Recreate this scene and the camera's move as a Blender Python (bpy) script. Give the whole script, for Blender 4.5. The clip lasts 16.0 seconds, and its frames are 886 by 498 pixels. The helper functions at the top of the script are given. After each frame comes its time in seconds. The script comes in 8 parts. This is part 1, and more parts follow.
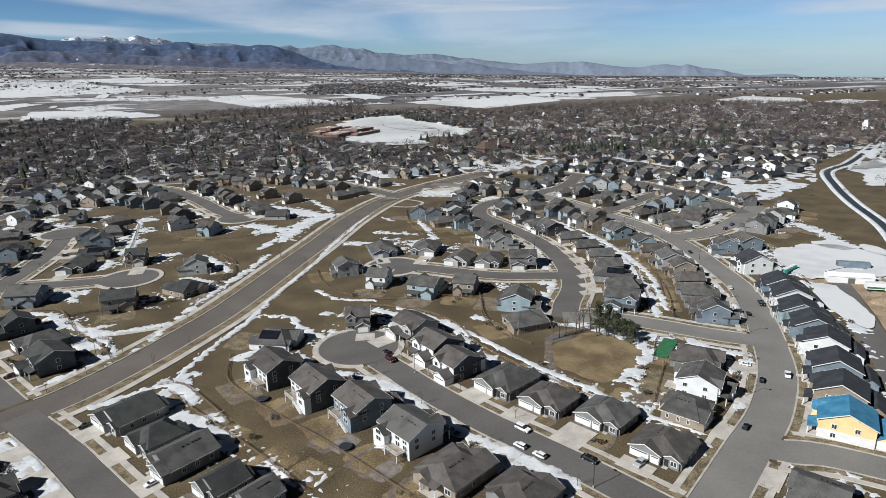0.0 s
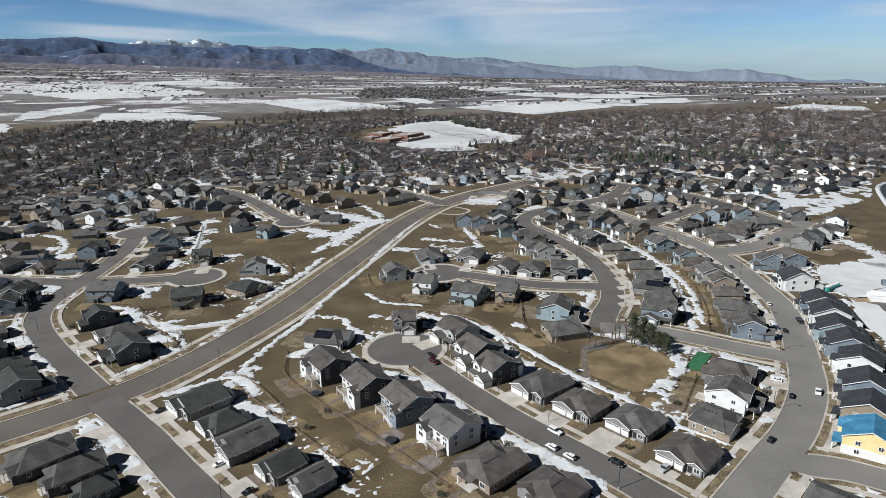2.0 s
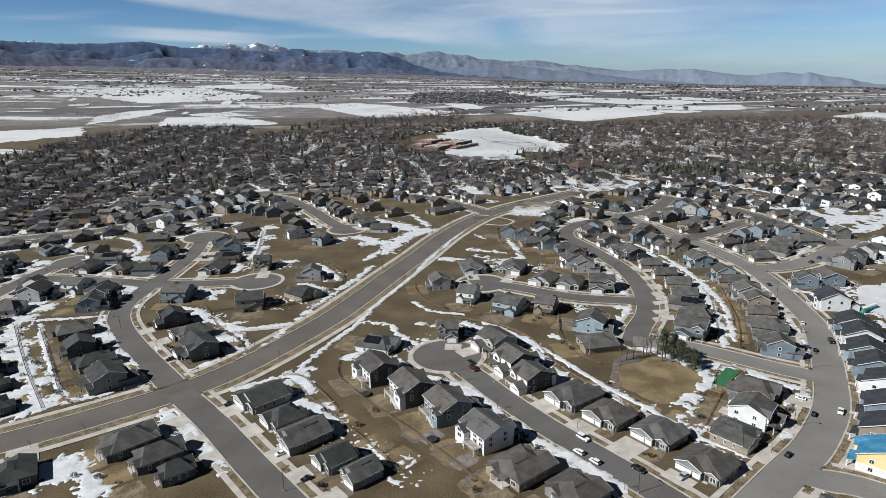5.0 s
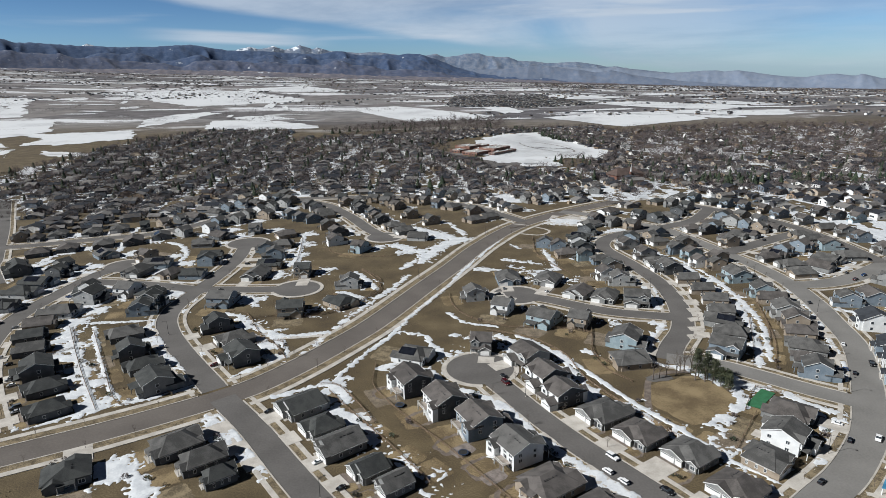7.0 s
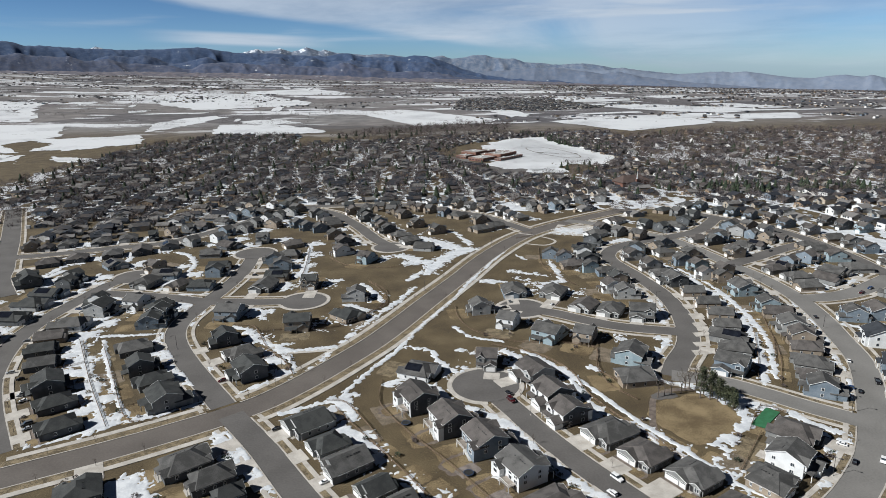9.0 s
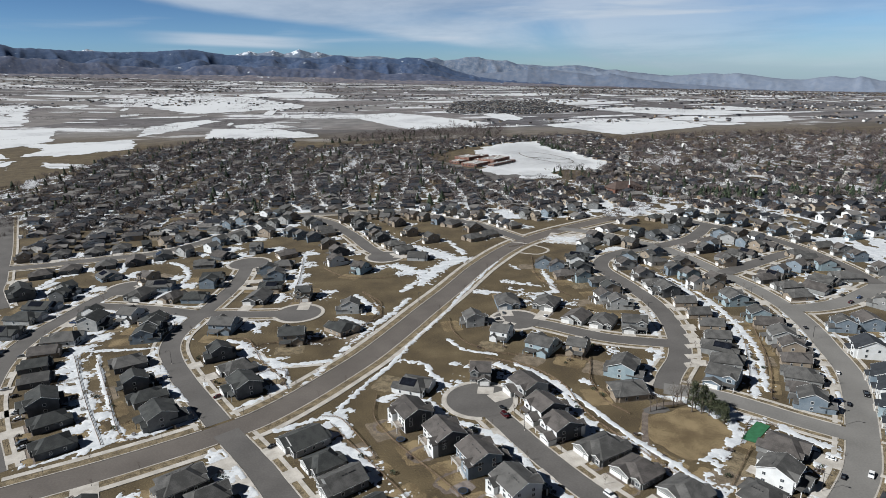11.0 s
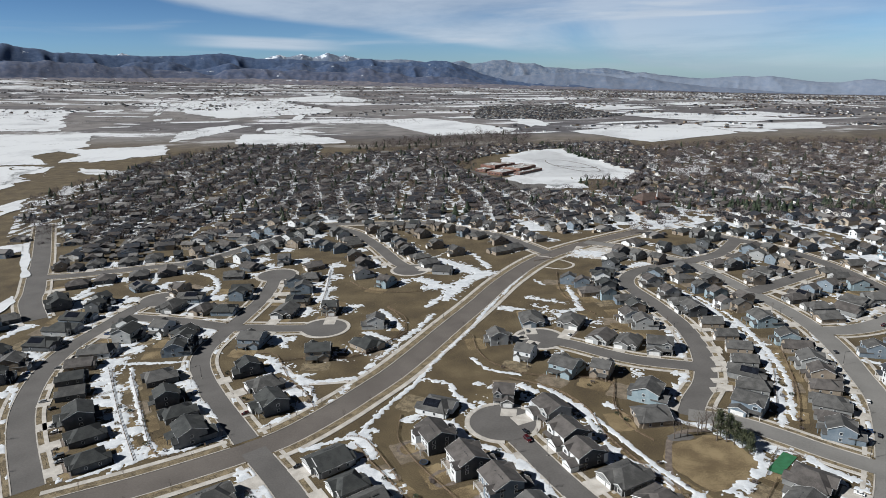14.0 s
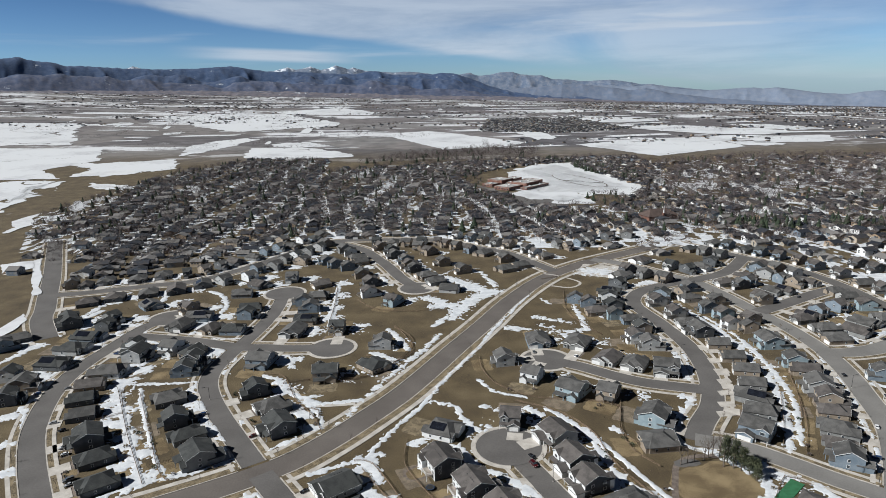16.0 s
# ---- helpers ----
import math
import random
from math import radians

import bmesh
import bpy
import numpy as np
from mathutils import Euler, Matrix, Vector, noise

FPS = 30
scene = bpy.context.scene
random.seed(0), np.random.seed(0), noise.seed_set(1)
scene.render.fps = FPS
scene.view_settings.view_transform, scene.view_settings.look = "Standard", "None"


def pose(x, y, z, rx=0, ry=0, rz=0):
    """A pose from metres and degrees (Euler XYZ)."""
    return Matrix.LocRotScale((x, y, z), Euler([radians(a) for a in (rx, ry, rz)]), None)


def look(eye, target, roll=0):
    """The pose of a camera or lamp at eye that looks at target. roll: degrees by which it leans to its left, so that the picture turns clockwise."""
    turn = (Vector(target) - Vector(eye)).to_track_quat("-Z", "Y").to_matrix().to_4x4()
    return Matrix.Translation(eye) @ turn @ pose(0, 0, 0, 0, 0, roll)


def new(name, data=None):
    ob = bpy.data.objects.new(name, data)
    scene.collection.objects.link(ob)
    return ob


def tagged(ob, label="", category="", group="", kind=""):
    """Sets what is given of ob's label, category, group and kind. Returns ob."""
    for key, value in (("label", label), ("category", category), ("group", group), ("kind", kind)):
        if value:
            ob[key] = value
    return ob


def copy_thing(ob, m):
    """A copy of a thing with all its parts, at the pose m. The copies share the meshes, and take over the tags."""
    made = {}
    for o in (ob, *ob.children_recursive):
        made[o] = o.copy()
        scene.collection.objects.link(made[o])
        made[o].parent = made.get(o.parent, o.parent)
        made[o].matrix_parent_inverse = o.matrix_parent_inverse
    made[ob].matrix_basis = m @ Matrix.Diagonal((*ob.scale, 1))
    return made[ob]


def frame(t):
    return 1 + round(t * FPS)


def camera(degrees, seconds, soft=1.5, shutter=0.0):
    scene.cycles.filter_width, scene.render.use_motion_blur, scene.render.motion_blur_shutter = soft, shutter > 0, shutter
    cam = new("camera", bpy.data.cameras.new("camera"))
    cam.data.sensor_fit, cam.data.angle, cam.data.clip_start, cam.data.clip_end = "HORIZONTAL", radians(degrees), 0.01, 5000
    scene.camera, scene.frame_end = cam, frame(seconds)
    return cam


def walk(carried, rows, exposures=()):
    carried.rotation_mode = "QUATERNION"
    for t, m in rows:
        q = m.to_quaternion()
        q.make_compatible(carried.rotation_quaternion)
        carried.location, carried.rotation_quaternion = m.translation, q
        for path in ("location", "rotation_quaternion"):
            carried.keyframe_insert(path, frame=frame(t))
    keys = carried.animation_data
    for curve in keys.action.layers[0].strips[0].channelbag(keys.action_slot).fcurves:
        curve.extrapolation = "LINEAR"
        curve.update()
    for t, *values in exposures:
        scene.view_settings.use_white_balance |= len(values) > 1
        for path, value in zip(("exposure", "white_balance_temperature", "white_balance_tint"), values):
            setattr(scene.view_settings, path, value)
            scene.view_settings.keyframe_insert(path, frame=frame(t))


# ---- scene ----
cam = camera(70.52, 16.0, soft=0.5)
PATH = (
    (0, 0.00, 0.00, 86.00, -13.128, -16.752, 1.111),
    (0.5, -0.38, -2.99, 87.54, -11.949, -16.664, 1.094),
    (1, -0.60, -5.88, 89.08, -10.774, -16.580, 1.044),
    (1.5, -0.90, -8.59, 90.66, -9.675, -16.522, 0.969),
    (2, -1.21, -11.30, 92.04, -8.595, -16.456, 0.916),
    (2.5, -1.35, -14.09, 93.59, -7.537, -16.402, 0.918),
    (3, -1.33, -16.84, 95.13, -6.558, -16.364, 0.895),
    (3.5, -1.32, -19.55, 96.67, -5.728, -16.329, 0.932),
    (4, -1.45, -22.06, 98.19, -5.211, -16.299, 0.938),
    (6.5, -0.95, -28.81, 105.62, -1.597, -16.114, 0.976),
    (7, -0.64, -29.04, 107.23, -0.617, -16.078, 1.020),
    (7.5, -0.61, -29.07, 108.79, -0.172, -16.053, 1.016),
    (8, -0.62, -28.97, 110.23, 0.167, -16.015, 1.061),
    (8.5, -0.41, -28.93, 111.87, 0.152, -16.004, 1.127),
    (9, -0.34, -28.92, 113.61, -0.051, -15.996, 1.147),
    (9.5, -0.44, -28.94, 115.33, -0.265, -15.987, 1.152),
    (12, -0.12, -29.06, 122.07, -0.753, -15.881, 1.235),
    (12.5, -0.08, -29.14, 123.58, -0.358, -15.869, 1.222),
    (13, -0.00, -29.07, 125.01, 0.426, -15.825, 1.245),
    (13.5, 0.04, -29.01, 126.32, 1.093, -15.764, 1.282),
    (14, 0.08, -29.02, 127.76, 1.706, -15.703, 1.292),
    (14.5, 0.28, -29.07, 129.23, 1.824, -15.480, 1.329),
    (15, 0.27, -29.27, 130.68, 1.945, -15.236, 1.332),
    (15.5, 0.36, -29.33, 132.02, 2.137, -14.980, 1.337),
    (16, 0.52, -29.37, 133.34, 2.356, -14.722, 1.418),
)
walk(cam, [(t, pose(x, y, z, 90 + pitch, roll, yaw)) for t, x, y, z, yaw, pitch, roll in PATH],
     exposures=((0, 0.38, 6000, 8), (16, 0.38, 6000, 8)))

# ---- sky and sun ----
SUN_AZ = math.atan2(-0.95, -0.316)
SUN_EL = radians(37)
sky_world = bpy.data.worlds.new("sky")
scene.world = sky_world
sky_world.use_nodes = True


def sky_nodes():
    nt = sky_world.node_tree
    nt.nodes.clear()
    out = nt.nodes.new("ShaderNodeOutputWorld")
    back = nt.nodes.new("ShaderNodeBackground")
    sky = nt.nodes.new("ShaderNodeTexSky")
    sky.sky_type, sky.sun_disc = "NISHITA", False
    sky.sun_elevation, sky.sun_rotation = SUN_EL, SUN_AZ % (2 * math.pi)
    sky.altitude, sky.air_density, sky.dust_density, sky.ozone_density = 1500, 1.0, 0.3, 2.0
    coord = nt.nodes.new("ShaderNodeTexCoord")
    split = nt.nodes.new("ShaderNodeSeparateXYZ")
    nt.links.new(coord.outputs["Generated"], split.inputs[0])

    def calc(op, a, b=0.0, c=0.0):
        node = nt.nodes.new("ShaderNodeMath")
        node.operation = op
        for i, v in enumerate((a, b, c)):
            if isinstance(v, (int, float)):
                node.inputs[i].default_value = v
            else:
                nt.links.new(v, node.inputs[i])
        return node.outputs[0]

    def wisps(scale, shift, detail, rough):
        mapping = nt.nodes.new("ShaderNodeMapping")
        mapping.inputs["Scale"].default_value, mapping.inputs["Location"].default_value = scale, shift
        mapping.inputs["Rotation"].default_value = (0.0, radians(-4.0), 0.0)
        node = nt.nodes.new("ShaderNodeTexNoise")
        node.inputs["Scale"].default_value, node.inputs["Detail"].default_value = 1.0, detail
        node.inputs["Roughness"].default_value, node.inputs["Distortion"].default_value = rough, 0.4
        nt.links.new(coord.outputs["Generated"], mapping.inputs["Vector"])
        nt.links.new(mapping.outputs[0], node.inputs["Vector"])
        return node.outputs["Fac"]

    def step(v, lo, hi):
        node = nt.nodes.new("ShaderNodeMapRange")
        node.interpolation_type = "SMOOTHSTEP"
        node.inputs["From Min"].default_value, node.inputs["From Max"].default_value = lo, hi
        nt.links.new(v, node.inputs["Value"])
        return node.outputs[0]

    sx, sz = split.outputs["X"], split.outputs["Z"]
    long_wisp, broad = wisps((3.0, 2.0, 34.0), (CLOUD_X, CLOUD_Y, CLOUD_Z), 6, 0.5), wisps((2.2, 2.0, 9.0), (4.1, 1.0, 0.6), 6, 0.55)
    # a thin sheet of high cloud whose lower edge slants down to the north
    edge = calc("SUBTRACT", sz, calc("MULTIPLY_ADD", sx, -0.155, 0.040))
    edge = calc("ADD", edge, calc("MULTIPLY_ADD", broad, 0.04, -0.02))
    sheet = calc("MULTIPLY", step(edge, -0.003, 0.010), step(broad, 0.26, 0.56))
    sheet = calc("MULTIPLY", sheet, calc("MULTIPLY_ADD", step(sx, 0.12, 0.6), -0.55, 1.0))
    sheet = calc("MULTIPLY", sheet, step(sz, 0.34, 0.15))
    # flat lens clouds low over the peaks and a few loose streaks
    lens = calc("MULTIPLY", step(calc("ABSOLUTE", calc("ADD", sx, 0.285)), 0.15, 0.02), step(calc("ABSOLUTE", calc("SUBTRACT", sz, calc("MULTIPLY_ADD", sx, -0.05, 0.033))), 0.0115, 0.004))
    lens_far = calc("MULTIPLY", step(calc("ABSOLUTE", calc("SUBTRACT", sx, 0.70)), 0.09, 0.01), step(calc("ABSOLUTE", calc("SUBTRACT", sz, 0.058)), 0.012, 0.002))
    lens = calc("MULTIPLY", calc("MAXIMUM", lens, lens_far), step(broad, 0.22, 0.5))
    loose = calc("MULTIPLY", calc("MULTIPLY", step(long_wisp, 0.54, 0.78), 0.55), step(sz, 0.45, 0.2))
    cover = calc("MINIMUM", calc("ADD", calc("MULTIPLY", sheet, 0.72), calc("MAXIMUM", loose, calc("MULTIPLY", lens, 0.8))), 0.86)
    cloud = nt.nodes.new("ShaderNodeMixRGB")
    body = nt.nodes.new("ShaderNodeMixRGB")
    body.inputs["Color1"].default_value, body.inputs["Color2"].default_value = (8.0, 9.2, 10.9, 1), (12.2, 13.0, 14.0, 1)
    billow = wisps((2.4, 2.4, 20.0), (1.7, 0.4, 2.2), 8, 0.62)
    nt.links.new(step(billow, 0.36, 0.62), body.inputs[0])
    nt.links.new(body.outputs[0], cloud.inputs["Color2"])
    nt.links.new(cover, cloud.inputs[0])
    # pale haze low over the horizon, all the way round
    low = nt.nodes.new("ShaderNodeMapRange")
    low.inputs["From Min"].default_value, low.inputs["From Max"].default_value = 0.05, 0.32
    low.inputs["To Min"].default_value, low.inputs["To Max"].default_value = 1.0, 0.0
    haze = nt.nodes.new("ShaderNodeMixRGB")
    haze.blend_type = "MULTIPLY"
    haze.inputs[0].default_value = 1.0
    tint = nt.nodes.new("ShaderNodeMixRGB")
    tint.inputs["Color1"].default_value, tint.inputs["Color2"].default_value = (0.10, 0.13, 0.19, 1), (0.92, 1.25, 1.72, 1)
    nt.links.new(split.outputs["Z"], low.inputs["Value"])
    nt.links.new(low.outputs[0], tint.inputs[0])
    nt.links.new(sky.outputs[0], haze.inputs["Color1"])
    nt.links.new(tint.outputs[0], haze.inputs["Color2"])
    nt.links.new(haze.outputs[0], cloud.inputs["Color1"])
    nt.links.new(cloud.outputs[0], back.inputs[0])
    back.inputs[1].default_value = 0.037
    nt.links.new(back.outputs[0], out.inputs[0])


CLOUD_X, CLOUD_Y, CLOUD_Z = 0.6, 0.3, 0.2
sky_nodes()
sun = new("sun", bpy.data.lights.new("sun", "SUN"))
sun.data.energy, sun.data.angle, sun.data.color = 5.2, radians(0.53), (1.0, 0.95, 0.88)
sun.matrix_world = look((0, 0, 0), (-math.sin(SUN_AZ) * math.cos(SUN_EL), -math.cos(SUN_AZ) * math.cos(SUN_EL), -math.sin(SUN_EL)))
scene.view_settings.exposure = 0.38

# ---- materials ----
def mat(name, dark, light, scale=0.3, fine=6.0, rough=0.9, bump=0.0, metal=0.0, island=0.0, own=0.0, streak=(1, 1, 1), contrast=(0.35, 0.65), grain=0.45):
    """A surface mottled at two scales between two base colours."""
    m = bpy.data.materials.new(name)
    m.use_nodes = True
    nt = m.node_tree
    bsdf = nt.nodes["Principled BSDF"]
    bsdf.inputs["Roughness"].default_value, bsdf.inputs["Metallic"].default_value = rough, metal
    geo = nt.nodes.new("ShaderNodeNewGeometry")
    mapping = nt.nodes.new("ShaderNodeMapping")
    mapping.inputs["Scale"].default_value = streak
    nt.links.new(geo.outputs["Position"], mapping.inputs["Vector"])
    big, small = nt.nodes.new("ShaderNodeTexNoise"), nt.nodes.new("ShaderNodeTexNoise")
    for node, s, det in ((big, scale, 5), (small, fine, 3)):
        node.inputs["Scale"].default_value, node.inputs["Detail"].default_value = s, det
        nt.links.new(mapping.outputs[0], node.inputs["Vector"])
    ramp = nt.nodes.new("ShaderNodeValToRGB")
    ramp.color_ramp.elements[0].position, ramp.color_ramp.elements[1].position = contrast
    ramp.color_ramp.elements[0].color, ramp.color_ramp.elements[1].color = (*dark, 1), (*light, 1)
    mix = nt.nodes.new("ShaderNodeMath")
    mix.operation = "MULTIPLY_ADD"
    mix.inputs[1].default_value, mix.inputs[2].default_value = grain, -grain / 2
    add = nt.nodes.new("ShaderNodeMath")
    add.operation = "ADD"
    nt.links.new(small.outputs["Fac"], mix.inputs[0])
    nt.links.new(mix.outputs[0], add.inputs[0])
    nt.links.new(big.outputs["Fac"], add.inputs[1])
    last = add
    for amount, source in ((island, geo.outputs["Random Per Island"]), (own, None)):
        if amount:
            if source is None:
                source = nt.nodes.new("ShaderNodeObjectInfo").outputs["Random"]
            vary = nt.nodes.new("ShaderNodeMath")
            vary.operation = "MULTIPLY_ADD"
            vary.inputs[1].default_value, vary.inputs[2].default_value = amount, -amount / 2
            nt.links.new(source, vary.inputs[0])
            total = nt.nodes.new("ShaderNodeMath")
            total.operation = "ADD"
            nt.links.new(last.outputs[0], total.inputs[0])
            nt.links.new(vary.outputs[0], total.inputs[1])
            last = total
    nt.links.new(last.outputs[0], ramp.inputs[0])
    nt.links.new(ramp.outputs[0], bsdf.inputs["Base Color"])
    if bump:
        b = nt.nodes.new("ShaderNodeBump")
        b.inputs["Strength"].default_value, b.inputs["Distance"].default_value = bump, 0.05
        nt.links.new(small.outputs["Fac"], b.inputs["Height"])
        nt.links.new(b.outputs[0], bsdf.inputs["Normal"])
    return m


def stops(m, *colours):
    """More colour stops for a mottled material, evenly spread."""
    ramp = [n for n in m.node_tree.nodes if n.type == "VALTORGB"][0].color_ramp
    while len(ramp.elements) > 1:
        ramp.elements.remove(ramp.elements[0])
    ramp.elements[0].position, ramp.elements[0].color = 0.0, (*colours[0], 1)
    for i, c in enumerate(colours[1:], 1):
        ramp.elements.new(i / (len(colours) - 1)).color = (*c, 1)
    return m


ASPHALT = mat("asphalt", (0.076, 0.071, 0.067), (0.120, 0.112, 0.106), 0.07, 1.6, 0.95, grain=0.6, contrast=(0.25, 0.75))
ASPHALT_MAIN = mat("worn_asphalt", (0.081, 0.070, 0.062), (0.130, 0.114, 0.101), 0.06, 1.6, 0.95, grain=0.6, contrast=(0.25, 0.75))
ASPHALT_PALE = mat("pale_asphalt", (0.132, 0.127, 0.119), (0.192, 0.184, 0.173), 0.07, 1.6, 0.95, grain=0.6, contrast=(0.25, 0.75))
CONCRETE = mat("concrete", (0.34, 0.315, 0.28), (0.47, 0.44, 0.40), 0.25, 3.0, 0.9)
KERB = mat("kerb_concrete", (0.31, 0.285, 0.25), (0.43, 0.40, 0.36), 0.3, 3.0, 0.9)
VERGE = mat("verge_grass", (0.075, 0.058, 0.034), (0.22, 0.175, 0.108), 0.35, 2.5, 1.0, 0.3, grain=0.9)
LAWN = mat("dormant_lawn", (0.088, 0.062, 0.030), (0.225, 0.170, 0.092), 0.12, 2.5, 1.0, 0.3, grain=0.9)
GRAVEL = mat("brown_gravel", (0.085, 0.068, 0.056), (0.17, 0.138, 0.115), 0.5, 5.0, 1.0, 0.3, grain=0.9)
TURF = mat("green_turf", (0.02, 0.10, 0.04), (0.03, 0.14, 0.06), 0.6, 6.0, 0.9)
SNOW = mat("old_snow", (0.46, 0.48, 0.505), (0.62, 0.635, 0.65), 0.25, 2.0, 0.7, 0.25)
FIELD_SNOW = mat("field_snow", (0.42, 0.425, 0.44), (0.57, 0.58, 0.59), 0.012, 0.12, 0.8, contrast=(0.25, 0.5))
TRIM = mat("white_trim", (0.56, 0.56, 0.55), (0.66, 0.66, 0.65), 0.5, 6, 0.6)
GLASS = mat("window_glass", (0.02, 0.024, 0.03), (0.05, 0.06, 0.07), 0.4, 2, 0.08)
SOLAR = mat("solar_panel", (0.008, 0.009, 0.013), (0.014, 0.016, 0.022), 0.4, 2, 0.12)
WOOD = mat("fence_wood", (0.11, 0.075, 0.045), (0.21, 0.15, 0.10), 0.6, 6, 0.9, own=0.3)
DECK = mat("deck_boards", (0.20, 0.17, 0.14), (0.34, 0.30, 0.26), 0.6, 6, 0.85)
DARK = mat("black_metal", (0.012, 0.012, 0.013), (0.025, 0.025, 0.027), 1, 8, 0.5)
RUBBER = mat("rubber", (0.012, 0.012, 0.012), (0.022, 0.022, 0.022), 1, 8, 0.8)
WATER = mat("canal_water", (0.02, 0.024, 0.026), (0.035, 0.04, 0.042), 0.05, 0.5, 0.45)
BRICK = mat("red_brick", (0.11, 0.052, 0.038), (0.18, 0.09, 0.066), 0.2, 3, 0.9)
FLAT_ROOF = mat("flat_roof", (0.22, 0.21, 0.20), (0.46, 0.45, 0.43), 0.06, 0.8, 0.9)
BARK = mat("bark", (0.06, 0.048, 0.04), (0.13, 0.105, 0.085), 0.6, 6, 0.95)
TWIG = stops(mat("bare_twigs", (0, 0, 0), (1, 1, 1), 0.03, 0.12, 0.95, island=0.25, grain=1.3), (0.024, 0.018, 0.016), (0.046, 0.034, 0.031), (0.092, 0.074, 0.070), (0.132, 0.112, 0.112), (0.180, 0.160, 0.160))
NEEDLE = mat("conifer_needles", (0.012, 0.022, 0.012), (0.035, 0.05, 0.025), 0.1, 0.8, 0.9, island=0.4)
PINE = mat("pine_needles", (0.022, 0.029, 0.014), (0.075, 0.082, 0.040), 0.4, 2.0, 0.9, island=0.4)
DIRT = mat("bare_earth", (0.20, 0.145, 0.095), (0.32, 0.25, 0.17), 0.15, 1.5, 1.0, 0.3, grain=0.9)

PAVERS = mat("garden_pavers", (0.12, 0.10, 0.09), (0.22, 0.19, 0.17), 0.5, 4.0, 0.95, grain=0.8)
DIRT_YARD = mat("yard_earth", (0.10, 0.08, 0.055), (0.20, 0.16, 0.115), 0.3, 2.5, 1.0, 0.3, grain=0.9)


def ground_material():
    m = mat("dry_grassland", (0, 0, 0), (1, 1, 1), 0.07, 2.4, 1.0, 0.6, grain=1.3)
    stops(m, (0.024, 0.016, 0.008), (0.040, 0.028, 0.014), (0.065, 0.047, 0.023), (0.094, 0.070, 0.035), (0.130, 0.100, 0.054), (0.175, 0.142, 0.086))
    nt = m.node_tree
    bsdf = nt.nodes["Principled BSDF"]
    geo = [n for n in nt.nodes if n.type == "NEW_GEOMETRY"][0]
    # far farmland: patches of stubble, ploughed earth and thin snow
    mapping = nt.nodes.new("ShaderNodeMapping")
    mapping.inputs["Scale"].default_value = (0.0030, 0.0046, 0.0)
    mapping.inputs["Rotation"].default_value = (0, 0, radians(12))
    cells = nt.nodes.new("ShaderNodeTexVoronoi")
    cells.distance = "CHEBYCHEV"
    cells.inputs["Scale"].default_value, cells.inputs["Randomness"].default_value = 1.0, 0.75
    # soil colours, with the mauve-grey of distance haze painted in
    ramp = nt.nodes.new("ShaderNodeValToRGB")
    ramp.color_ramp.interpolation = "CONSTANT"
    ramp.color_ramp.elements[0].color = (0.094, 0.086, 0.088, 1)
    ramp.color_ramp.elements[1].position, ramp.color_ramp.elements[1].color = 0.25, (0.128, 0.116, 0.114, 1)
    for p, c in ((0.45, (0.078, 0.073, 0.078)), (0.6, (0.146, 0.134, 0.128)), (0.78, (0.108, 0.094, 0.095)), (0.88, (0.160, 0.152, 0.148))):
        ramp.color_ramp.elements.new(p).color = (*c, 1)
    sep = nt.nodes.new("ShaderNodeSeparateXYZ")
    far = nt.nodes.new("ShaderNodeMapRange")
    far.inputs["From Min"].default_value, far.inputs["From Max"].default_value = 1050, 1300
    blend = nt.nodes.new("ShaderNodeMixRGB")
    grain = nt.nodes.new("ShaderNodeMixRGB")
    grain.blend_type = "OVERLAY"
    grain.inputs[0].default_value = 0.85
    streaks = nt.nodes.new("ShaderNodeTexNoise")
    streaks.inputs["Scale"].default_value, streaks.inputs["Detail"].default_value = 0.03, 8
    base = [n for n in nt.nodes if n.type == "VALTORGB" and n is not ramp][0]
    nt.links.new(geo.outputs["Position"], mapping.inputs["Vector"])
    nt.links.new(geo.outputs["Position"], sep.inputs[0])
    nt.links.new(geo.outputs["Position"], streaks.inputs["Vector"])
    nt.links.new(mapping.outputs[0], cells.inputs["Vector"])
    colour = nt.nodes.new("ShaderNodeSeparateColor")
    nt.links.new(cells.outputs["Color"], colour.inputs[0])
    nt.links.new(colour.outputs[0], ramp.inputs[0])
    nt.links.new(ramp.outputs[0], grain.inputs["Color1"])
    nt.links.new(streaks.outputs["Fac"], grain.inputs["Color2"])
    stretch = nt.nodes.new("ShaderNodeMapping")
    stretch.inputs["Scale"].default_value = (0.0016, 0.0042, 0.0)
    drift = nt.nodes.new("ShaderNodeTexNoise")
    drift.inputs["Scale"].default_value, drift.inputs["Detail"].default_value, drift.inputs["Roughness"].default_value = 1.0, 10, 0.72
    thin = nt.nodes.new("ShaderNodeValToRGB")
    thin.color_ramp.elements[0].position, thin.color_ramp.elements[1].position = 0.545, 0.585
    thin.color_ramp.elements[1].color = (0.9, 0.9, 0.9, 1)
    white = nt.nodes.new("ShaderNodeMixRGB")
    white.inputs["Color2"].default_value = (0.58, 0.585, 0.6, 1)
    nt.links.new(geo.outputs["Position"], stretch.inputs["Vector"])
    nt.links.new(stretch.outputs[0], drift.inputs["Vector"])
    nt.links.new(drift.outputs["Fac"], thin.inputs[0])
    nt.links.new(thin.outputs[0], white.inputs[0])
    nt.links.new(grain.outputs[0], white.inputs["Color1"])
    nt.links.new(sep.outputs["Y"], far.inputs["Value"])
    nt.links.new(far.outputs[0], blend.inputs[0])
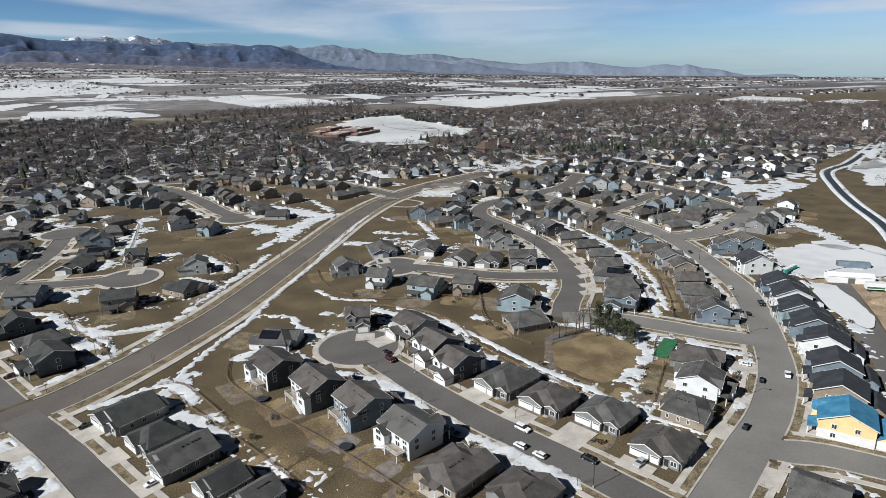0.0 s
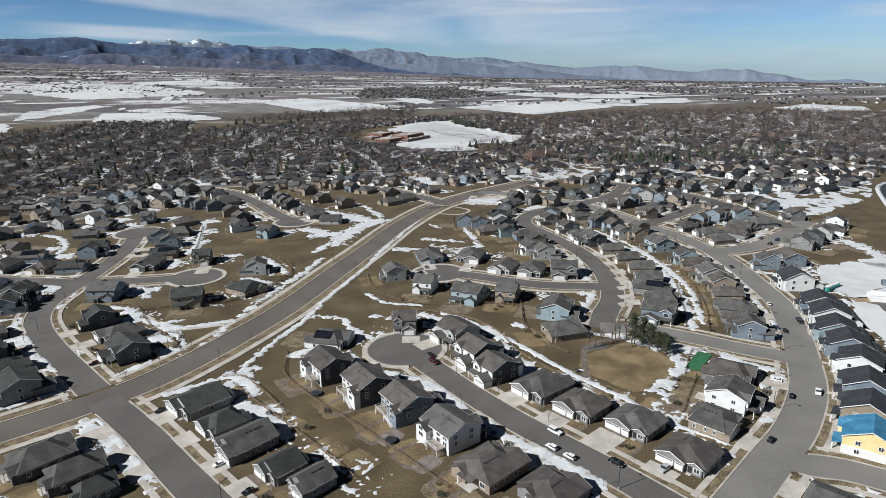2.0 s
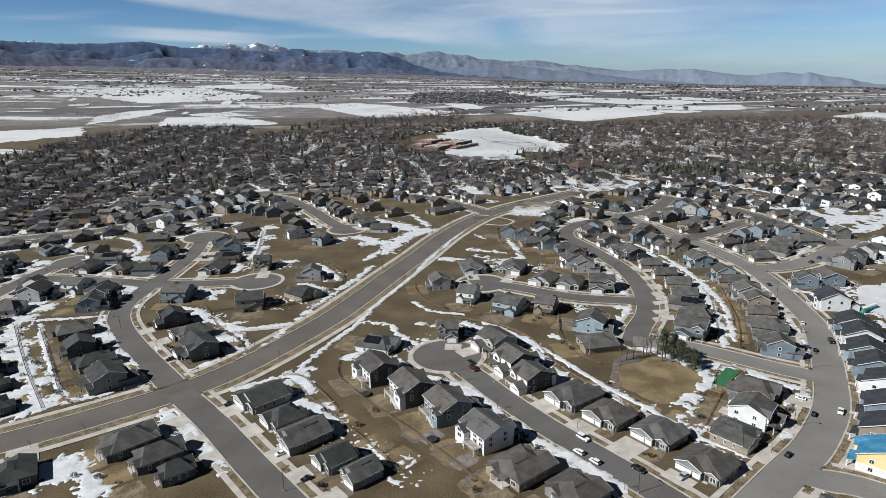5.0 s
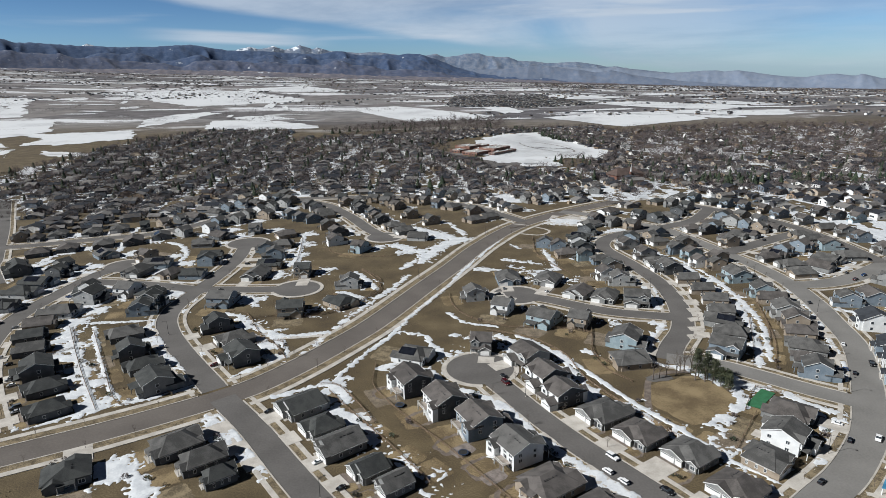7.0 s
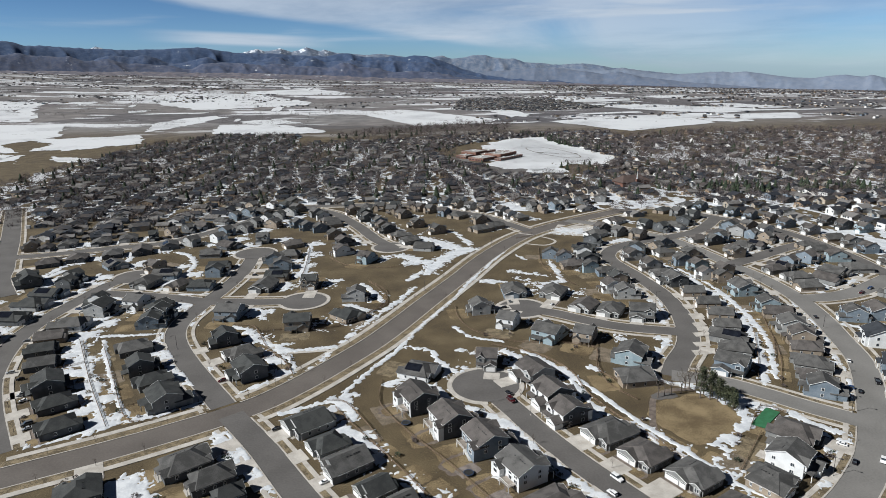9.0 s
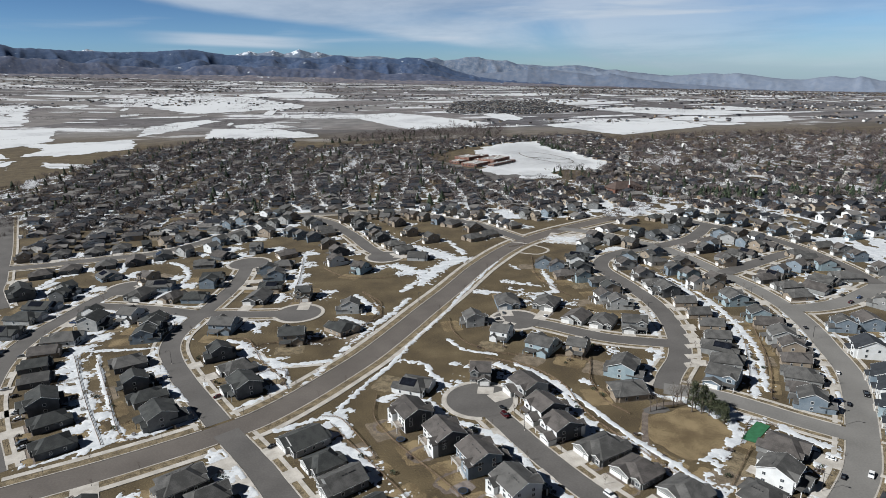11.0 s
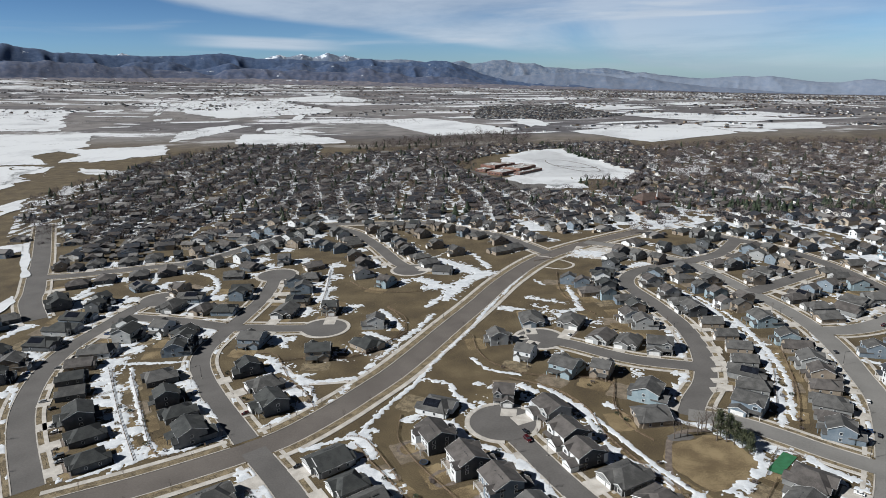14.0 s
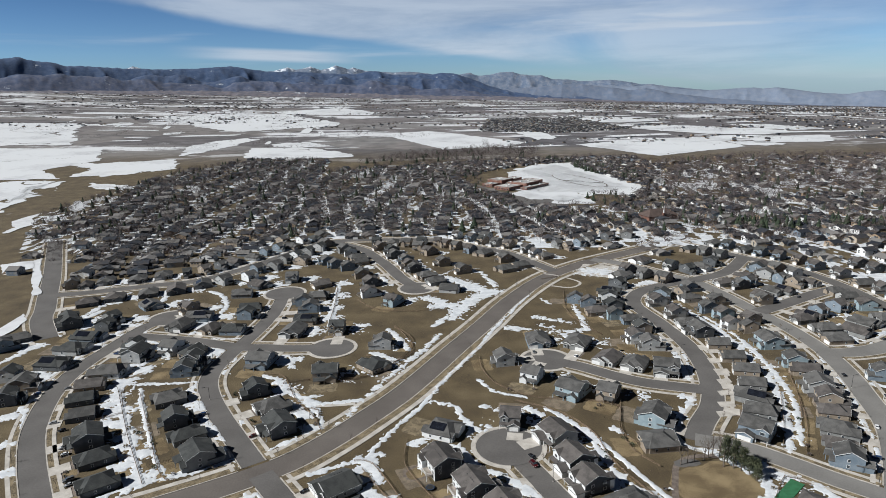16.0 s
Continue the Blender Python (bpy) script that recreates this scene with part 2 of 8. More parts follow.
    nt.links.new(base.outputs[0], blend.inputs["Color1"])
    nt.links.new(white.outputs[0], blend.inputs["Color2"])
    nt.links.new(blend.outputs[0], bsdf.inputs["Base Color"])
    return m


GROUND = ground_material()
SIDING = {
    "white": mat("white_siding", (0.54, 0.55, 0.55), (0.63, 0.64, 0.64), 0.4, 4, 0.7),
    "pale grey": mat("pale_grey_siding", (0.26, 0.27, 0.27), (0.35, 0.35, 0.345), 0.4, 4, 0.8),
    "grey": mat("grey_siding", (0.135, 0.14, 0.14), (0.20, 0.20, 0.195), 0.4, 4, 0.8),
    "charcoal": mat("charcoal_siding", (0.055, 0.06, 0.065), (0.095, 0.10, 0.105), 0.4, 4, 0.8),
    "slate blue": mat("slate_blue_siding", (0.12, 0.155, 0.19), (0.18, 0.215, 0.25), 0.4, 4, 0.8),
    "tan": mat("tan_siding", (0.19, 0.155, 0.118), (0.27, 0.225, 0.175), 0.4, 4, 0.8),
    "pale blue": mat("pale_blue_siding", (0.20, 0.26, 0.29), (0.27, 0.335, 0.365), 0.4, 4, 0.8),
    "yellow sheathing": mat("yellow_sheathing", (0.60, 0.46, 0.22), (0.70, 0.56, 0.30), 0.3, 3, 0.8),
}
ROOFING = {
    "grey": mat("grey_shingles", (0.048, 0.047, 0.045), (0.098, 0.095, 0.091), 0.35, 5, 0.95, 0.4, own=0.25, grain=0.7),
    "brown": mat("brown_shingles", (0.050, 0.045, 0.042), (0.098, 0.088, 0.082), 0.35, 5, 0.95, 0.4, own=0.25, grain=0.7),
    "dark grey": mat("dark_grey_shingles", (0.024, 0.026, 0.026), (0.050, 0.052, 0.050), 0.35, 5, 0.95, 0.4, own=0.25, grain=0.7),
    "black": mat("black_shingles", (0.016, 0.019, 0.024), (0.034, 0.038, 0.045), 0.35, 5, 0.9, 0.4),
    "blue underlay": mat("blue_roof_underlay", (0.035, 0.145, 0.26), (0.065, 0.22, 0.35), 0.5, 1.5, 0.6),
}
PAINTS = {
    "white": (0.75, 0.75, 0.75), "black": (0.012, 0.012, 0.014), "silver": (0.38, 0.39, 0.40), "grey": (0.12, 0.125, 0.13),
    "dark red": (0.06, 0.008, 0.01), "dark blue": (0.02, 0.045, 0.12),
}
PAINTS = {k: mat(k.replace(" ", "_") + "_car_paint", tuple(0.9 * v for v in c), c, 0.5, 4, 0.25) for k, c in PAINTS.items()}

# ---- building tools ----
class Shape:
    """Points and faces of one mesh."""

    def __init__(self):
        self.v, self.f = [], []

    def box(self, x0, x1, y0, y1, z0, z1):
        n = len(self.v)
        self.v += [(x, y, z) for z in (z0, z1) for x, y in ((x0, y0), (x1, y0), (x1, y1), (x0, y1))]
        self.f += [tuple(n + i for i in q) for q in ((3, 2, 1, 0), (4, 5, 6, 7), (0, 1, 5, 4), (1, 2, 6, 5), (2, 3, 7, 6), (3, 0, 4, 7))]
        return self

    def prism(self, profile, a0, a1, axis):
        """A closed outline, counted in (across, z), drawn out along x or y from a0 to a1."""
        n, k = len(self.v), len(profile)
        for a in (a0, a1):
            self.v += [((a, p, z) if axis == "x" else (p, a, z)) for p, z in profile]
        self.f.append(tuple(range(n, n + k)))
        self.f.append(tuple(range(n + 2 * k - 1, n + k - 1, -1)))
        self.f += [(n + i, n + k + i, n + k + (i + 1) % k, n + (i + 1) % k) for i in range(k)]
        return self

    def rod(self, a, b, r0, r1=None, sides=6):
        a, b = Vector(a), Vector(b)
        r1 = r0 if r1 is None else r1
        q = (b - a).to_track_quat("Z", "Y")
        n = len(self.v)
        for p, r in ((a, r0), (b, r1)):
            self.v += [tuple(p + q @ Vector((r * math.cos(2 * math.pi * i / sides), r * math.sin(2 * math.pi * i / sides), 0))) for i in range(sides)]
        self.f += [(n + i, n + (i + 1) % sides, n + sides + (i + 1) % sides, n + sides + i) for i in range(sides)]
        self.f += [tuple(range(n + sides - 1, n - 1, -1)), tuple(range(n + sides, n + 2 * sides))]
        return self

    def sheet(self, rows):
        """A grid of points as quads."""
        n, k = len(self.v), len(rows[0])
        for r in rows:
            self.v += r
        self.f += [(n + i * k + j, n + i * k + j + 1, n + (i + 1) * k + j + 1, n + (i + 1) * k + j) for i in range(len(rows) - 1) for j in range(k - 1)]
        return self

    def mesh(self, name, material, smooth=False):
        me = bpy.data.meshes.new(name)
        me.from_pydata(self.v, [], self.f)
        if material:
            me.materials.append(material)
        if smooth:
            me.polygons.foreach_set("use_smooth", [True] * len(me.polygons))
        bm = bmesh.new()
        bm.from_mesh(me)
        bmesh.ops.recalc_face_normals(bm, faces=bm.faces)
        bm.to_mesh(me)
        bm.free()
        return me


def part(name, shape, material, parent, label=""):
    ob = new(name, shape.mesh(name, material) if isinstance(shape, Shape) else shape)
    ob.parent = parent
    return tagged(ob, label)


def setting(name, shape, material, label, category, flat=True):
    """A piece of the setting whose faces all look up, or are closed."""
    me = bpy.data.meshes.new(name)
    me.from_pydata(shape.v, [], shape.f)
    me.materials.append(material)
    if not flat:
        me.polygons.foreach_set("use_smooth", [True] * len(me.polygons))
    return tagged(new(name, me), label, category, kind="structure")


def lie(x, y):
    """Height of the land: level round the houses, bending gently towards the far plain."""
    d = math.hypot(x, y)
    w = min(1.0, max(0.0, (d - 700) / 4000))
    return w * w * (3 - 2 * w) * (113 - 0.0192 * y - 0.0437 * x)


def lie_np(x, y):
    w = np.clip((np.hypot(x, y) - 700) / 4000, 0, 1)
    return w * w * (3 - 2 * w) * (113 - 0.0192 * y - 0.0437 * x)


def vnoise(x, y, seed=0):
    """Smooth random values from 0 to 1 on a unit lattice."""
    xi, yi = np.floor(x).astype(np.int64), np.floor(y).astype(np.int64)
    u, v = x - xi, y - yi
    u, v = u * u * (3 - 2 * u), v * v * (3 - 2 * v)

    def h(a, b):
        n = (a * 374761393 + b * 668265263 + seed * 974711) & 0xFFFFFFFF
        n = ((n ^ (n >> 13)) * 1274126177) & 0xFFFFFFFF
        return ((n ^ (n >> 16)) & 0xFFFF) / 65535.0

    return (h(xi, yi) * (1 - u) + h(xi + 1, yi) * u) * (1 - v) + (h(xi, yi + 1) * (1 - u) + h(xi + 1, yi + 1) * u) * v


def cloudy(x, y, seed=0):
    return 0.5 * vnoise(x, y, seed) + 0.3 * vnoise(2.1 * x, 2.1 * y, seed + 1) + 0.2 * vnoise(4.3 * x, 4.3 * y, seed + 2)


def smooth_line(points, step=2.0):
    """Evenly spaced points on a curve through the given ones."""
    p = [np.array(q, float) for q in points]
    p = [2 * p[0] - p[1]] + p + [2 * p[-1] - p[-2]]
    out = []
    for a, b, c, d in zip(p, p[1:], p[2:], p[3:]):
        n = max(1, int(np.linalg.norm(c - b) / step))
        for i in range(n):
            t = i / n
            out.append(0.5 * (2 * b + (c - a) * t + (2 * a - 5 * b + 4 * c - d) * t * t + (3 * b - a - 3 * c + d) * t ** 3))
    out.append(p[-2])
    return np.array(out)


def sides(line):
    d = np.gradient(line, axis=0)
    d /= np.linalg.norm(d, axis=1)[:, None] + 1e-9
    return np.stack([-d[:, 1], d[:, 0]], 1)


def patch(value, x0, x1, y0, y1, cell):
    """The outline mesh of where value(x, y) is above 0, cut cell by cell."""
    nx, ny = int((x1 - x0) / cell) + 1, int((y1 - y0) / cell) + 1
    gx, gy = np.meshgrid(x0 + cell * np.arange(nx), y0 + cell * np.arange(ny), indexing="ij")
    val = value(gx, gy)
    inside = val > 0
    cells = np.argwhere(inside[:-1, :-1] | inside[1:, :-1] | inside[1:, 1:] | inside[:-1, 1:])
    s, index = Shape(), {}

    def vert(key, x, y):
        if key not in index:
            index[key] = len(s.v)
            s.v.append((x, y, 0.0) if len(key) == 2 and isinstance(key[0], tuple) else (x, y, float(val[key])))
        return index[key]

    for i, j in cells.tolist():
        ring = ((i, j), (i + 1, j), (i + 1, j + 1), (i, j + 1))
        face = []
        for a, b in zip(ring, ring[1:] + ring[:1]):
            va, vb = val[a], val[b]
            if va > 0:
                face.append(vert(a, gx[a], gy[a]))
            if (va > 0) != (vb > 0):
                t = va / (va - vb)
                key = (a, b) if a < b else (b, a)
                face.append(vert(key, gx[a] + t * (gx[b] - gx[a]), gy[a] + t * (gy[b] - gy[a])))
        if len(face) > 2:
            s.f.append(tuple(face))
    return s

# ---- land, mountains ----
def ground():
    rings = [0, 40, 80, 120, 160, 200, 240, 280, 320, 360, 400, 450, 500, 560, 620, 700, 800, 900, 1000, 1150, 1300, 1500, 1700, 1950, 2200, 2500, 2800, 3150, 3500, 3900, 4300, 4650, 4900]
    rows = []
    for r in rings:
        rows.append([(r * math.sin(a), r * math.cos(a), lie(r * math.sin(a), r * math.cos(a))) for a in (2 * math.pi * i / 128 for i in range(129))])
    s = Shape().sheet(rows)
    s.f = [q[::-1] for q in s.f]
    return setting("ground", s, GROUND, "dry brown winter grassland with bare patches, painted hazy grey towards the foothills", "ground", False)


ground()


def slope_material(name, colours, snow_at=None, speck=0.70):
    """Forest, scrub and rock in colours that include distance haze, mottled at two scales, with lying snow in clearings
    and, above snow_at metres, on the tops.
    """
    m = stops(mat(name, colours[0], colours[-1], 0.030, 0.13, 1.0, grain=0.7), colours[0], colours[0], *colours, colours[-1], colours[-1])
    nt = m.node_tree
    geo = [n for n in nt.nodes if n.type == "NEW_GEOMETRY"][0]
    ramp = [n for n in nt.nodes if n.type == "VALTORGB"][0]
    patches = nt.nodes.new("ShaderNodeTexNoise")
    patches.inputs["Scale"].default_value, patches.inputs["Detail"].default_value, patches.inputs["Roughness"].default_value = 0.014, 8, 0.72
    cover = nt.nodes.new("ShaderNodeMapRange")
    cover.inputs["From Min"].default_value, cover.inputs["From Max"].default_value = speck - 0.05, speck + 0.02
    level = patches.outputs["Fac"]
    if snow_at is not None:
        sep, lift = nt.nodes.new("ShaderNodeSeparateXYZ"), nt.nodes.new("ShaderNodeMapRange")
        lift.clamp = False
        lift.inputs["From Min"].default_value, lift.inputs["From Max"].default_value = snow_at, snow_at + 400
        total = nt.nodes.new("ShaderNodeMath")
        nt.links.new(geo.outputs["Position"], sep.inputs[0])
        nt.links.new(sep.outputs["Z"], lift.inputs["Value"])
        nt.links.new(lift.outputs[0], total.inputs[0])
        nt.links.new(level, total.inputs[1])
        level = total.outputs[0]
    white = nt.nodes.new("ShaderNodeMixRGB")
    white.inputs["Color2"].default_value = (0.60, 0.64, 0.70, 1)
    nt.links.new(geo.outputs["Position"], patches.inputs["Vector"])
    nt.links.new(level, cover.inputs["Value"])
    nt.links.new(cover.outputs[0], white.inputs[0])
    nt.links.new(ramp.outputs[0], white.inputs["Color1"])
    nt.links.new(white.outputs[0], nt.nodes["Principled BSDF"].inputs["Base Color"])
    return m


# blue aerial haze is painted into these slope colours, palest on the far hills
FOREST = slope_material("hazed_forested_slopes", ((0.026, 0.050, 0.108), (0.037, 0.064, 0.127), (0.055, 0.082, 0.146)), None, 0.69)
SPURS = slope_material("hazed_lower_forest", ((0.028, 0.050, 0.106), (0.041, 0.065, 0.124), (0.064, 0.085, 0.140)), None, 0.70)
LOW_RIDGE = slope_material("hazed_wooded_ridges", ((0.042, 0.058, 0.106), (0.060, 0.074, 0.121), (0.086, 0.094, 0.134)), None, 0.68)
FOOTHILL = slope_material("hazed_foothill_scrub", ((0.075, 0.077, 0.102), (0.112, 0.105, 0.124), (0.158, 0.140, 0.150)), None, 0.66)
HILL = slope_material("hazed_distant_hills", ((0.125, 0.155, 0.212), (0.140, 0.170, 0.226), (0.158, 0.184, 0.234)), None, 0.80)
HILL_NEAR = slope_material("hazed_nearer_hills", ((0.092, 0.120, 0.176), (0.108, 0.134, 0.188), (0.130, 0.150, 0.196)), None, 0.72)
HIGH_SNOW = slope_material("hazed_rock_and_snow", ((0.080, 0.110, 0.170), (0.115, 0.145, 0.200), (0.165, 0.185, 0.230)), 246, 0.60)


def mountain_range(label, material, radius, half, degs, elevations, seed, jag=4.0, spur=0.6, share=1.0, wander=0.0, blunt=5, start=-62.0, end=76.0):
    """A ridge on an arc about the houses. elevations: how high its crest stands over the eye's level, in degrees, at the bearings degs."""
    b = np.arange(start, end, 0.1)
    crest = np.interp(b, degs, elevations)
    crest = np.convolve(np.pad(crest, blunt // 2, "edge"), np.ones(blunt) / blunt, "valid")
    part_of = share + wander * (2 * vnoise(b * 0.23, b * 0 + 2, seed + 21) - 1) + 0.4 * wander * (2 * vnoise(b * 0.7, b * 0, seed + 22) - 1)
    saw = np.abs(2 * vnoise(b * 1.05, b * 0, seed + 31) - 1) + 0.55 * np.abs(2 * vnoise(b * 2.7, b * 0, seed + 32) - 1) + 0.3 * np.abs(2 * vnoise(b * 6.1, b * 0, seed + 33) - 1)
    rows = []
    for k in np.linspace(-1, 0.5, 28):
        r = radius + k * half
        x, y = r * np.sin(np.radians(b)), r * np.cos(np.radians(b))
        foot = lie_np(x, y) - 6
        top = (113 + radius * np.tan(np.radians(crest)) - foot) * part_of
        rise = math.cos(k * math.pi / 2) ** (1.2 if k < 0 else 1.0)
        arc, deep = b * 81.0, np.full(b.shape, k * half)
        bend = 70 * (cloudy(arc / 210, deep / 160, seed + 5) - 0.5)
        # spurs and gullies run down the slope, towards the plain
        ridge = np.abs(2 * vnoise((arc + bend + 0.35 * deep) / 150, deep / 520, seed) - 1)
        gully = np.abs(2 * vnoise((arc - bend - 0.3 * deep) / 58, deep / 170, seed + 9) - 1)
        fine = cloudy((arc + bend) / 34, deep / 50, seed + 13)
        cut = spur * (1 - rise ** 1.6) * (0.85 * ridge + 0.35 * gully)
        z = foot + top * rise * (1 - np.clip(cut, 0, 0.9)) + top * rise * 0.16 * (0.45 - ridge) * (1 - rise ** 5) * 0.7 + jag * 2.2 * (fine - 0.5) * (0.3 + rise) + jag * 0.9 * (0.85 - saw) * rise ** 7
        rows.append(np.column_stack([x, y, z]).tolist())
    s = Shape().sheet([[tuple(p) for p in row] for row in rows])
    s.f = [q[::-1] for q in s.f]
    return setting("mountain_range", s, material, label, "mountains", False)


FRONT_DEGS = (-62, -38, -36.4, -35.6, -35.0, -34.2, -33.2, -32.7, -31.7, -30.4, -28.5, -26.4, -24.3, -22.2, -21.1, -19.9, -18.9, -17.7, -16.2, -14.6, -13.0, -10.1, -9.1, -8.1, -7.1, -5.9, -4.5, -3.4, -2.2, -1.2, -0.2, 0.6, 1.8, 3.0, 5.0, 8.0, 14, 24, 76)
FRONT_RISE = (2.6, 2.9, 2.84, 3.0, 2.78, 2.6, 2.56, 2.31, 2.31, 2.22, 2.11, 2.01, 1.98, 2.06, 2.14, 2.07, 1.88, 1.7, 1.64, 1.6, 1.43, 1.3, 1.48, 1.51, 1.2, 1.12, 1.19, 1.11, 1.22, 1.14, 0.79, 0.5, 0.02, -0.35, -0.55, -0.8, -1.3, -2.0, -3.2)
mountain_range("forested front range of mountains, painted blue with distance haze", FOREST, 4680, 250, FRONT_DEGS, FRONT_RISE, 3, 3.0, 0.6)
mountain_range("lower forested spurs before the front range, painted with blue haze", SPURS, 4560, 210, FRONT_DEGS, FRONT_RISE, 53, 4.0, 0.6, 0.66, 0.30)
mountain_range("dark wooded ridges at the foot of the range, painted with blue haze", LOW_RIDGE, 4440, 200, FRONT_DEGS, FRONT_RISE, 73, 4.0, 0.6, 0.42, 0.26)
mountain_range("snow-capped peaks beyond the front range, blue haze painted into the rock", HIGH_SNOW, 4890, 200,
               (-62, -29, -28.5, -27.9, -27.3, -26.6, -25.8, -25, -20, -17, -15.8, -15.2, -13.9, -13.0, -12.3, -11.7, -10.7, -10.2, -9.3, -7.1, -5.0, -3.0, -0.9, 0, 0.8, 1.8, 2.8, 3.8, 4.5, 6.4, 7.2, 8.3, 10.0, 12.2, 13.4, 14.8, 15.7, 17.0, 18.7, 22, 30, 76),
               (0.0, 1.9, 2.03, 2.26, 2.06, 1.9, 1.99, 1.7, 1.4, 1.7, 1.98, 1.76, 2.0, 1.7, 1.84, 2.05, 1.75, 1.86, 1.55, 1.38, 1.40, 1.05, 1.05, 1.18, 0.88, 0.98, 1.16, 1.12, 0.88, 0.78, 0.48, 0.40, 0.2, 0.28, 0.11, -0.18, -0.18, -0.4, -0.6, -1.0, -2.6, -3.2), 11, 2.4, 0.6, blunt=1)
mountain_range("low hills at the northern end of the range, painted pale with haze", HILL, 4810, 200,
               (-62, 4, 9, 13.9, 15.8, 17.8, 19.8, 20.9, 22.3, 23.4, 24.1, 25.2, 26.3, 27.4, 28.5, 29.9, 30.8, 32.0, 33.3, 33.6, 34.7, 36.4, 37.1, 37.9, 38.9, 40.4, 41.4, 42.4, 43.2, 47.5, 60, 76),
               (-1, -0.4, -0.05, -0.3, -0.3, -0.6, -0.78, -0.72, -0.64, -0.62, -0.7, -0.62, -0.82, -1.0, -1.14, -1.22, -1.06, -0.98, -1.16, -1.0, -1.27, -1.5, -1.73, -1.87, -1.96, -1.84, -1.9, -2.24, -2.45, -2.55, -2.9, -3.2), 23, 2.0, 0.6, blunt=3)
mountain_range("wooded hills before the northern range, painted bluish with haze", HILL_NEAR, 4700, 190,
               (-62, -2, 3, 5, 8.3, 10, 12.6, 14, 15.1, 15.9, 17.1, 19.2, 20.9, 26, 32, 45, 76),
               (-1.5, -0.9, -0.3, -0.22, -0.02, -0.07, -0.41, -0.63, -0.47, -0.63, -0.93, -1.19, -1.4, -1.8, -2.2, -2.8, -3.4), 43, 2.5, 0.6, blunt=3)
mountain_range("reddish scrub-covered foothills, greyed with painted haze", FOOTHILL, 4330, 230,
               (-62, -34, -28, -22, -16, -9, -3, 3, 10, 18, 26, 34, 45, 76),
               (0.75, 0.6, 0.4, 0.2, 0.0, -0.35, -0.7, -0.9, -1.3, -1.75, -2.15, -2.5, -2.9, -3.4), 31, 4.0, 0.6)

# ---- roads ----
ROADS, BULBS = [], []


def road(name, width, points, verge=1.9, walk_width=1.5):
    ROADS.append((name, width, smooth_line(points), verge, walk_width))


def bulb(x, y, r):
    BULBS.append((x, y, r))


road("main", 11.6, [(-175, 107), (-135, 129.5), (-108, 144), (-86, 157.5), (-76.8, 164), (-66.5, 172.5), (-54.5, 187.5), (-42.9, 205), (-32, 223), (-21.4, 244.9), (-8.4, 274), (6.5, 306), (26, 350), (52, 394.5), (83.4, 427.5), (116.8, 453), (144.1, 473), (186.2, 510)], 3.2, 2.2)
road("south", 8.8, [(-76, 164), (-59.7, 144.1), (-44.8, 123.5), (-25, 97), (-5, 70)])
road("north", 8.8, [(-80.6, 170), (-107.5, 205.9), (-122, 229.4), (-127, 247.3), (-126, 266.1), (-122.8, 294.5), (-121.3, 326.1), (-125.3, 366)])
road("court_a", 8.8, [(-127, 276), (-110, 276), (-97.9, 274.5), (-74, 275)])
road("link", 8.8, [(-127, 277.1), (-155, 286), (-182.8, 291.7), (-192, 293)])
road("west", 9.2, [(-143, 142), (-165.3, 170.7), (-181, 194.9), (-193, 224.7), (-197, 251.6), (-194.5, 282.3), (-191.7, 305), (-184.1, 320)])
road("court_b", 8.8, [(12.9, 181.9), (20.9, 166.5), (29.1, 149.5), (38.5, 132.6), (48.1, 118), (56.2, 105.6), (66, 89), (75, 74)])
road("east", 9.6, [(40, 64), (57, 77), (73.8, 89.5), (95, 105.5), (107.5, 114.8), (120.7, 127.5), (128.9, 137.4), (138.8, 152.6), (149.6, 170.9), (161.5, 195.2), (168, 221), (172.4, 241), (175.2, 268), (172.6, 297.6), (167.3, 320), (158.9, 356), (149.9, 382.7), (133.1, 402), (112.4, 426.9), (92.6, 440)])
road("curve", 9.2, [(84.6, 186), (91, 198), (100, 212), (105.8, 227.5), (110.3, 250), (111, 275.8), (106, 307), (99.7, 336), (104, 354), (118, 369), (149, 385)])
road("court_c", 8.8, [(35.5, 259.7), (51.2, 251.7), (67.1, 240.2), (80.7, 233), (107, 225.8)])
road("cross", 9, [(138, 150.5), (124, 161.3), (112.5, 171.8), (101, 180.8), (84.6, 187)])
road("stub", 9, [(96, 106), (101.9, 101.6), (109.7, 97.8), (125, 84)])
road("cross_b", 10, [(176, 266), (188, 265.5), (207.6, 272), (235.5, 290), (262, 310)])
road("side_e", 9.5, [(167.6, 323), (189.1, 336.4), (217.5, 355), (239, 366)])
road("far_e", 9.5, [(161.4, 500), (188.9, 466.7), (207.9, 440), (228, 411.7), (240, 375), (244, 335), (243, 298)])
road("far_e2", 9.5, [(150, 384), (179.8, 402.7), (207.9, 440)])
road("court_d", 9.5, [(-36, 373), (-49.2, 395), (-63.3, 427.1), (-78, 455.9), (-93.6, 481.6), (-123, 508)])
road("far_w", 9.5, [(60, 410), (28, 463), (0.7, 484), (-24, 505), (-60, 512), (-123, 508), (-150, 470), (-168, 436), (-196, 398), (-229, 385), (-267, 371), (-290, 366)])
road("west_b", 12, [(-240, 290), (-262, 318), (-272.7, 337.5), (-290, 366), (-315, 408), (-347.3, 459), (-390, 526)])
bulb(-74, 275, 11.5)
bulb(13.5, 182, 12.5)
bulb(36.5, 259, 11.5)
bulb(-183, 321, 12)
bulb(-125.5, 366, 12.5)
bulb(-37, 374, 11.5)

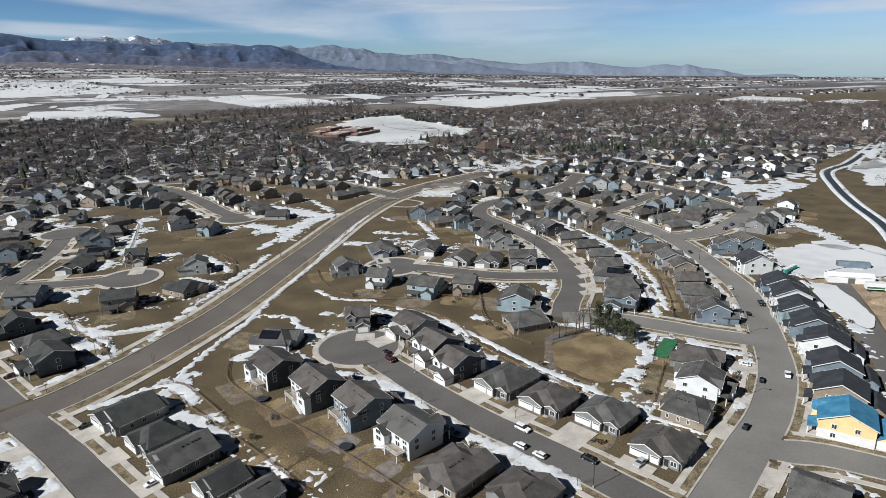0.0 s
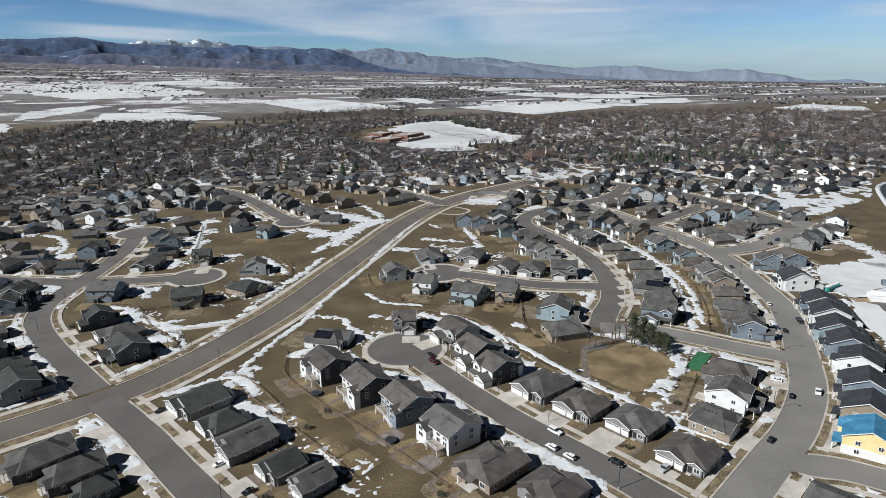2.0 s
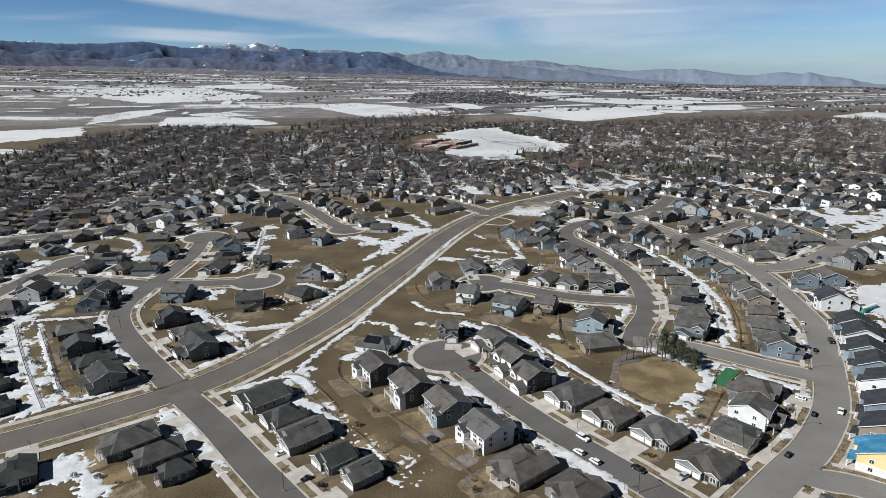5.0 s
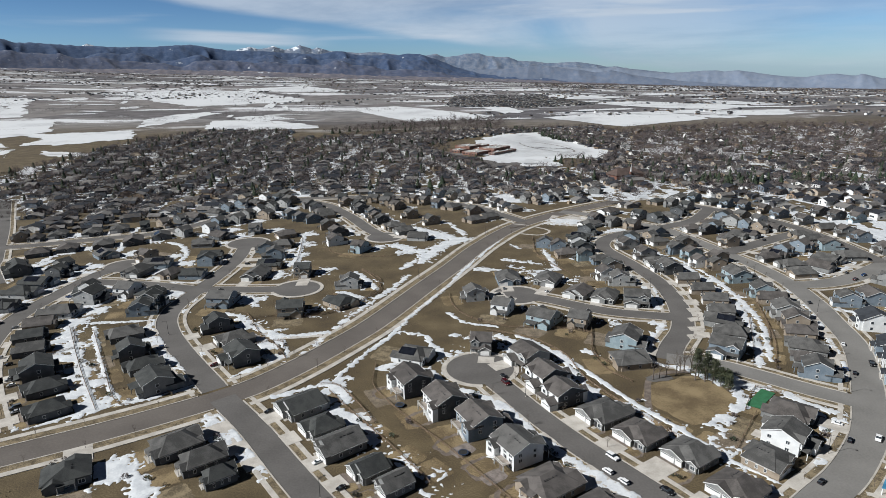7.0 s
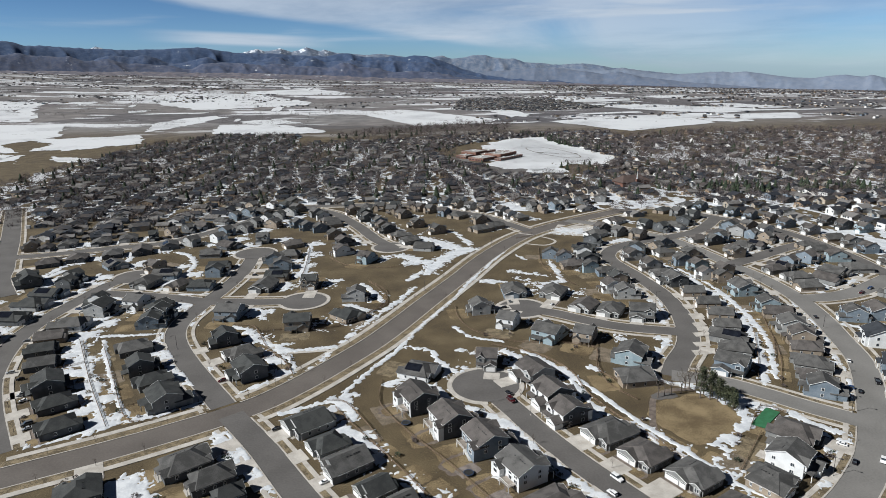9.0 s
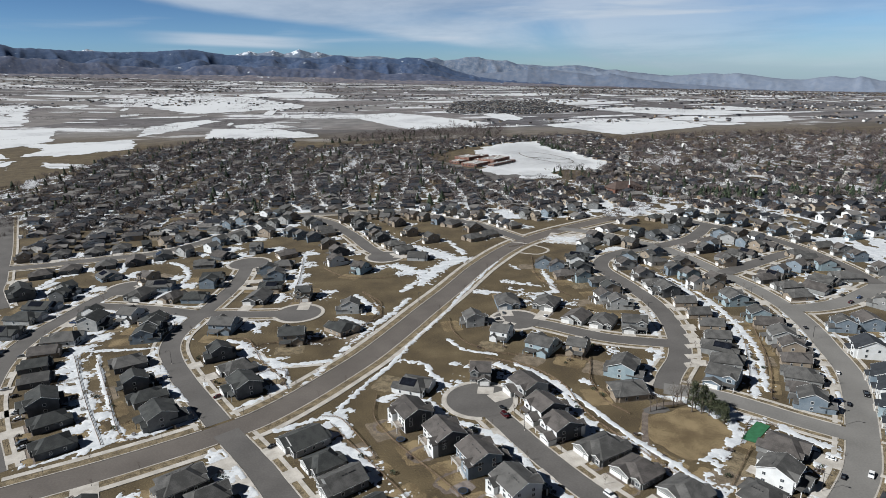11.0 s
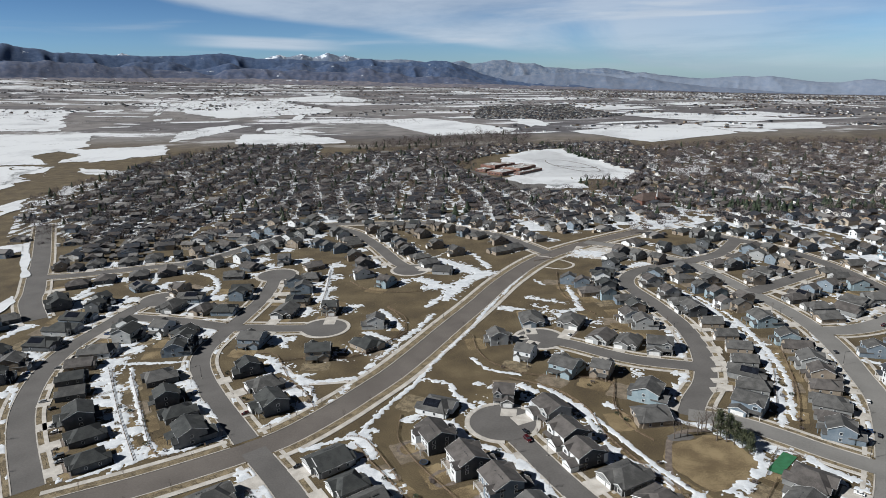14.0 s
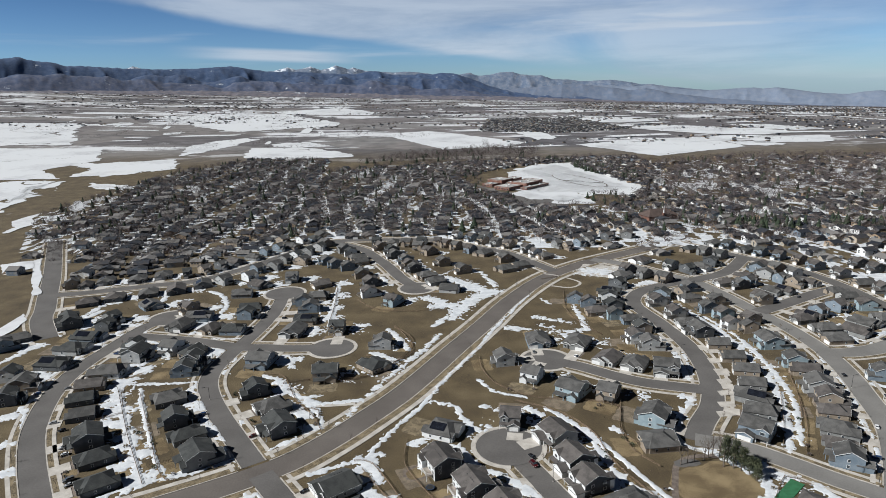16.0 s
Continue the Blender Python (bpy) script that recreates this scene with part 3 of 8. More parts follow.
ROAD_POINTS = np.concatenate([np.column_stack([line, np.full(len(line), w / 2), np.full(len(line), i)]) for i, (n, w, line, *_) in enumerate(ROADS)]
                             + [np.array([(x, y, r, -1.0 - i)]) for i, (x, y, r) in enumerate(BULBS)])


def road_gap(x, y, skip=None):
    """Distance from each point to the nearest road's edge."""
    x, y = np.asarray(x, float), np.asarray(y, float)
    pts = ROAD_POINTS if skip is None else ROAD_POINTS[ROAD_POINTS[:, 3] != skip]
    best = np.full(x.shape, 1e9)
    flat_x, flat_y, flat = x.ravel(), y.ravel(), best.ravel()
    for i in range(0, flat.size, 4000):
        d = np.hypot(flat_x[i:i + 4000, None] - pts[None, :, 0], flat_y[i:i + 4000, None] - pts[None, :, 1]) - pts[None, :, 2]
        flat[i:i + 4000] = d.min(1)
    return flat.reshape(x.shape)


def strip(name, line, offset0, offset1, z0, z1, material, label, category, own):
    """A raised strip beside a road, left out where another road runs."""
    n = sides(line)
    mid = line + n * (offset0 + offset1) / 2
    keep = road_gap(mid[:, 0], mid[:, 1], own) > 0.25
    s = Shape()
    run = []

    def close():
        if len(run) > 2:
            a = [line[i] + n[i] * offset0 for i in run]
            b = [line[i] + n[i] * offset1 for i in run]
            s.sheet([[(p[0], p[1], z0) for p in a], [(p[0], p[1], z1) for p in a], [(p[0], p[1], z1) for p in b], [(p[0], p[1], z0) for p in b]])
        run.clear()

    for i, k in enumerate(keep):
        run.append(i) if k else close()
    close()
    if s.f:
        setting(name, s, material, label, category)


def lay_roads():
    for i, (name, w, line, verge, walk_width) in enumerate(ROADS):
        n = sides(line)
        z = 0.03 + 0.006 * i
        s = Shape().sheet([[(*(line[k] + n[k] * w / 2 * e), z) for k in range(len(line))] for e in (1, 0.33, -0.33, -1)])
        setting("road", s, ASPHALT_MAIN if name == "main" else ASPHALT_PALE if name in ("east", "cross", "stub", "cross_b") else ASPHALT, "worn grey asphalt road with patched lanes", "road")
        for e in (1, -1):
            k = w / 2
            strip("kerb", line, e * k, e * (k + 0.45), 0.0, 0.17 + 0.003 * i, KERB, "pale concrete kerb and gutter", "kerb", i)
            strip("verge", line, e * (k + 0.45), e * (k + 0.45 + verge), 0.0, 0.11 + 0.003 * i, VERGE, "strip of dead brown grass between kerb and pavement", "verge", i)
            strip("pavement", line, e * (k + 0.45 + verge), e * (k + 0.45 + verge + walk_width), 0.0, 0.185 + 0.003 * i, CONCRETE, "pale concrete pavement", "pavement", i)
    for i, (x, y, r) in enumerate(BULBS):
        ring = [2 * math.pi * k / 48 for k in range(49)]
        z = 0.16 + 0.006 * i
        s = Shape().sheet([[(x + q * math.cos(a), y + q * math.sin(a), z) for a in ring] for q in (r, r * 0.5, 0.05)])
        setting("turning_circle", s, ASPHALT, "grey asphalt turning circle", "road")
        for q0, q1, top, m, name in ((r, r + 0.45, 0.19, KERB, "kerb"), (r + 0.45, r + 1.9, 0.2, CONCRETE, "pavement")):
            arc = np.array([(x + (q0 + q1) / 2 * math.cos(a), y + (q0 + q1) / 2 * math.sin(a)) for a in ring])
            ok = road_gap(arc[:, 0], arc[:, 1], -1.0 - i) > 0.1
            s = Shape()
            for k in range(48):
                if ok[k] and ok[k + 1]:
                    a, b = ring[k], ring[k + 1]
                    s.sheet([[(x + q * math.cos(c), y + q * math.sin(c), zz) for c in (a, b)] for q, zz in ((q0, 0.0), (q0, top), (q1, top), (q1, 0.0))])
            if s.f:
                setting(name, s, m, "pale concrete " + name, name)


lay_roads()

# ---- houses: built once a kind, then copied ----
def gable_body(s, x0, x1, y0, y1, eave, rise, axis, z0=0.0):
    a0, a1, p0, p1 = (x0, x1, y0, y1) if axis == "x" else (y0, y1, x0, x1)
    return s.prism([(p0, z0), (p1, z0), (p1, eave), ((p0 + p1) / 2, eave + rise), (p0, eave)], a0, a1, axis)


def gable_roof(s, x0, x1, y0, y1, eave, rise, axis, over=0.42, thick=0.2):
    a0, a1, p0, p1 = (x0, x1, y0, y1) if axis == "x" else (y0, y1, x0, x1)
    half, mid = (p1 - p0) / 2, (p0 + p1) / 2
    k = rise / half
    lo = eave - over * k + 0.05
    hi = eave + rise + 0.05
    return s.prism([(p0 - over, lo), (mid, hi), (p1 + over, lo), (p1 + over, lo + thick), (mid, hi + thick), (p0 - over, lo + thick)], a0 - over, a1 + over, axis)


def hip_roof(s, x0, x1, y0, y1, eave, rise, front, back, over=0.45, thick=0.2):
    """Ridge along x; front and back: how far the hips run in at either end."""
    x0, x1, y0, y1 = x0 - over, x1 + over, y0 - over, y1 + over
    m, n = (y0 + y1) / 2, len(s.v)
    for dz in (0.0, thick):
        s.v += [(x0, y0, eave + dz), (x1, y0, eave + dz), (x1, y1, eave + dz), (x0, y1, eave + dz)]
    s.v += [(x0 + back, m, eave + rise + thick), (x1 - front, m, eave + rise + thick)]
    s.f += [tuple(n + i for i in q) for q in ((3, 2, 1, 0), (0, 1, 5, 4), (1, 2, 6, 5), (2, 3, 7, 6), (3, 0, 4, 7), (4, 5, 9, 8), (5, 6, 9), (6, 7, 8, 9), (7, 4, 8))]
    return s


def window(house, x, y, z, w, h, face, near):
    """face: +x, -x, +y or -y, the way that the window looks."""
    def plate(s, a, b, z0, z1, t):
        e = 1 if face[0] == "+" else -1
        if face[1] == "x":
            s.box(min(x, x + e * t), max(x, x + e * t), y + a, y + b, z0, z1)
        else:
            s.box(x + a, x + b, min(y, y + e * t), max(y, y + e * t), z0, z1)
    f, b = Shape(), 0.13
    if near:
        plate(f, -w / 2 - b, -w / 2, z - b, z + h + b, 0.10)
        plate(f, w / 2, w / 2 + b, z - b, z + h + b, 0.10)
        plate(f, -w / 2, w / 2, z + h, z + h + b, 0.10)
        plate(f, -w / 2, w / 2, z - b, z, 0.10)
        plate(f, -0.04, 0.04, z, z + h, 0.085)
        g = Shape()
        plate(g, -w / 2, w / 2, z, z + h, 0.06)
        part("pane", g, GLASS, part("window", f, TRIM, house))
    else:
        plate(f, -w / 2 - b, w / 2 + b, z - b, z + h + b, 0.06)
        plate(f, -w / 2, w / 2, z, z + h, 0.09)
        me = f.mesh("window", TRIM)
        me.materials.append(GLASS)
        for p in me.polygons:
            p.material_index = 1 if p.index > 5 else 0
        part("window", me, None, house)


def garage_door(house, x, y, w, near, h=2.25):
    s = Shape()
    for k in range(4):
        s.box(x, x + 0.05, y - w / 2, y + w / 2, 0.05 + k * h / 4, 0.02 + (k + 1) * h / 4)
    s.box(x, x + 0.03, y - w / 2, y + w / 2, 0.02, h)
    door = part("garage_door", s, TRIM, house)
    if near:
        part("door_light", Shape().box(x + 0.05, x + 0.065, y - w / 2 + 0.2, y + w / 2 - 0.2, h * 0.80, h * 0.94), GLASS, door, "strip of small dark panes")


def posts(house, x, ys, z0, z1, m, r=0.11, name="porch_post"):
    for y in ys:
        part(name, Shape().box(x - r, x + r, y - r, y + r, z0, z1), m, house)


def railing(house, pts, z):
    s = Shape()
    for (ax, ay), (bx, by) in zip(pts, pts[1:]):
        s.rod((ax, ay, z + 0.95), (bx, by, z + 0.95), 0.05, sides=4)
        s.rod((ax, ay, z + 0.15), (bx, by, z + 0.15), 0.035, sides=4)
        n = int(math.hypot(bx - ax, by - ay) / 0.3)
        for i in range(n + 1):
            x, y = ax + (bx - ax) * i / n, ay + (by - ay) * i / n
            s.rod((x, y, z), (x, y, z + 0.95), 0.02, sides=3)
    part("railing", s, TRIM, house, "pale slim railing")


def roof_vents(house, spots):
    for x, y, z in spots:
        part("roof_vent", Shape().box(x - 0.2, x + 0.2, y - 0.2, y + 0.2, z - 0.25, z + 0.14), DARK, house)


def ranch(house, near, flip, hip):
    """Single-storey house with its ridge running back from the street."""
    f = -1 if flip else 1

    def yy(a, b):
        return (a, b) if f > 0 else (-b, -a)
    b0, b1 = yy(0.6, 5.2)
    shell = gable_body(Shape(), -8.6, 6.4, -5.8, 5.8, 2.9, 2.75, "x") if not hip else Shape().box(-8.6, 6.4, -5.8, 5.8, 0, 2.95)
    part("wall", gable_body(shell, -10.3, -8.4, b0, b1, 2.75, 1.35, "x"), SIDING["grey"], house)
    y0, y1 = yy(-5.75, 1.4)
    part("wall", gable_body(Shape(), 4.0, 8.6, y0, y1, 2.85, 1.65, "x"), SIDING["grey"], house)
    e0, e1 = yy(1.9, 5.4)
    part("wall", gable_body(Shape(), 5.0, 7.4, e0, e1, 2.7, 0.95, "x"), SIDING["grey"], house)
    if hip:
        part("roof", gable_roof(hip_roof(Shape(), -8.6, 6.4, -5.8, 5.8, 2.9, 2.9, 5.4, 3.6 if hip == 1 else 5.4), -10.3, -4.6, b0, b1, 2.75, 1.35, "x"), ROOFING["grey"], house)
    else:
        part("roof", gable_roof(gable_roof(Shape(), -8.6, 6.4, -5.8, 5.8, 2.9, 2.75, "x"), -10.3, -6.0, b0, b1, 2.75, 1.35, "x"), ROOFING["grey"], house)
    part("roof", gable_roof(Shape(), 0.5, 8.6, y0, y1, 2.85, 1.65, "x"), ROOFING["grey"], house)
    part("roof", gable_roof(Shape(), 2.5, 7.4, e0, e1, 2.7, 0.95, "x", 0.35), ROOFING["grey"], house)
    for (a, b, x, eave, rise) in ((y0, y1, 9.06, 2.85, 1.65), (e0, e1, 7.8, 2.7, 0.95)) if near is not None else ():
        s, m = Shape(), (a + b) / 2
        for p in (a - 0.4, b + 0.4):
            k = rise / ((b - a) / 2)
            s.prism([(p, eave - 0.4 * k + 0.02), (m, eave + rise + 0.02), (m, eave + rise + 0.28), (p, eave - 0.4 * k + 0.28)], x, x + 0.05, "x")
        part("gable_trim", s, TRIM, house, "white gable trim")
    garage_door(house, 8.6, f * -3.4, 4.4, near)
    if near:
        garage_door(house, 8.6, f * 0.2, 2.0, near)
    part("front_door", Shape().box(7.4, 7.46, f * 2.6 - 0.48, f * 2.6 + 0.48, 0.1, 2.2), DARK, house)
    window(house, 7.4, f * 4.2, 0.9, 1.3, 1.3, "+x", near)
    for y in (-3.6, 0.2, 3.6) if near is not None else (0.2,):
        window(house, -8.6, y, 0.9, 1.5, 1.3, "-x", near)
    for x in (-6, -1.5, 2.5) if near else (-5, 1) if near is False else (-3,):
        window(house, x, 5.8, 1.0, 1.0, 1.15, "+y", near)
        window(house, x, -5.8, 1.0, 1.0, 1.15, "-y", near)
    if near:
        roof_vents(house, [(x, f * -1.6, 2.9 + 2.9 * (1 - 1.6 / 6.25) + 0.2) for x in (-5, -4, -3, -1.5, 0)])
        part("patio", Shape().box(-12.0, -8.6, -2.4, 2.6, 0.0, 0.14), CONCRETE, house, "concrete patio slab")
        part("porch_roof", Shape().prism([(-11.6, 2.45), (-8.2, 2.95), (-8.2, 3.15), (-11.6, 2.6)], -2.2, 2.4, "y"), ROOFING["grey"], house)
        posts(house, -11.4, (-2.0, 2.2), 0.1, 2.5, TRIM)
        part("porch_step", Shape().box(7.4, 9.0, *yy(2.0, 3.2), 0.0, 0.16), CONCRETE, house)
        s = Shape()
        for y in (-6.2, 6.2):
            s.box(-8.9, 6.7, y - 0.07, y + 0.07, 2.78, 2.94)
        part("gutter", s, TRIM, house, "white rain gutter")


def two_storey(house, near, flip, walkout):
    """Two-storey house with its ridge along the street; walkout: its lowest floor opens to the back garden."""
    f = -1 if flip else 1

    def yy(a, b):
        return (a, b) if f > 0 else (-b, -a)
    up = 0.6 if walkout else 0.0
    ev = 5.6 + up
    shell, cover = gable_body(Shape(), -5.6, 4.6, -5.6, 5.6, ev, 2.5, "y"), gable_roof(Shape(), -5.6, 4.6, -5.6, 5.6, ev, 2.5, "y", 0.45)
    if not near:
        r0, r1 = yy(-5.2, -0.8)
        shell = gable_body(shell, -7.3, -5.5, r0, r1, ev - 0.7 if walkout or near is None else 2.7, 1.4, "x")
        cover = gable_roof(cover, -7.3, -3.2 if walkout or near is None else -5.5, r0, r1, ev - 0.7 if walkout or near is None else 2.7, 1.4, "x", 0.35)
        cover.prism([(-8.6, 2.3), (-5.6, 2.75), (-5.6, 2.92), (-8.6, 2.45)], *yy(-0.2, 5.2), "y")
        for y in yy(0.0, 5.0):
            shell.box(-8.5, -8.25, y - 0.12, y + 0.12, 0, 2.35)
    part("wall", shell, SIDING["grey"], house)
    part("roof", cover, ROOFING["grey"], house)
    g0, g1 = yy(-5.6, 0.6)
    part("wall", gable_body(Shape(), 4.0, 7.8, g0, g1, 2.8 + up * 0.5, 1.5, "x"), SIDING["grey"], house)
    part("roof", gable_roof(Shape(), 2.0, 7.8, g0, g1, 2.8 + up * 0.5, 1.5, "x", 0.4), ROOFING["grey"], house)
    d0, d1 = yy(1.0, 5.2)
    part("wall", gable_body(Shape(), 3.0, 5.2, d0, d1, ev, 1.35, "x", 2.6), SIDING["grey"], house)
    part("roof", gable_roof(Shape(), 0.4, 5.2, d0, d1, ev, 1.35, "x", 0.38), ROOFING["grey"], house)
    s = Shape()
    s.prism([(4.6, 3.2 + up), (7.0, 2.6 + up * .7), (7.0, 2.75 + up * .7), (4.6, 3.4 + up)], *yy(0.9, 5.6), "y")
    part("porch_roof", s, ROOFING["grey"], house)
    posts(house, 6.8, (f * 1.3, f * 5.3) if near is not None else (), 0.0, 2.65 + up * .7, TRIM)
    for (a, b, x, eave, rise) in ((g0, g1, 8.22, 2.8 + up * .5, 1.5), (d0, d1, 5.58, ev, 1.35)) if near is not None else ():
        s, m = Shape(), (a + b) / 2
        for p in (a - 0.4, b + 0.4):
            k = rise / ((b - a) / 2)
            s.prism([(p, eave - 0.4 * k + 0.02), (m, eave + rise + 0.02), (m, eave + rise + 0.26), (p, eave - 0.4 * k + 0.26)], x, x + 0.05, "x")
        part("gable_trim", s, TRIM, house, "white gable trim")
    for y in (-6.07, 6.03) if near is not None else ():
        s = Shape()
        for p in (-6.05, 5.05):
            s.prism([(p, ev - 0.2), (-0.5, ev + 2.52), (-0.5, ev + 2.78), (p, ev + 0.06)], y, y + 0.04, "y")
        part("gable_trim", s, TRIM, house, "white gable trim")
    garage_door(house, 7.8, f * -2.5, 4.7, near)
    if near is not None:
        part("front_door", Shape().box(4.6, 4.66, f * 1.8 - 0.48, f * 1.8 + 0.48, 0.1, 2.2), DARK, house)
        window(house, 4.6, f * 4.0, 0.9 + up * .5, 1.4, 1.4, "+x", near)
    window(house, 5.2, f * 3.1, 3.7 + up, 1.6, 1.3, "+x", near)
    if near:
        window(house, 4.6, f * -2.6, 4.1 + up, 1.4, 0.95, "+x", near)
    levels = (0.5, 2.55, 4.55) if walkout else (0.8, 3.5)
    for z in levels:
        for y in ((-4.1, -1.5, 1.4, 4.1) if near else (-3.2, 2.6) if near is False else (1.0,)):
            window(house, -5.6, y, z, 1.35, 1.3, "-x", near)
    for z in levels[-2:] if near is not None else levels[-1:]:
        for x in ((-3.4, 1.6) if near else (-1.0,)):
            window(house, x, 5.6, z + 0.1, 0.95, 1.15, "+y", near)
            window(house, x, -5.6, z + 0.1, 0.95, 1.15, "-y", near)
    if near:
        roof_vents(house, [(-2.0, y, ev + 1.95) for y in (-3.5, -2.4, -1.3, 1.2)])
        s = Shape()
        for x in (-6.08, 5.08):
            s.box(x - 0.06, x + 0.06, -5.9, 5.9, ev - 0.15, ev + 0.02)
        part("gutter", s, TRIM, house, "white rain gutter")
    if near:
        r0, r1 = yy(-5.5, -1.2)
        part("wall", gable_body(Shape(), -7.4, -5.5, r0, r1, ev - 0.9, 1.5, "x"), SIDING["grey"], house)
        part("roof", gable_roof(Shape(), -7.4, -2.6, r0, r1, ev - 0.9, 1.5, "x", 0.35), ROOFING["grey"], house)
        for z in levels[-2:]:
            window(house, -7.4, (r0 + r1) / 2, z, 1.6, 1.25, "-x", near)
    if near and walkout:
        deck = 2.4
        k0, k1 = yy(-0.4, 4.4)
        part("deck", Shape().box(-8.2, -5.6, k0, k1, deck - 0.16, deck), DECK, house, "raised timber deck")
        posts(house, -8.05, (k0 + 0.2, k1 - 0.2), 0.0, deck - 0.14, TRIM, 0.12, "deck_post")
        railing(house, [(-5.7, k1), (-8.2, k1), (-8.2, k0)] if f > 0 else [(-5.7, k0), (-8.2, k0), (-8.2, k1)], deck)
        # stair down along the back wall
        n, e = 14, -f
        y0 = k0 if f > 0 else k1
        s = Shape()
        for i in range(n):
            y = y0 + e * 0.27 * (i + 0.5)
            s.box(-8.2, -7.0, y - 0.15, y + 0.15, deck - (i + 1) * deck / (n + 1) - 0.07, deck - (i + 1) * deck / (n + 1))
        for x in (-8.2, -7.0):
            s.prism([(y0, deck - 0.4), (y0, deck - 0.05), (y0 + e * 0.27 * n, 0.14), (y0 + e * 0.27 * n, -0.05)], x - 0.05, x + 0.05, "x")
            s.rod((x, y0, deck + 0.9), (x, y0 + e * 0.27 * n, 0.95), 0.06, sides=4)
            for i in range(0, n, 4):
                s.rod((x, y0 + e * 0.27 * i, deck - i * deck / n), (x, y0 + e * 0.27 * i, deck + 0.9 - i * deck / n), 0.04, sides=3)
        part("deck_stair", s, TRIM, house, "white timber stair")
    elif near:
        part("patio", Shape().box(-9.2, -5.6, -2.4, 2.6, 0.0, 0.14), CONCRETE, house, "concrete patio slab")


def row_house(house, near, flip, plain):
    """Narrow two-storey house of the new row, with a rear garage on the lane."""
    f = -1 if flip else 1
    part("wall", gable_body(Shape(), -6.2, 5.2, -4.9, 4.9, 5.7, 3.0, "y"), SIDING["grey"], house)
    part("roof", gable_roof(Shape(), -6.2, 5.2, -4.9, 4.9, 5.7, 3.0, "y", 0.45), ROOFING["black"], house)
    part("wall", gable_body(Shape(), -10.2, -6.2, -4.2, 4.2, 2.7, 1.5, "y"), SIDING["grey"], house)
    part("roof", gable_roof(Shape(), -10.2, -6.2, -4.2, 4.2, 2.7, 1.5, "y", 0.35), ROOFING["black"], house)
    d0, d1 = (-4.4, -0.6) if f > 0 else (0.6, 4.4)
    part("wall", gable_body(Shape(), 4.6, 6.4, d0, d1, 5.2, 1.3, "x"), SIDING["grey"], house)
    part("roof", gable_roof(Shape(), 2.4, 6.4, d0, d1, 5.2, 1.3, "x", 0.35), ROOFING["black"], house)
    p0, p1 = (-0.4, 4.8) if f > 0 else (-4.8, 0.4)
    part("porch_roof", Shape().prism([(5.2, 3.1), (7.3, 2.6), (7.3, 2.75), (5.2, 3.3)], p0, p1, "y"), ROOFING["black"], house)
    part("porch", Shape().box(5.2, 7.4, p0, p1, 0.0, 0.35), CONCRETE, house)
    posts(house, 7.1, (p0 + 0.25, p1 - 0.25), 0.35, 2.65, TRIM)
    for y in (-5.37, 5.33):
        s = Shape()
        for p in (-6.6, 5.6):
            s.prism([(p, 5.5), (-0.5, 8.72), (-0.5, 8.98), (p, 5.76)], y, y + 0.04, "y")
        part("gable_trim", s, TRIM, house, "white gable trim")
    part("front_door", Shape().box(5.2, 5.26, f * 1.2 - 0.48, f * 1.2 + 0.48, 0.36, 2.4), DARK, house)
    window(house, 5.2, f * 3.4, 1.2, 1.3, 1.3, "+x", near)
    window(house, 5.2, f * 2.6, 3.7, 1.5, 1.3, "+x", near)
    window(house, 6.4, f * -2.5, 3.6, 1.5, 1.3, "+x", near)
    window(house, 6.4, f * -2.5, 0.9, 1.5, 1.3, "+x", near)
    for y, face in ((-4.9, "-y"), (4.9, "+y")):
        for x in (-2.6, 2.0):
            window(house, x, y, 3.7, 0.95, 1.2, face, near)
        window(house, 2.0, y, 1.0, 0.95, 1.2, face, near)
    for y in (-3, 0.2, 3):
        window(house, -6.2, y, 3.9, 1.2, 1.1, "-x", near)


KINDS = {"ranch": ranch, "two_storey": two_storey, "row_house": row_house}
WORDS = {"ranch": "single-storey house", "two_storey": "two-storey house", "row_house": "narrow two-storey row house"}
PROTO, HOMES = {}, []


def dress(house, wall, roofing):
    for ob in house.children:
        table, key = (SIDING, wall) if ob.name.startswith("wall") else (ROOFING, roofing) if ob.name.startswith(("roof", "porch_roof")) and not ob.name.startswith("roof_vent") else (None, None)
        if table:
            ob.material_slots[0].link = "OBJECT"
            ob.material_slots[0].material = table[key]


def panels(house, kind, turn):
    """Dark panels on the sunnier slope."""
    if kind == "two_storey":
        e = 1 if math.cos(radians(turn)) < 0 else -1
        s = Shape().prism([(-0.5 + e * 0.5, 8.02), (-0.5 + e * 3.7, 6.45), (-0.5 + e * 3.7, 6.52), (-0.5 + e * 0.5, 8.09)], -4.2, 3.3, "y")
    else:
        e = 1 if math.sin(radians(turn)) > 0 else -1
        s = Shape().prism([(e * 0.8, 5.68), (e * 4.2, 4.07), (e * 4.2, 4.15), (e * 0.8, 5.76)], -6.5, 2.0, "x")
    part("solar_panel", s, SOLAR, house, "black glossy solar panel")


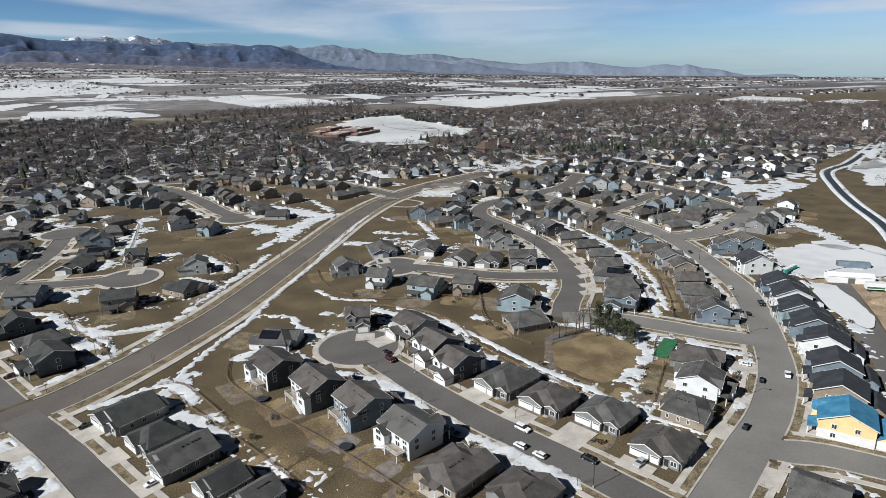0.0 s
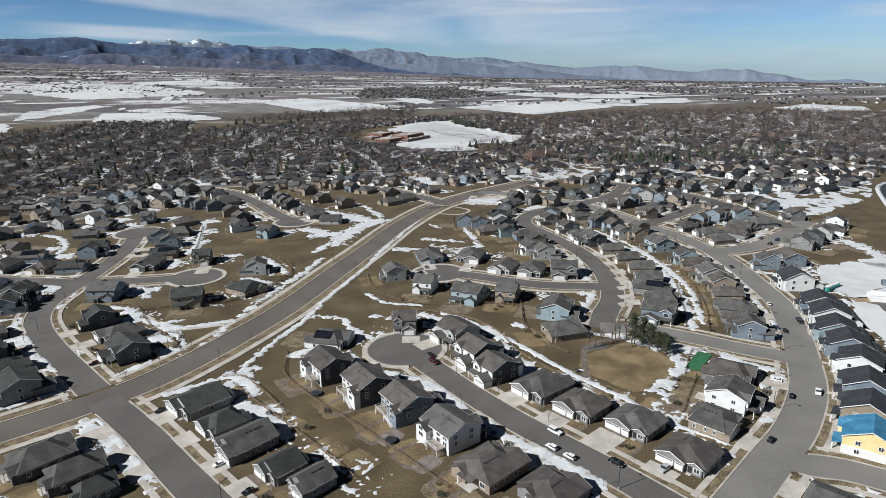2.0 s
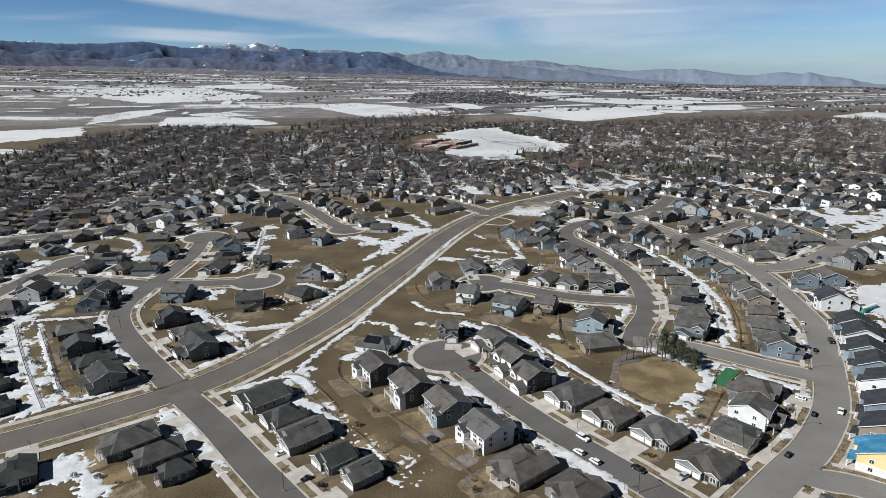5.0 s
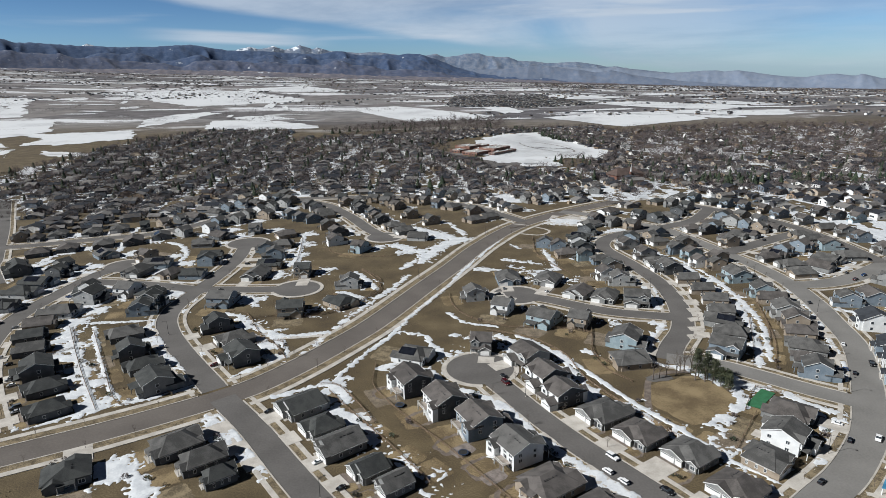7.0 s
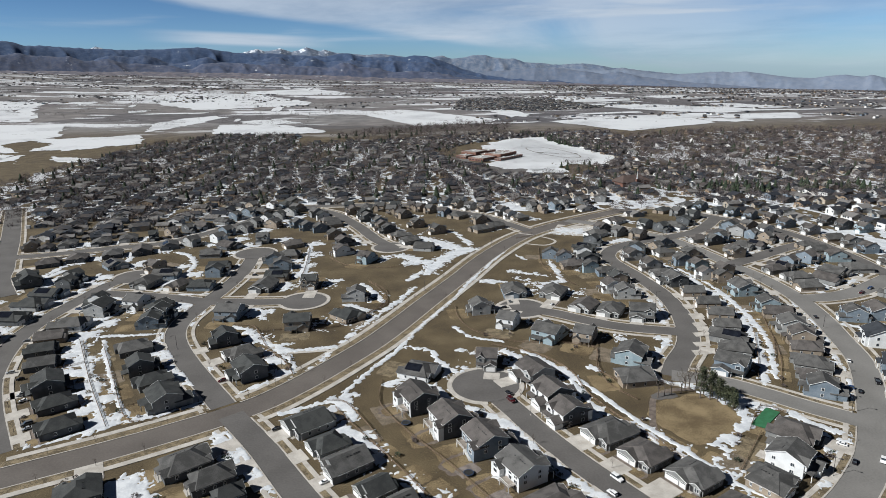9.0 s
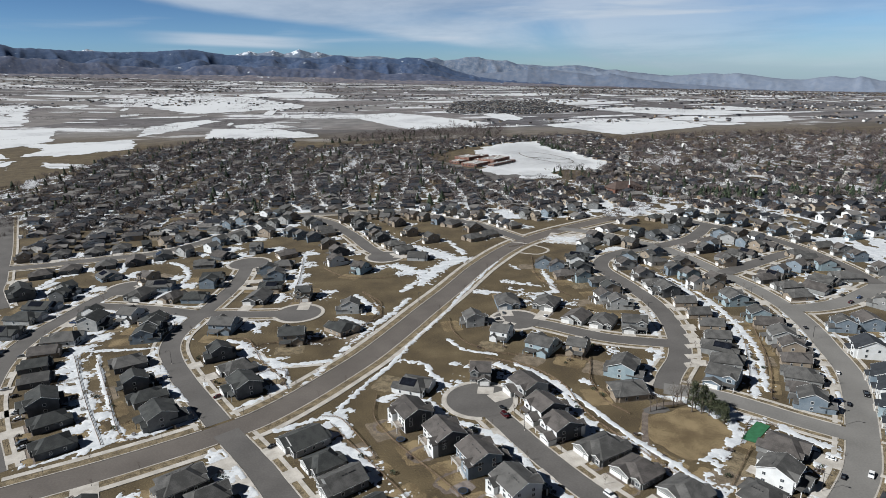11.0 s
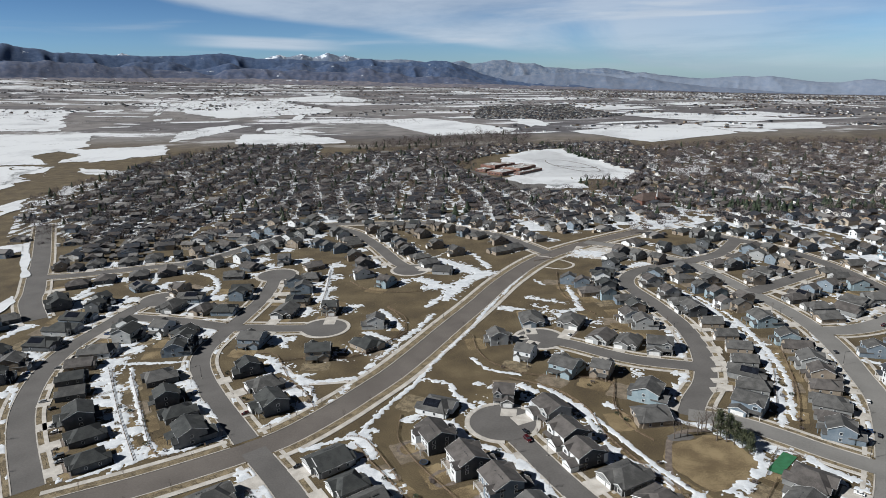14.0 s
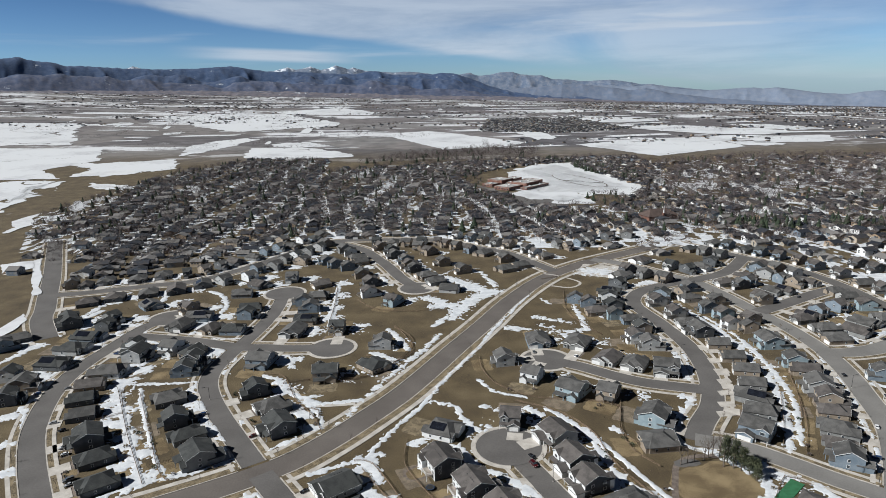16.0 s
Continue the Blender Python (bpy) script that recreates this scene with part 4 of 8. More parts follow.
def home(x, y, turn, kind, wall, roofing="grey", wide=1.0, variant=0, near=False, gap=8.0, drive=True, solar=False, ends=None):
    """turn: degrees, the way that its front looks. gap: metres from its middle to the road's edge."""
    flip, extra = variant % 2, variant // 2
    if not near and math.hypot(x, y) > 320:
        near = None
    key = (kind, near, flip, extra)
    m = pose(x, y, lie(x, y), 0, 0, turn) @ Matrix.Diagonal(((0.78 if kind == "ranch" and near else 0.86 if kind == "ranch" else 1.0) * min(1.0, wide + 0.15), wide, 0.92, 1.0))
    if key in PROTO:
        house = copy_thing(PROTO[key], m)
        house.name = "house"
        for ob in house.children:
            if ob.name.startswith(("solar_panel", "end_cladding")):
                bpy.data.objects.remove(ob)
    else:
        house = PROTO[key] = new("house")
        KINDS[kind](house, near, flip, extra)
        house.matrix_basis = m
    dress(house, wall, roofing)
    tagged(house, f"{wall} {WORDS[kind]} with {roofing}{'' if 'underlay' in roofing else ' shingle'} roof, white trim", "house", "houses of the estate")
    if solar or (kind != "row_house" and not near and len(HOMES) % 5 == 2):
        panels(house, kind, turn)
    if ends:
        eave = 6.2 if extra else 5.6
        for y0 in (-5.64, 5.6):
            part("end_cladding", Shape().prism([(-5.58, 0.05), (4.58, 0.05), (4.58, eave), (-0.5, eave + 2.45), (-5.58, eave)], y0, y0 + 0.04, "y"), SIDING[ends], house, ends + " boards on the end wall")
    HOMES.append((x, y, turn, kind, wide, gap, near, flip, drive))
    return house


home(-242.1, 313.7, -142, "two_storey", "grey", "dark grey", 0.72, 0, gap=5.0)
home(-237.2, 307.4, -142, "two_storey", "charcoal", "dark grey", 0.72, 1, gap=-2.6)
home(-211.4, 254.4, -5, "ranch", "charcoal", "dark grey", 1, 2, gap=10.0)
home(-213.0, 273.0, -5, "ranch", "pale grey", "dark grey", 1, 5, gap=13.1)
home(-213.7, 288.5, -7, "ranch", "slate blue", "dark grey", 1, 1, solar=True, gap=15.2)
home(-212.5, 303.5, -7, "two_storey", "charcoal", "dark grey", 0.91, 1, gap=15.8)
home(-215.8, 316.0, -25, "two_storey", "grey", "dark grey", 0.91, 1, gap=21.9, drive=False)
home(-173.7, 263.2, 175, "two_storey", "pale grey", "dark grey", 1, 0, gap=17.7)
home(-178.5, 244.9, -172, "ranch", "white", "grey", 1, 3, gap=12.7)
home(-139.6, 255.2, -3, "two_storey", "charcoal", "dark grey", 0.72, 1, solar=True, gap=4.9)
home(-139.4, 245.0, 11, "two_storey", "slate blue", "dark grey", 0.72, 0, gap=8.2)
home(-169.7, 304.8, -102, "ranch", "grey", "grey", 1, 3, gap=11.0)
home(-164.8, 319.9, 180, "ranch", "slate blue", "grey", 1, 4, solar=True, gap=14.7)
home(-176.9, 332.4, -120, "two_storey", "tan", "brown", 1, 1, gap=9.7)
home(-135.4, 298.8, -3, "ranch", "slate blue", "dark grey", 1, 4, gap=8.4)
home(-135.3, 320.6, -3, "two_storey", "slate blue", "dark grey", 1, 1, gap=9.3)
home(-152.6, 362.1, 6, "ranch", "grey", "grey", 1, 2, gap=23.2, drive=False)
home(-204.6, 340.6, -45, "ranch", "slate blue", "grey", 1, 1, gap=24.5, drive=False)
home(-218.7, 365.4, 112, "ranch", "charcoal", "grey", 1, 4, gap=17.3)
home(-250.3, 347.2, -151, "ranch", "charcoal", "brown", 1, 5, gap=18.3)
home(-237.2, 357.6, 110, "ranch", "charcoal", "brown", 1, 3, gap=18.1)
home(-202.6, 372.4, 112, "ranch", "charcoal", "brown", 1, 0, gap=16.6)
home(-189.5, 384.3, 115, "ranch", "grey", "grey", 1, 0, gap=10.4)
home(-176.2, 389.7, 144, "two_storey", "pale grey", "grey", 1, 1, gap=16.2)
home(-241.9, 395.6, -70, "ranch", "charcoal", "grey", 1, 2, gap=9.7)
home(-273.3, 383.2, -78, "ranch", "charcoal", "brown", 0.72, 5, gap=8.5)
home(-283.4, 382.8, -149, "two_storey", "tan", "grey", 0.72, 0, gap=8.3)
home(-263.7, 392.7, -70, "ranch", "grey", "grey", 0.95, 4, gap=14.5)
home(-227.6, 405.5, -68, "ranch", "pale grey", "grey", 1, 4, gap=13.8)
home(-160.6, 397.8, 144, "two_storey", "white", "grey", 1, 0, gap=23.9, drive=False)
home(-150.0, 425.5, 150, "two_storey", "grey", "grey", 1, 1, gap=16.1)
home(-132.3, 438.8, 152, "two_storey", "tan", "grey", 1, 1, gap=25.5, drive=False)
home(-128.0, 393.7, -84, "two_storey", "pale grey", "grey", 1, 0, gap=23.4, drive=False)
home(-147.1, 381.1, -35, "ranch", "charcoal", "brown", 1, 1, gap=22.1, drive=False)
home(-104.8, 380.9, -144, "ranch", "tan", "brown", 1, 5, gap=20.9, drive=False)
home(-101.2, 355.9, -174, "ranch", "tan", "grey", 1, 3, gap=18.6)
home(-99.7, 331.9, -174, "two_storey", "slate blue", "grey", 1, 1, gap=17.7)
home(-98.3, 313.7, 177, "ranch", "tan", "dark grey", 1, 4, gap=19.1)
home(-100.3, 294.8, -97, "ranch", "charcoal", "grey", 1, 0, gap=15.5)
home(-75.8, 298.1, -89, "two_storey", "tan", "dark grey", 1, 1, gap=18.8)
home(-47.4, 276.1, -178, "two_storey", "pale grey", "grey", 1, 1, gap=22.3, drive=False)
home(-105.7, 255.7, 83, "two_storey", "slate blue", "grey", 1, 0, gap=15.2)
home(-69.7, 241.4, 97, "two_storey", "tan", "dark grey", 1, 0, gap=29.4, drive=False)
home(-48.2, 251.1, 137, "ranch", "tan", "dark grey", 1, 3, gap=21.1, drive=False)
home(-98.2, 224.4, -148, "two_storey", "charcoal", "dark grey", 1, 1, gap=13.2)
home(-112.4, 437.0, 31, "two_storey", "slate blue", "grey", 0.97, 1, gap=34.5, drive=False)
home(-103.0, 427.0, 27, "two_storey", "slate blue", "grey", 0.86, 1, gap=30.7, drive=False)
home(-92.5, 420.7, 27, "two_storey", "slate blue", "grey", 0.86, 0, gap=24.2, drive=False)
home(-78.4, 400.9, 24, "two_storey", "tan", "grey", 1, 0, gap=19.6)
home(-69.5, 381.5, 31, "two_storey", "charcoal", "brown", 1, 0, gap=19.6)
home(-67.3, 359.9, 31, "two_storey", "white", "brown", 1, 0, gap=28.8, drive=False)
home(-49.7, 343.1, 65, "two_storey", "pale blue", "brown", 1, 0, gap=28.2, drive=False)
home(-47.6, 423.7, -156, "two_storey", "tan", "brown", 0.84, 1, gap=5.4)
home(-42.3, 413.1, -156, "two_storey", "charcoal", "grey", 0.84, 0, gap=8.9)
home(-33.2, 398.3, -149, "ranch", "tan", "grey", 1, 4, gap=10.7)
home(-25.3, 385.3, -149, "ranch", "grey", "grey", 1, 5, gap=10.7)
home(-15.2, 368.6, 168, "ranch", "pale grey", "grey", 1, 0, gap=16.5)
home(-22.0, 429.2, -156, "two_storey", "tan", "grey", 1, 0, gap=33.9, drive=False)
home(-7.0, 410.1, -149, "two_storey", "tan", "grey", 1, 1, gap=39.2, drive=False)
home(34.6, 279.6, -87, "ranch", "slate blue", "grey", 1, 2, gap=15.6)
home(54.7, 276.7, -117, "ranch", "grey", "grey", 1, 5, gap=19.5)
home(15.8, 255.3, 12, "two_storey", "pale grey", "grey", 1, 1, gap=15.8)
home(27.7, 238.6, 63, "two_storey", "white", "grey", 1, 1, gap=18.0)
home(43.9, 223.9, 54, "two_storey", "pale blue", "grey", 1, 0, gap=22.4, drive=False)
home(59.1, 221.3, 62, "two_storey", "tan", "grey", 1, 1, gap=16.1)
home(66.0, 256.4, -126, "ranch", "pale grey", "brown", 0.92, 0, gap=8.1)
home(77.7, 250.5, -118, "ranch", "grey", "grey", 0.92, 2, gap=9.6)
home(91.0, 245.3, -105, "two_storey", "grey", "grey", 1, 0, gap=10.1)
home(64.8, 342.6, -11, "two_storey", "slate blue", "grey", 0.72, 0, gap=31.0, drive=False)
home(71.8, 335.8, 0, "two_storey", "slate blue", "brown", 0.72, 0, gap=23.3, drive=False)
home(74.2, 323.3, 12, "ranch", "tan", "brown", 0.84, 5, gap=23.0, drive=False)
home(82.9, 315.2, 12, "two_storey", "pale blue", "grey", 0.72, 0, gap=16.2)
home(90.9, 309.1, 12, "ranch", "slate blue", "grey", 0.72, 3, gap=9.8)
home(86.5, 281.7, 9, "two_storey", "white", "brown", 0.72, 0, gap=18.7)
home(91.0, 272.5, -2, "two_storey", "pale grey", "grey", 0.72, 0, gap=15.3)
home(112.7, 337.2, -168, "two_storey", "pale grey", "brown", 1, 1, gap=1.9)
home(117.2, 316.9, -168, "two_storey", "pale grey", "brown", 0.99, 1, gap=6.2)
home(119.8, 303.1, -171, "ranch", "pale grey", "grey", 0.92, 5, gap=8.4)
home(126.6, 430.2, -140, "ranch", "white", "brown", 1, 4, gap=2.6)
home(131.2, 384.4, 41, "two_storey", "tan", "grey", 1, 1, gap=-2.5)
home(132.2, 352.1, 117, "two_storey", "tan", "grey", 0.72, 1, gap=17.0)
home(134.8, 344.4, 13, "ranch", "white", "grey", 0.72, 4, gap=21.3, drive=False)
home(26.0, 438.3, 31, "two_storey", "tan", "grey", 1, 0, gap=9.7)
home(49.9, 451.9, -149, "two_storey", "white", "brown", 0.72, 1, gap=-1.7)
home(57.1, 445.6, -149, "ranch", "tan", "grey", 0.72, 4, gap=11.2)
home(25.0, 413.5, 31, "ranch", "tan", "grey", 1, 4, gap=23.5, drive=False)
home(166.5, 374.3, -161, "ranch", "pale grey", "brown", 0.75, 3, gap=2.6)
home(174.4, 367.1, -161, "two_storey", "charcoal", "grey", 0.74, 1, gap=13.4)
home(182.4, 373.9, 122, "two_storey", "slate blue", "grey", 0.74, 0, gap=21.1, drive=False)
home(176.5, 337.6, -167, "two_storey", "tan", "grey", 0.76, 0, gap=-1.9)
home(180.6, 347.5, -58, "ranch", "grey", "brown", 0.76, 2, gap=9.2)
home(190.6, 356.1, -57, "ranch", "grey", "grey", 0.72, 2, gap=11.0)
home(198.5, 356.9, -57, "ranch", "grey", "brown", 0.72, 0, gap=7.3)
home(139.4, 325.1, 13, "two_storey", "slate blue", "grey", 0.83, 0, gap=21.3, drive=False)
home(144.5, 314.4, 13, "two_storey", "pale blue", "brown", 0.83, 1, gap=18.7)
home(142.3, 298.6, 13, "two_storey", "white", "brown", 0.72, 1, gap=24.5, drive=False)
home(149.5, 293.1, 5, "two_storey", "tan", "grey", 0.72, 1, solar=True, gap=18.6)
home(152.1, 275.0, 5, "two_storey", "pale blue", "grey", 1, 0, solar=True, gap=17.6)
home(153.4, 251.7, -6, "two_storey", "pale blue", "grey", 0.72, 0, gap=15.2)
home(154.2, 242.8, -12, "ranch", "tan", "brown", 0.72, 1, gap=13.3)
home(151.3, 226.3, -12, "two_storey", "pale grey", "grey", 0.84, 0, solar=True, gap=12.6)
home(149.0, 214.5, -14, "two_storey", "tan", "brown", 0.72, 0, gap=12.0)
home(121.9, 290.2, -171, "two_storey", "charcoal", "grey", 0.92, 0, gap=6.9)
home(125.5, 274.4, 178, "ranch", "tan", "grey", 1, 1, gap=9.9)
home(126.3, 258.6, 178, "ranch", "tan", "grey", 1, 1, gap=11.2)
home(126.8, 244.2, 169, "ranch", "tan", "grey", 1, 1, gap=12.7)
home(123.5, 230.0, 169, "ranch", "grey", "grey", 0.93, 1, gap=12.3)
home(118.9, 217.7, 146, "ranch", "grey", "grey", 0.81, 4, gap=10.0)
home(183.8, 306.9, -167, "ranch", "grey", "brown", 0.72, 3, gap=6.1)
home(190.7, 313.3, 122, "ranch", "grey", "brown", 0.72, 3, solar=True, gap=15.7)
home(198.1, 317.6, 122, "two_storey", "slate blue", "brown", 0.72, 0, gap=16.0)
home(212.9, 325.9, 123, "two_storey", "slate blue", "brown", 1, 0, gap=17.0)
home(187.2, 280.2, -175, "ranch", "tan", "grey", 1, 3, gap=4.4)
home(204.5, 289.8, -57, "ranch", "grey", "brown", 1, 0, gap=11.7)
home(215.5, 301.1, -57, "ranch", "grey", "grey", 1, 1, gap=15.2)
home(231.1, 307.5, -2, "ranch", "grey", "grey", 1, 2, gap=7.4)
home(184.7, 237.4, 168, "two_storey", "slate blue", "grey", 0.91, 1, gap=8.0)
home(197.4, 239.6, 174, "two_storey", "slate blue", "brown", 0.91, 0, gap=20.2, drive=False)
home(200.4, 389.7, 143, "two_storey", "pale grey", "grey", 0.9, 0, gap=19.6)
home(205.8, 378.1, -63, "two_storey", "slate blue", "grey", 0.72, 1, gap=21.2, drive=False)
home(211.6, 370.1, -63, "two_storey", "tan", "grey", 0.72, 0, gap=11.4)
home(221.5, 371.7, -63, "ranch", "pale grey", "brown", 0.72, 1, gap=-4.5)
home(229.1, 353.4, 6, "ranch", "tan", "grey", 0.72, 2, gap=0.9)
home(230.1, 343.5, 6, "ranch", "pale grey", "grey", 0.72, 1, gap=-2.1)
home(230.8, 326.6, -2, "two_storey", "pale blue", "brown", 1, 0, gap=-2.7)
home(256.5, 315.2, 178, "two_storey", "grey", "brown", 1, 0, gap=-3.9)
home(249.6, 388.9, -162, "two_storey", "pale grey", "brown", 1, 1, gap=8.7)
home(275.1, 412.5, -162, "two_storey", "charcoal", "brown", 0.95, 1, gap=40.3, drive=False)
home(279.5, 399.8, -162, "two_storey", "charcoal", "brown", 0.87, 1, gap=40.5, drive=False)
home(287.8, 390.6, -162, "two_storey", "pale blue", "brown", 0.87, 1, gap=45.6, drive=False)
home(253.6, 370.1, -174, "ranch", "tan", "grey", 1, 1, gap=6.6)
home(243.0, 407.7, -162, "two_storey", "slate blue", "brown", 1, 1, gap=5.0)
home(-174.8, 217.1, -158, "ranch", "charcoal", "dark grey", 1, 1, gap=9.4)
home(-166.2, 203.7, -158, "ranch", "charcoal", "grey", 1, 1, gap=12.4)
home(-151.6, 183.9, -147, "two_storey", "charcoal", "dark grey", 1, 0, gap=14.1)
home(-141.9, 171.3, -142, "ranch", "charcoal", "dark grey", 1, 4, gap=14.2)
home(-131.7, 155.9, -142, "ranch", "charcoal", "dark grey", 1, 4, gap=12.9)
home(-134.7, 218.2, 32, "ranch", "charcoal", "grey", 1, 2, gap=12.3)
home(-122.8, 198.6, 32, "two_storey", "charcoal", "dark grey", 1, 1, gap=12.4)
home(-113.1, 187.8, 37, "ranch", "grey", "dark grey", 1, 4, solar=True, gap=11.0)
home(-101.9, 172.5, 37, "two_storey", "grey", "dark grey", 1, 0, solar=True, gap=11.2)
home(-86.5, 209.8, -143, "ranch", "charcoal", "grey", 1, 2, gap=14.7)
home(-78.3, 193.2, -143, "two_storey", "charcoal", "dark grey", 1, 0, solar=True, gap=11.4)
home(15.2, 199.4, -98, "two_storey", "grey", "brown", 1, 1, gap=13.2)
home(32.1, 186.7, -153, "two_storey", "pale grey", "brown", 1, 0, solar=True, gap=14.8)
home(35.5, 169.8, -154, "two_storey", "white", "brown", 0.89, 1, near=True, gap=10.1, ends="charcoal")
home(38.9, 157.6, -154, "two_storey", "white", "brown", 0.89, 1, near=True, gap=7.9, ends="charcoal")
home(50.1, 146.1, -151, "ranch", "grey", "grey", 1, 4, near=True, gap=12.3)
home(73.3, 200.0, -28, "two_storey", "pale blue", "grey", 1, 0, gap=12.0)
home(70.1, 183.7, 9, "ranch", "tan", "grey", 1, 5, gap=10.1)
home(-79.3, 134.6, 39, "ranch", "charcoal", "grey", 0.93, 5, near=True, gap=16.7)
home(-68.6, 126.9, 36, "ranch", "charcoal", "grey", 0.74, 3, near=True, gap=12.9)
home(-61.6, 119.1, 36, "ranch", "charcoal", "dark grey", 0.74, 3, near=True, gap=11.8)
home(-104.8, 121.2, 118, "ranch", "charcoal", "dark grey", 1, 4, near=True, gap=15.7)
home(179.0, 211.4, 166, "row_house", "white", "black", 1, 1, gap=5.8)
home(116.9, 206.3, 159, "ranch", "grey", "grey", 0.81, 3, gap=13.3)
home(104.4, 393.8, 40, "ranch", "white", "grey", 1, 4, gap=22.5, drive=False)
home(109.1, 190.7, -128, "two_storey", "slate blue", "grey", 1, 0, gap=8.3)
home(145.9, 205.0, -14, "ranch", "tan", "brown", 0.72, 3, gap=12.7)
home(140.6, 191.7, -26, "ranch", "grey", "grey", 0.93, 2, gap=12.4)
home(135.2, 179.7, -26, "ranch", "grey", "brown", 0.72, 2, gap=12.0)
home(132.6, 171.1, -22, "two_storey", "slate blue", "grey", 0.72, 0, gap=-2.5)
home(-47.6, 155.1, -141, "ranch", "pale grey", "dark grey", 1, 0, near=True, gap=12.0)
home(-38.7, 142.2, -144, "ranch", "pale grey", "dark grey", 0.86, 4, near=True, gap=11.5)
home(-31.5, 132.4, -143, "ranch", "grey", "grey", 0.86, 1, near=True, gap=11.5)
home(-21.6, 120.4, -143, "ranch", "grey", "dark grey", 0.72, 0, near=True, gap=12.3)
home(-14.2, 113.6, -143, "ranch", "grey", "grey", 0.72, 1, near=True, gap=14.2)
home(-11.1, 191.4, -22, "ranch", "white", "grey", 1, 5, gap=21.4, drive=False)
home(-11.0, 167.7, 27, "two_storey", "white", "brown", 1, 3, near=True, solar=True, gap=23.3, drive=False, ends="charcoal")
home(0.4, 153.6, 26, "two_storey", "white", "brown", 1, 2, near=True, gap=19.7, ends="charcoal")
home(11.0, 142.1, 26, "two_storey", "slate blue", "brown", 1, 2, near=True, gap=15.2)
home(20.7, 127.3, 29, "two_storey", "white", "grey", 1, 3, near=True, gap=13.8)
home(27.6, 112.4, 33, "ranch", "tan", "brown", 1, 2, near=True, gap=15.9)
home(39.3, 101.9, 33, "ranch", "grey", "brown", 1, 4, near=True, gap=11.8)
home(57.6, 134.2, -147, "ranch", "grey", "brown", 1, 2, near=True, gap=12.4)
home(68.5, 123.7, -147, "ranch", "grey", "grey", 1, 2, near=True, gap=15.7)
home(74.8, 108.4, -146, "ranch", "grey", "brown", 1, 2, near=True, gap=11.1)
home(99.3, 129.9, -46, "two_storey", "white", "grey", 0.95, 1, near=True, gap=11.8)
home(89.6, 120.6, -53, "ranch", "tan", "grey", 0.95, 4, near=True, gap=10.5)
home(108.7, 144.4, -40, "ranch", "grey", "brown", 1, 5, gap=15.2)
home(170.6, 186.5, 154, "row_house", "slate blue", "black", 1, 1, gap=7.3)
home(166.3, 176.3, 154, "row_house", "white", "black", 1, 1, gap=7.8)
home(158.8, 163.7, 149, "row_house", "pale blue", "black", 1, 1, gap=6.8)
home(153.8, 152.6, 149, "row_house", "slate blue", "black", 1, 1, gap=8.1)
home(147.8, 140.9, 136, "row_house", "white", "black", 1, 1, gap=9.2)
home(137.4, 126.6, 140, "row_house", "slate blue", "black", 1, 0, gap=8.6)
home(128.1, 115.5, 134, "row_house", "tan", "black", 1, 0, near=True, gap=8.9)
new_build = home(119.6, 105.0, 136, "row_house", "yellow sheathing", "blue underlay", 1, 0, near=True, gap=4.6)
part("house_wrap", Shape().box(-6.18, 5.18, 4.9, 4.94, 0.05, 2.9).box(-10.18, -6.22, 4.2, 4.24, 0.05, 2.6), TRIM, new_build, "white house wrap on the lower wall")
home(95.0, 85.9, 127, "ranch", "grey", "grey", 1, 0, near=True, gap=10.8)
home(-167.0, 505.9, -35, "two_storey", "tan", "grey", 1, 0, gap=29.9, drive=False)
home(-152.8, 488.5, -35, "ranch", "tan", "grey", 1, 4, gap=-0.7)
home(-137.0, 529.2, -57, "ranch", "tan", "grey", 1, 1, gap=20.6, drive=False)
home(-126.1, 493.3, 48, "two_storey", "tan", "grey", 1, 0, gap=-1.9)
home(-108.1, 522.0, -86, "ranch", "charcoal", "brown", 1, 3, gap=2.4)
home(-93.7, 522.9, -86, "ranch", "tan", "brown", 1, 3, gap=0.6)
home(-186.2, 440.5, -36, "ranch", "charcoal", "brown", 1, 0, gap=12.6)
home(-77.0, 479.4, -149, "two_storey", "tan", "brown", 1, 1, gap=2.8)
home(-62.0, 453.1, -153, "two_storey", "charcoal", "grey", 1, 1, gap=1.7)
home(-55.1, 490.8, 79, "two_storey", "tan", "grey", 1, 1, gap=15.1)
home(-44.3, 478.3, 79, "two_storey", "tan", "grey", 1, 0, gap=25.4, drive=False)
home(-34.4, 462.6, 50, "two_storey", "tan", "brown", 1, 0, gap=34.3, drive=False)
home(-28.7, 492.7, 79, "two_storey", "tan", "brown", 0.75, 0, gap=-0.8)
home(-20.9, 485.3, 50, "two_storey", "tan", "brown", 0.75, 1, gap=3.9)
home(-12.4, 478.0, 50, "two_storey", "tan", "grey", 0.79, 1, gap=2.9)
home(9.5, 458.2, 52, "ranch", "tan", "grey", 1, 4, gap=10.3)
home(13.1, 509.7, -130, "two_storey", "white", "grey", 1, 0, gap=22.9, drive=False)
home(20.6, 486.3, -128, "two_storey", "pale grey", "grey", 0.88, 0, gap=9.2)
home(31.2, 479.7, -128, "two_storey", "tan", "brown", 0.88, 0, gap=10.4)
home(71.6, 477.4, -61, "two_storey", "grey", "grey", 0.72, 0, gap=38.1, drive=False)
home(79.4, 471.1, -67, "two_storey", "tan", "brown", 0.72, 0, gap=29.0, drive=False)
home(90.4, 482.1, -53, "two_storey", "slate blue", "grey", 0.74, 1, gap=33.3, drive=False)
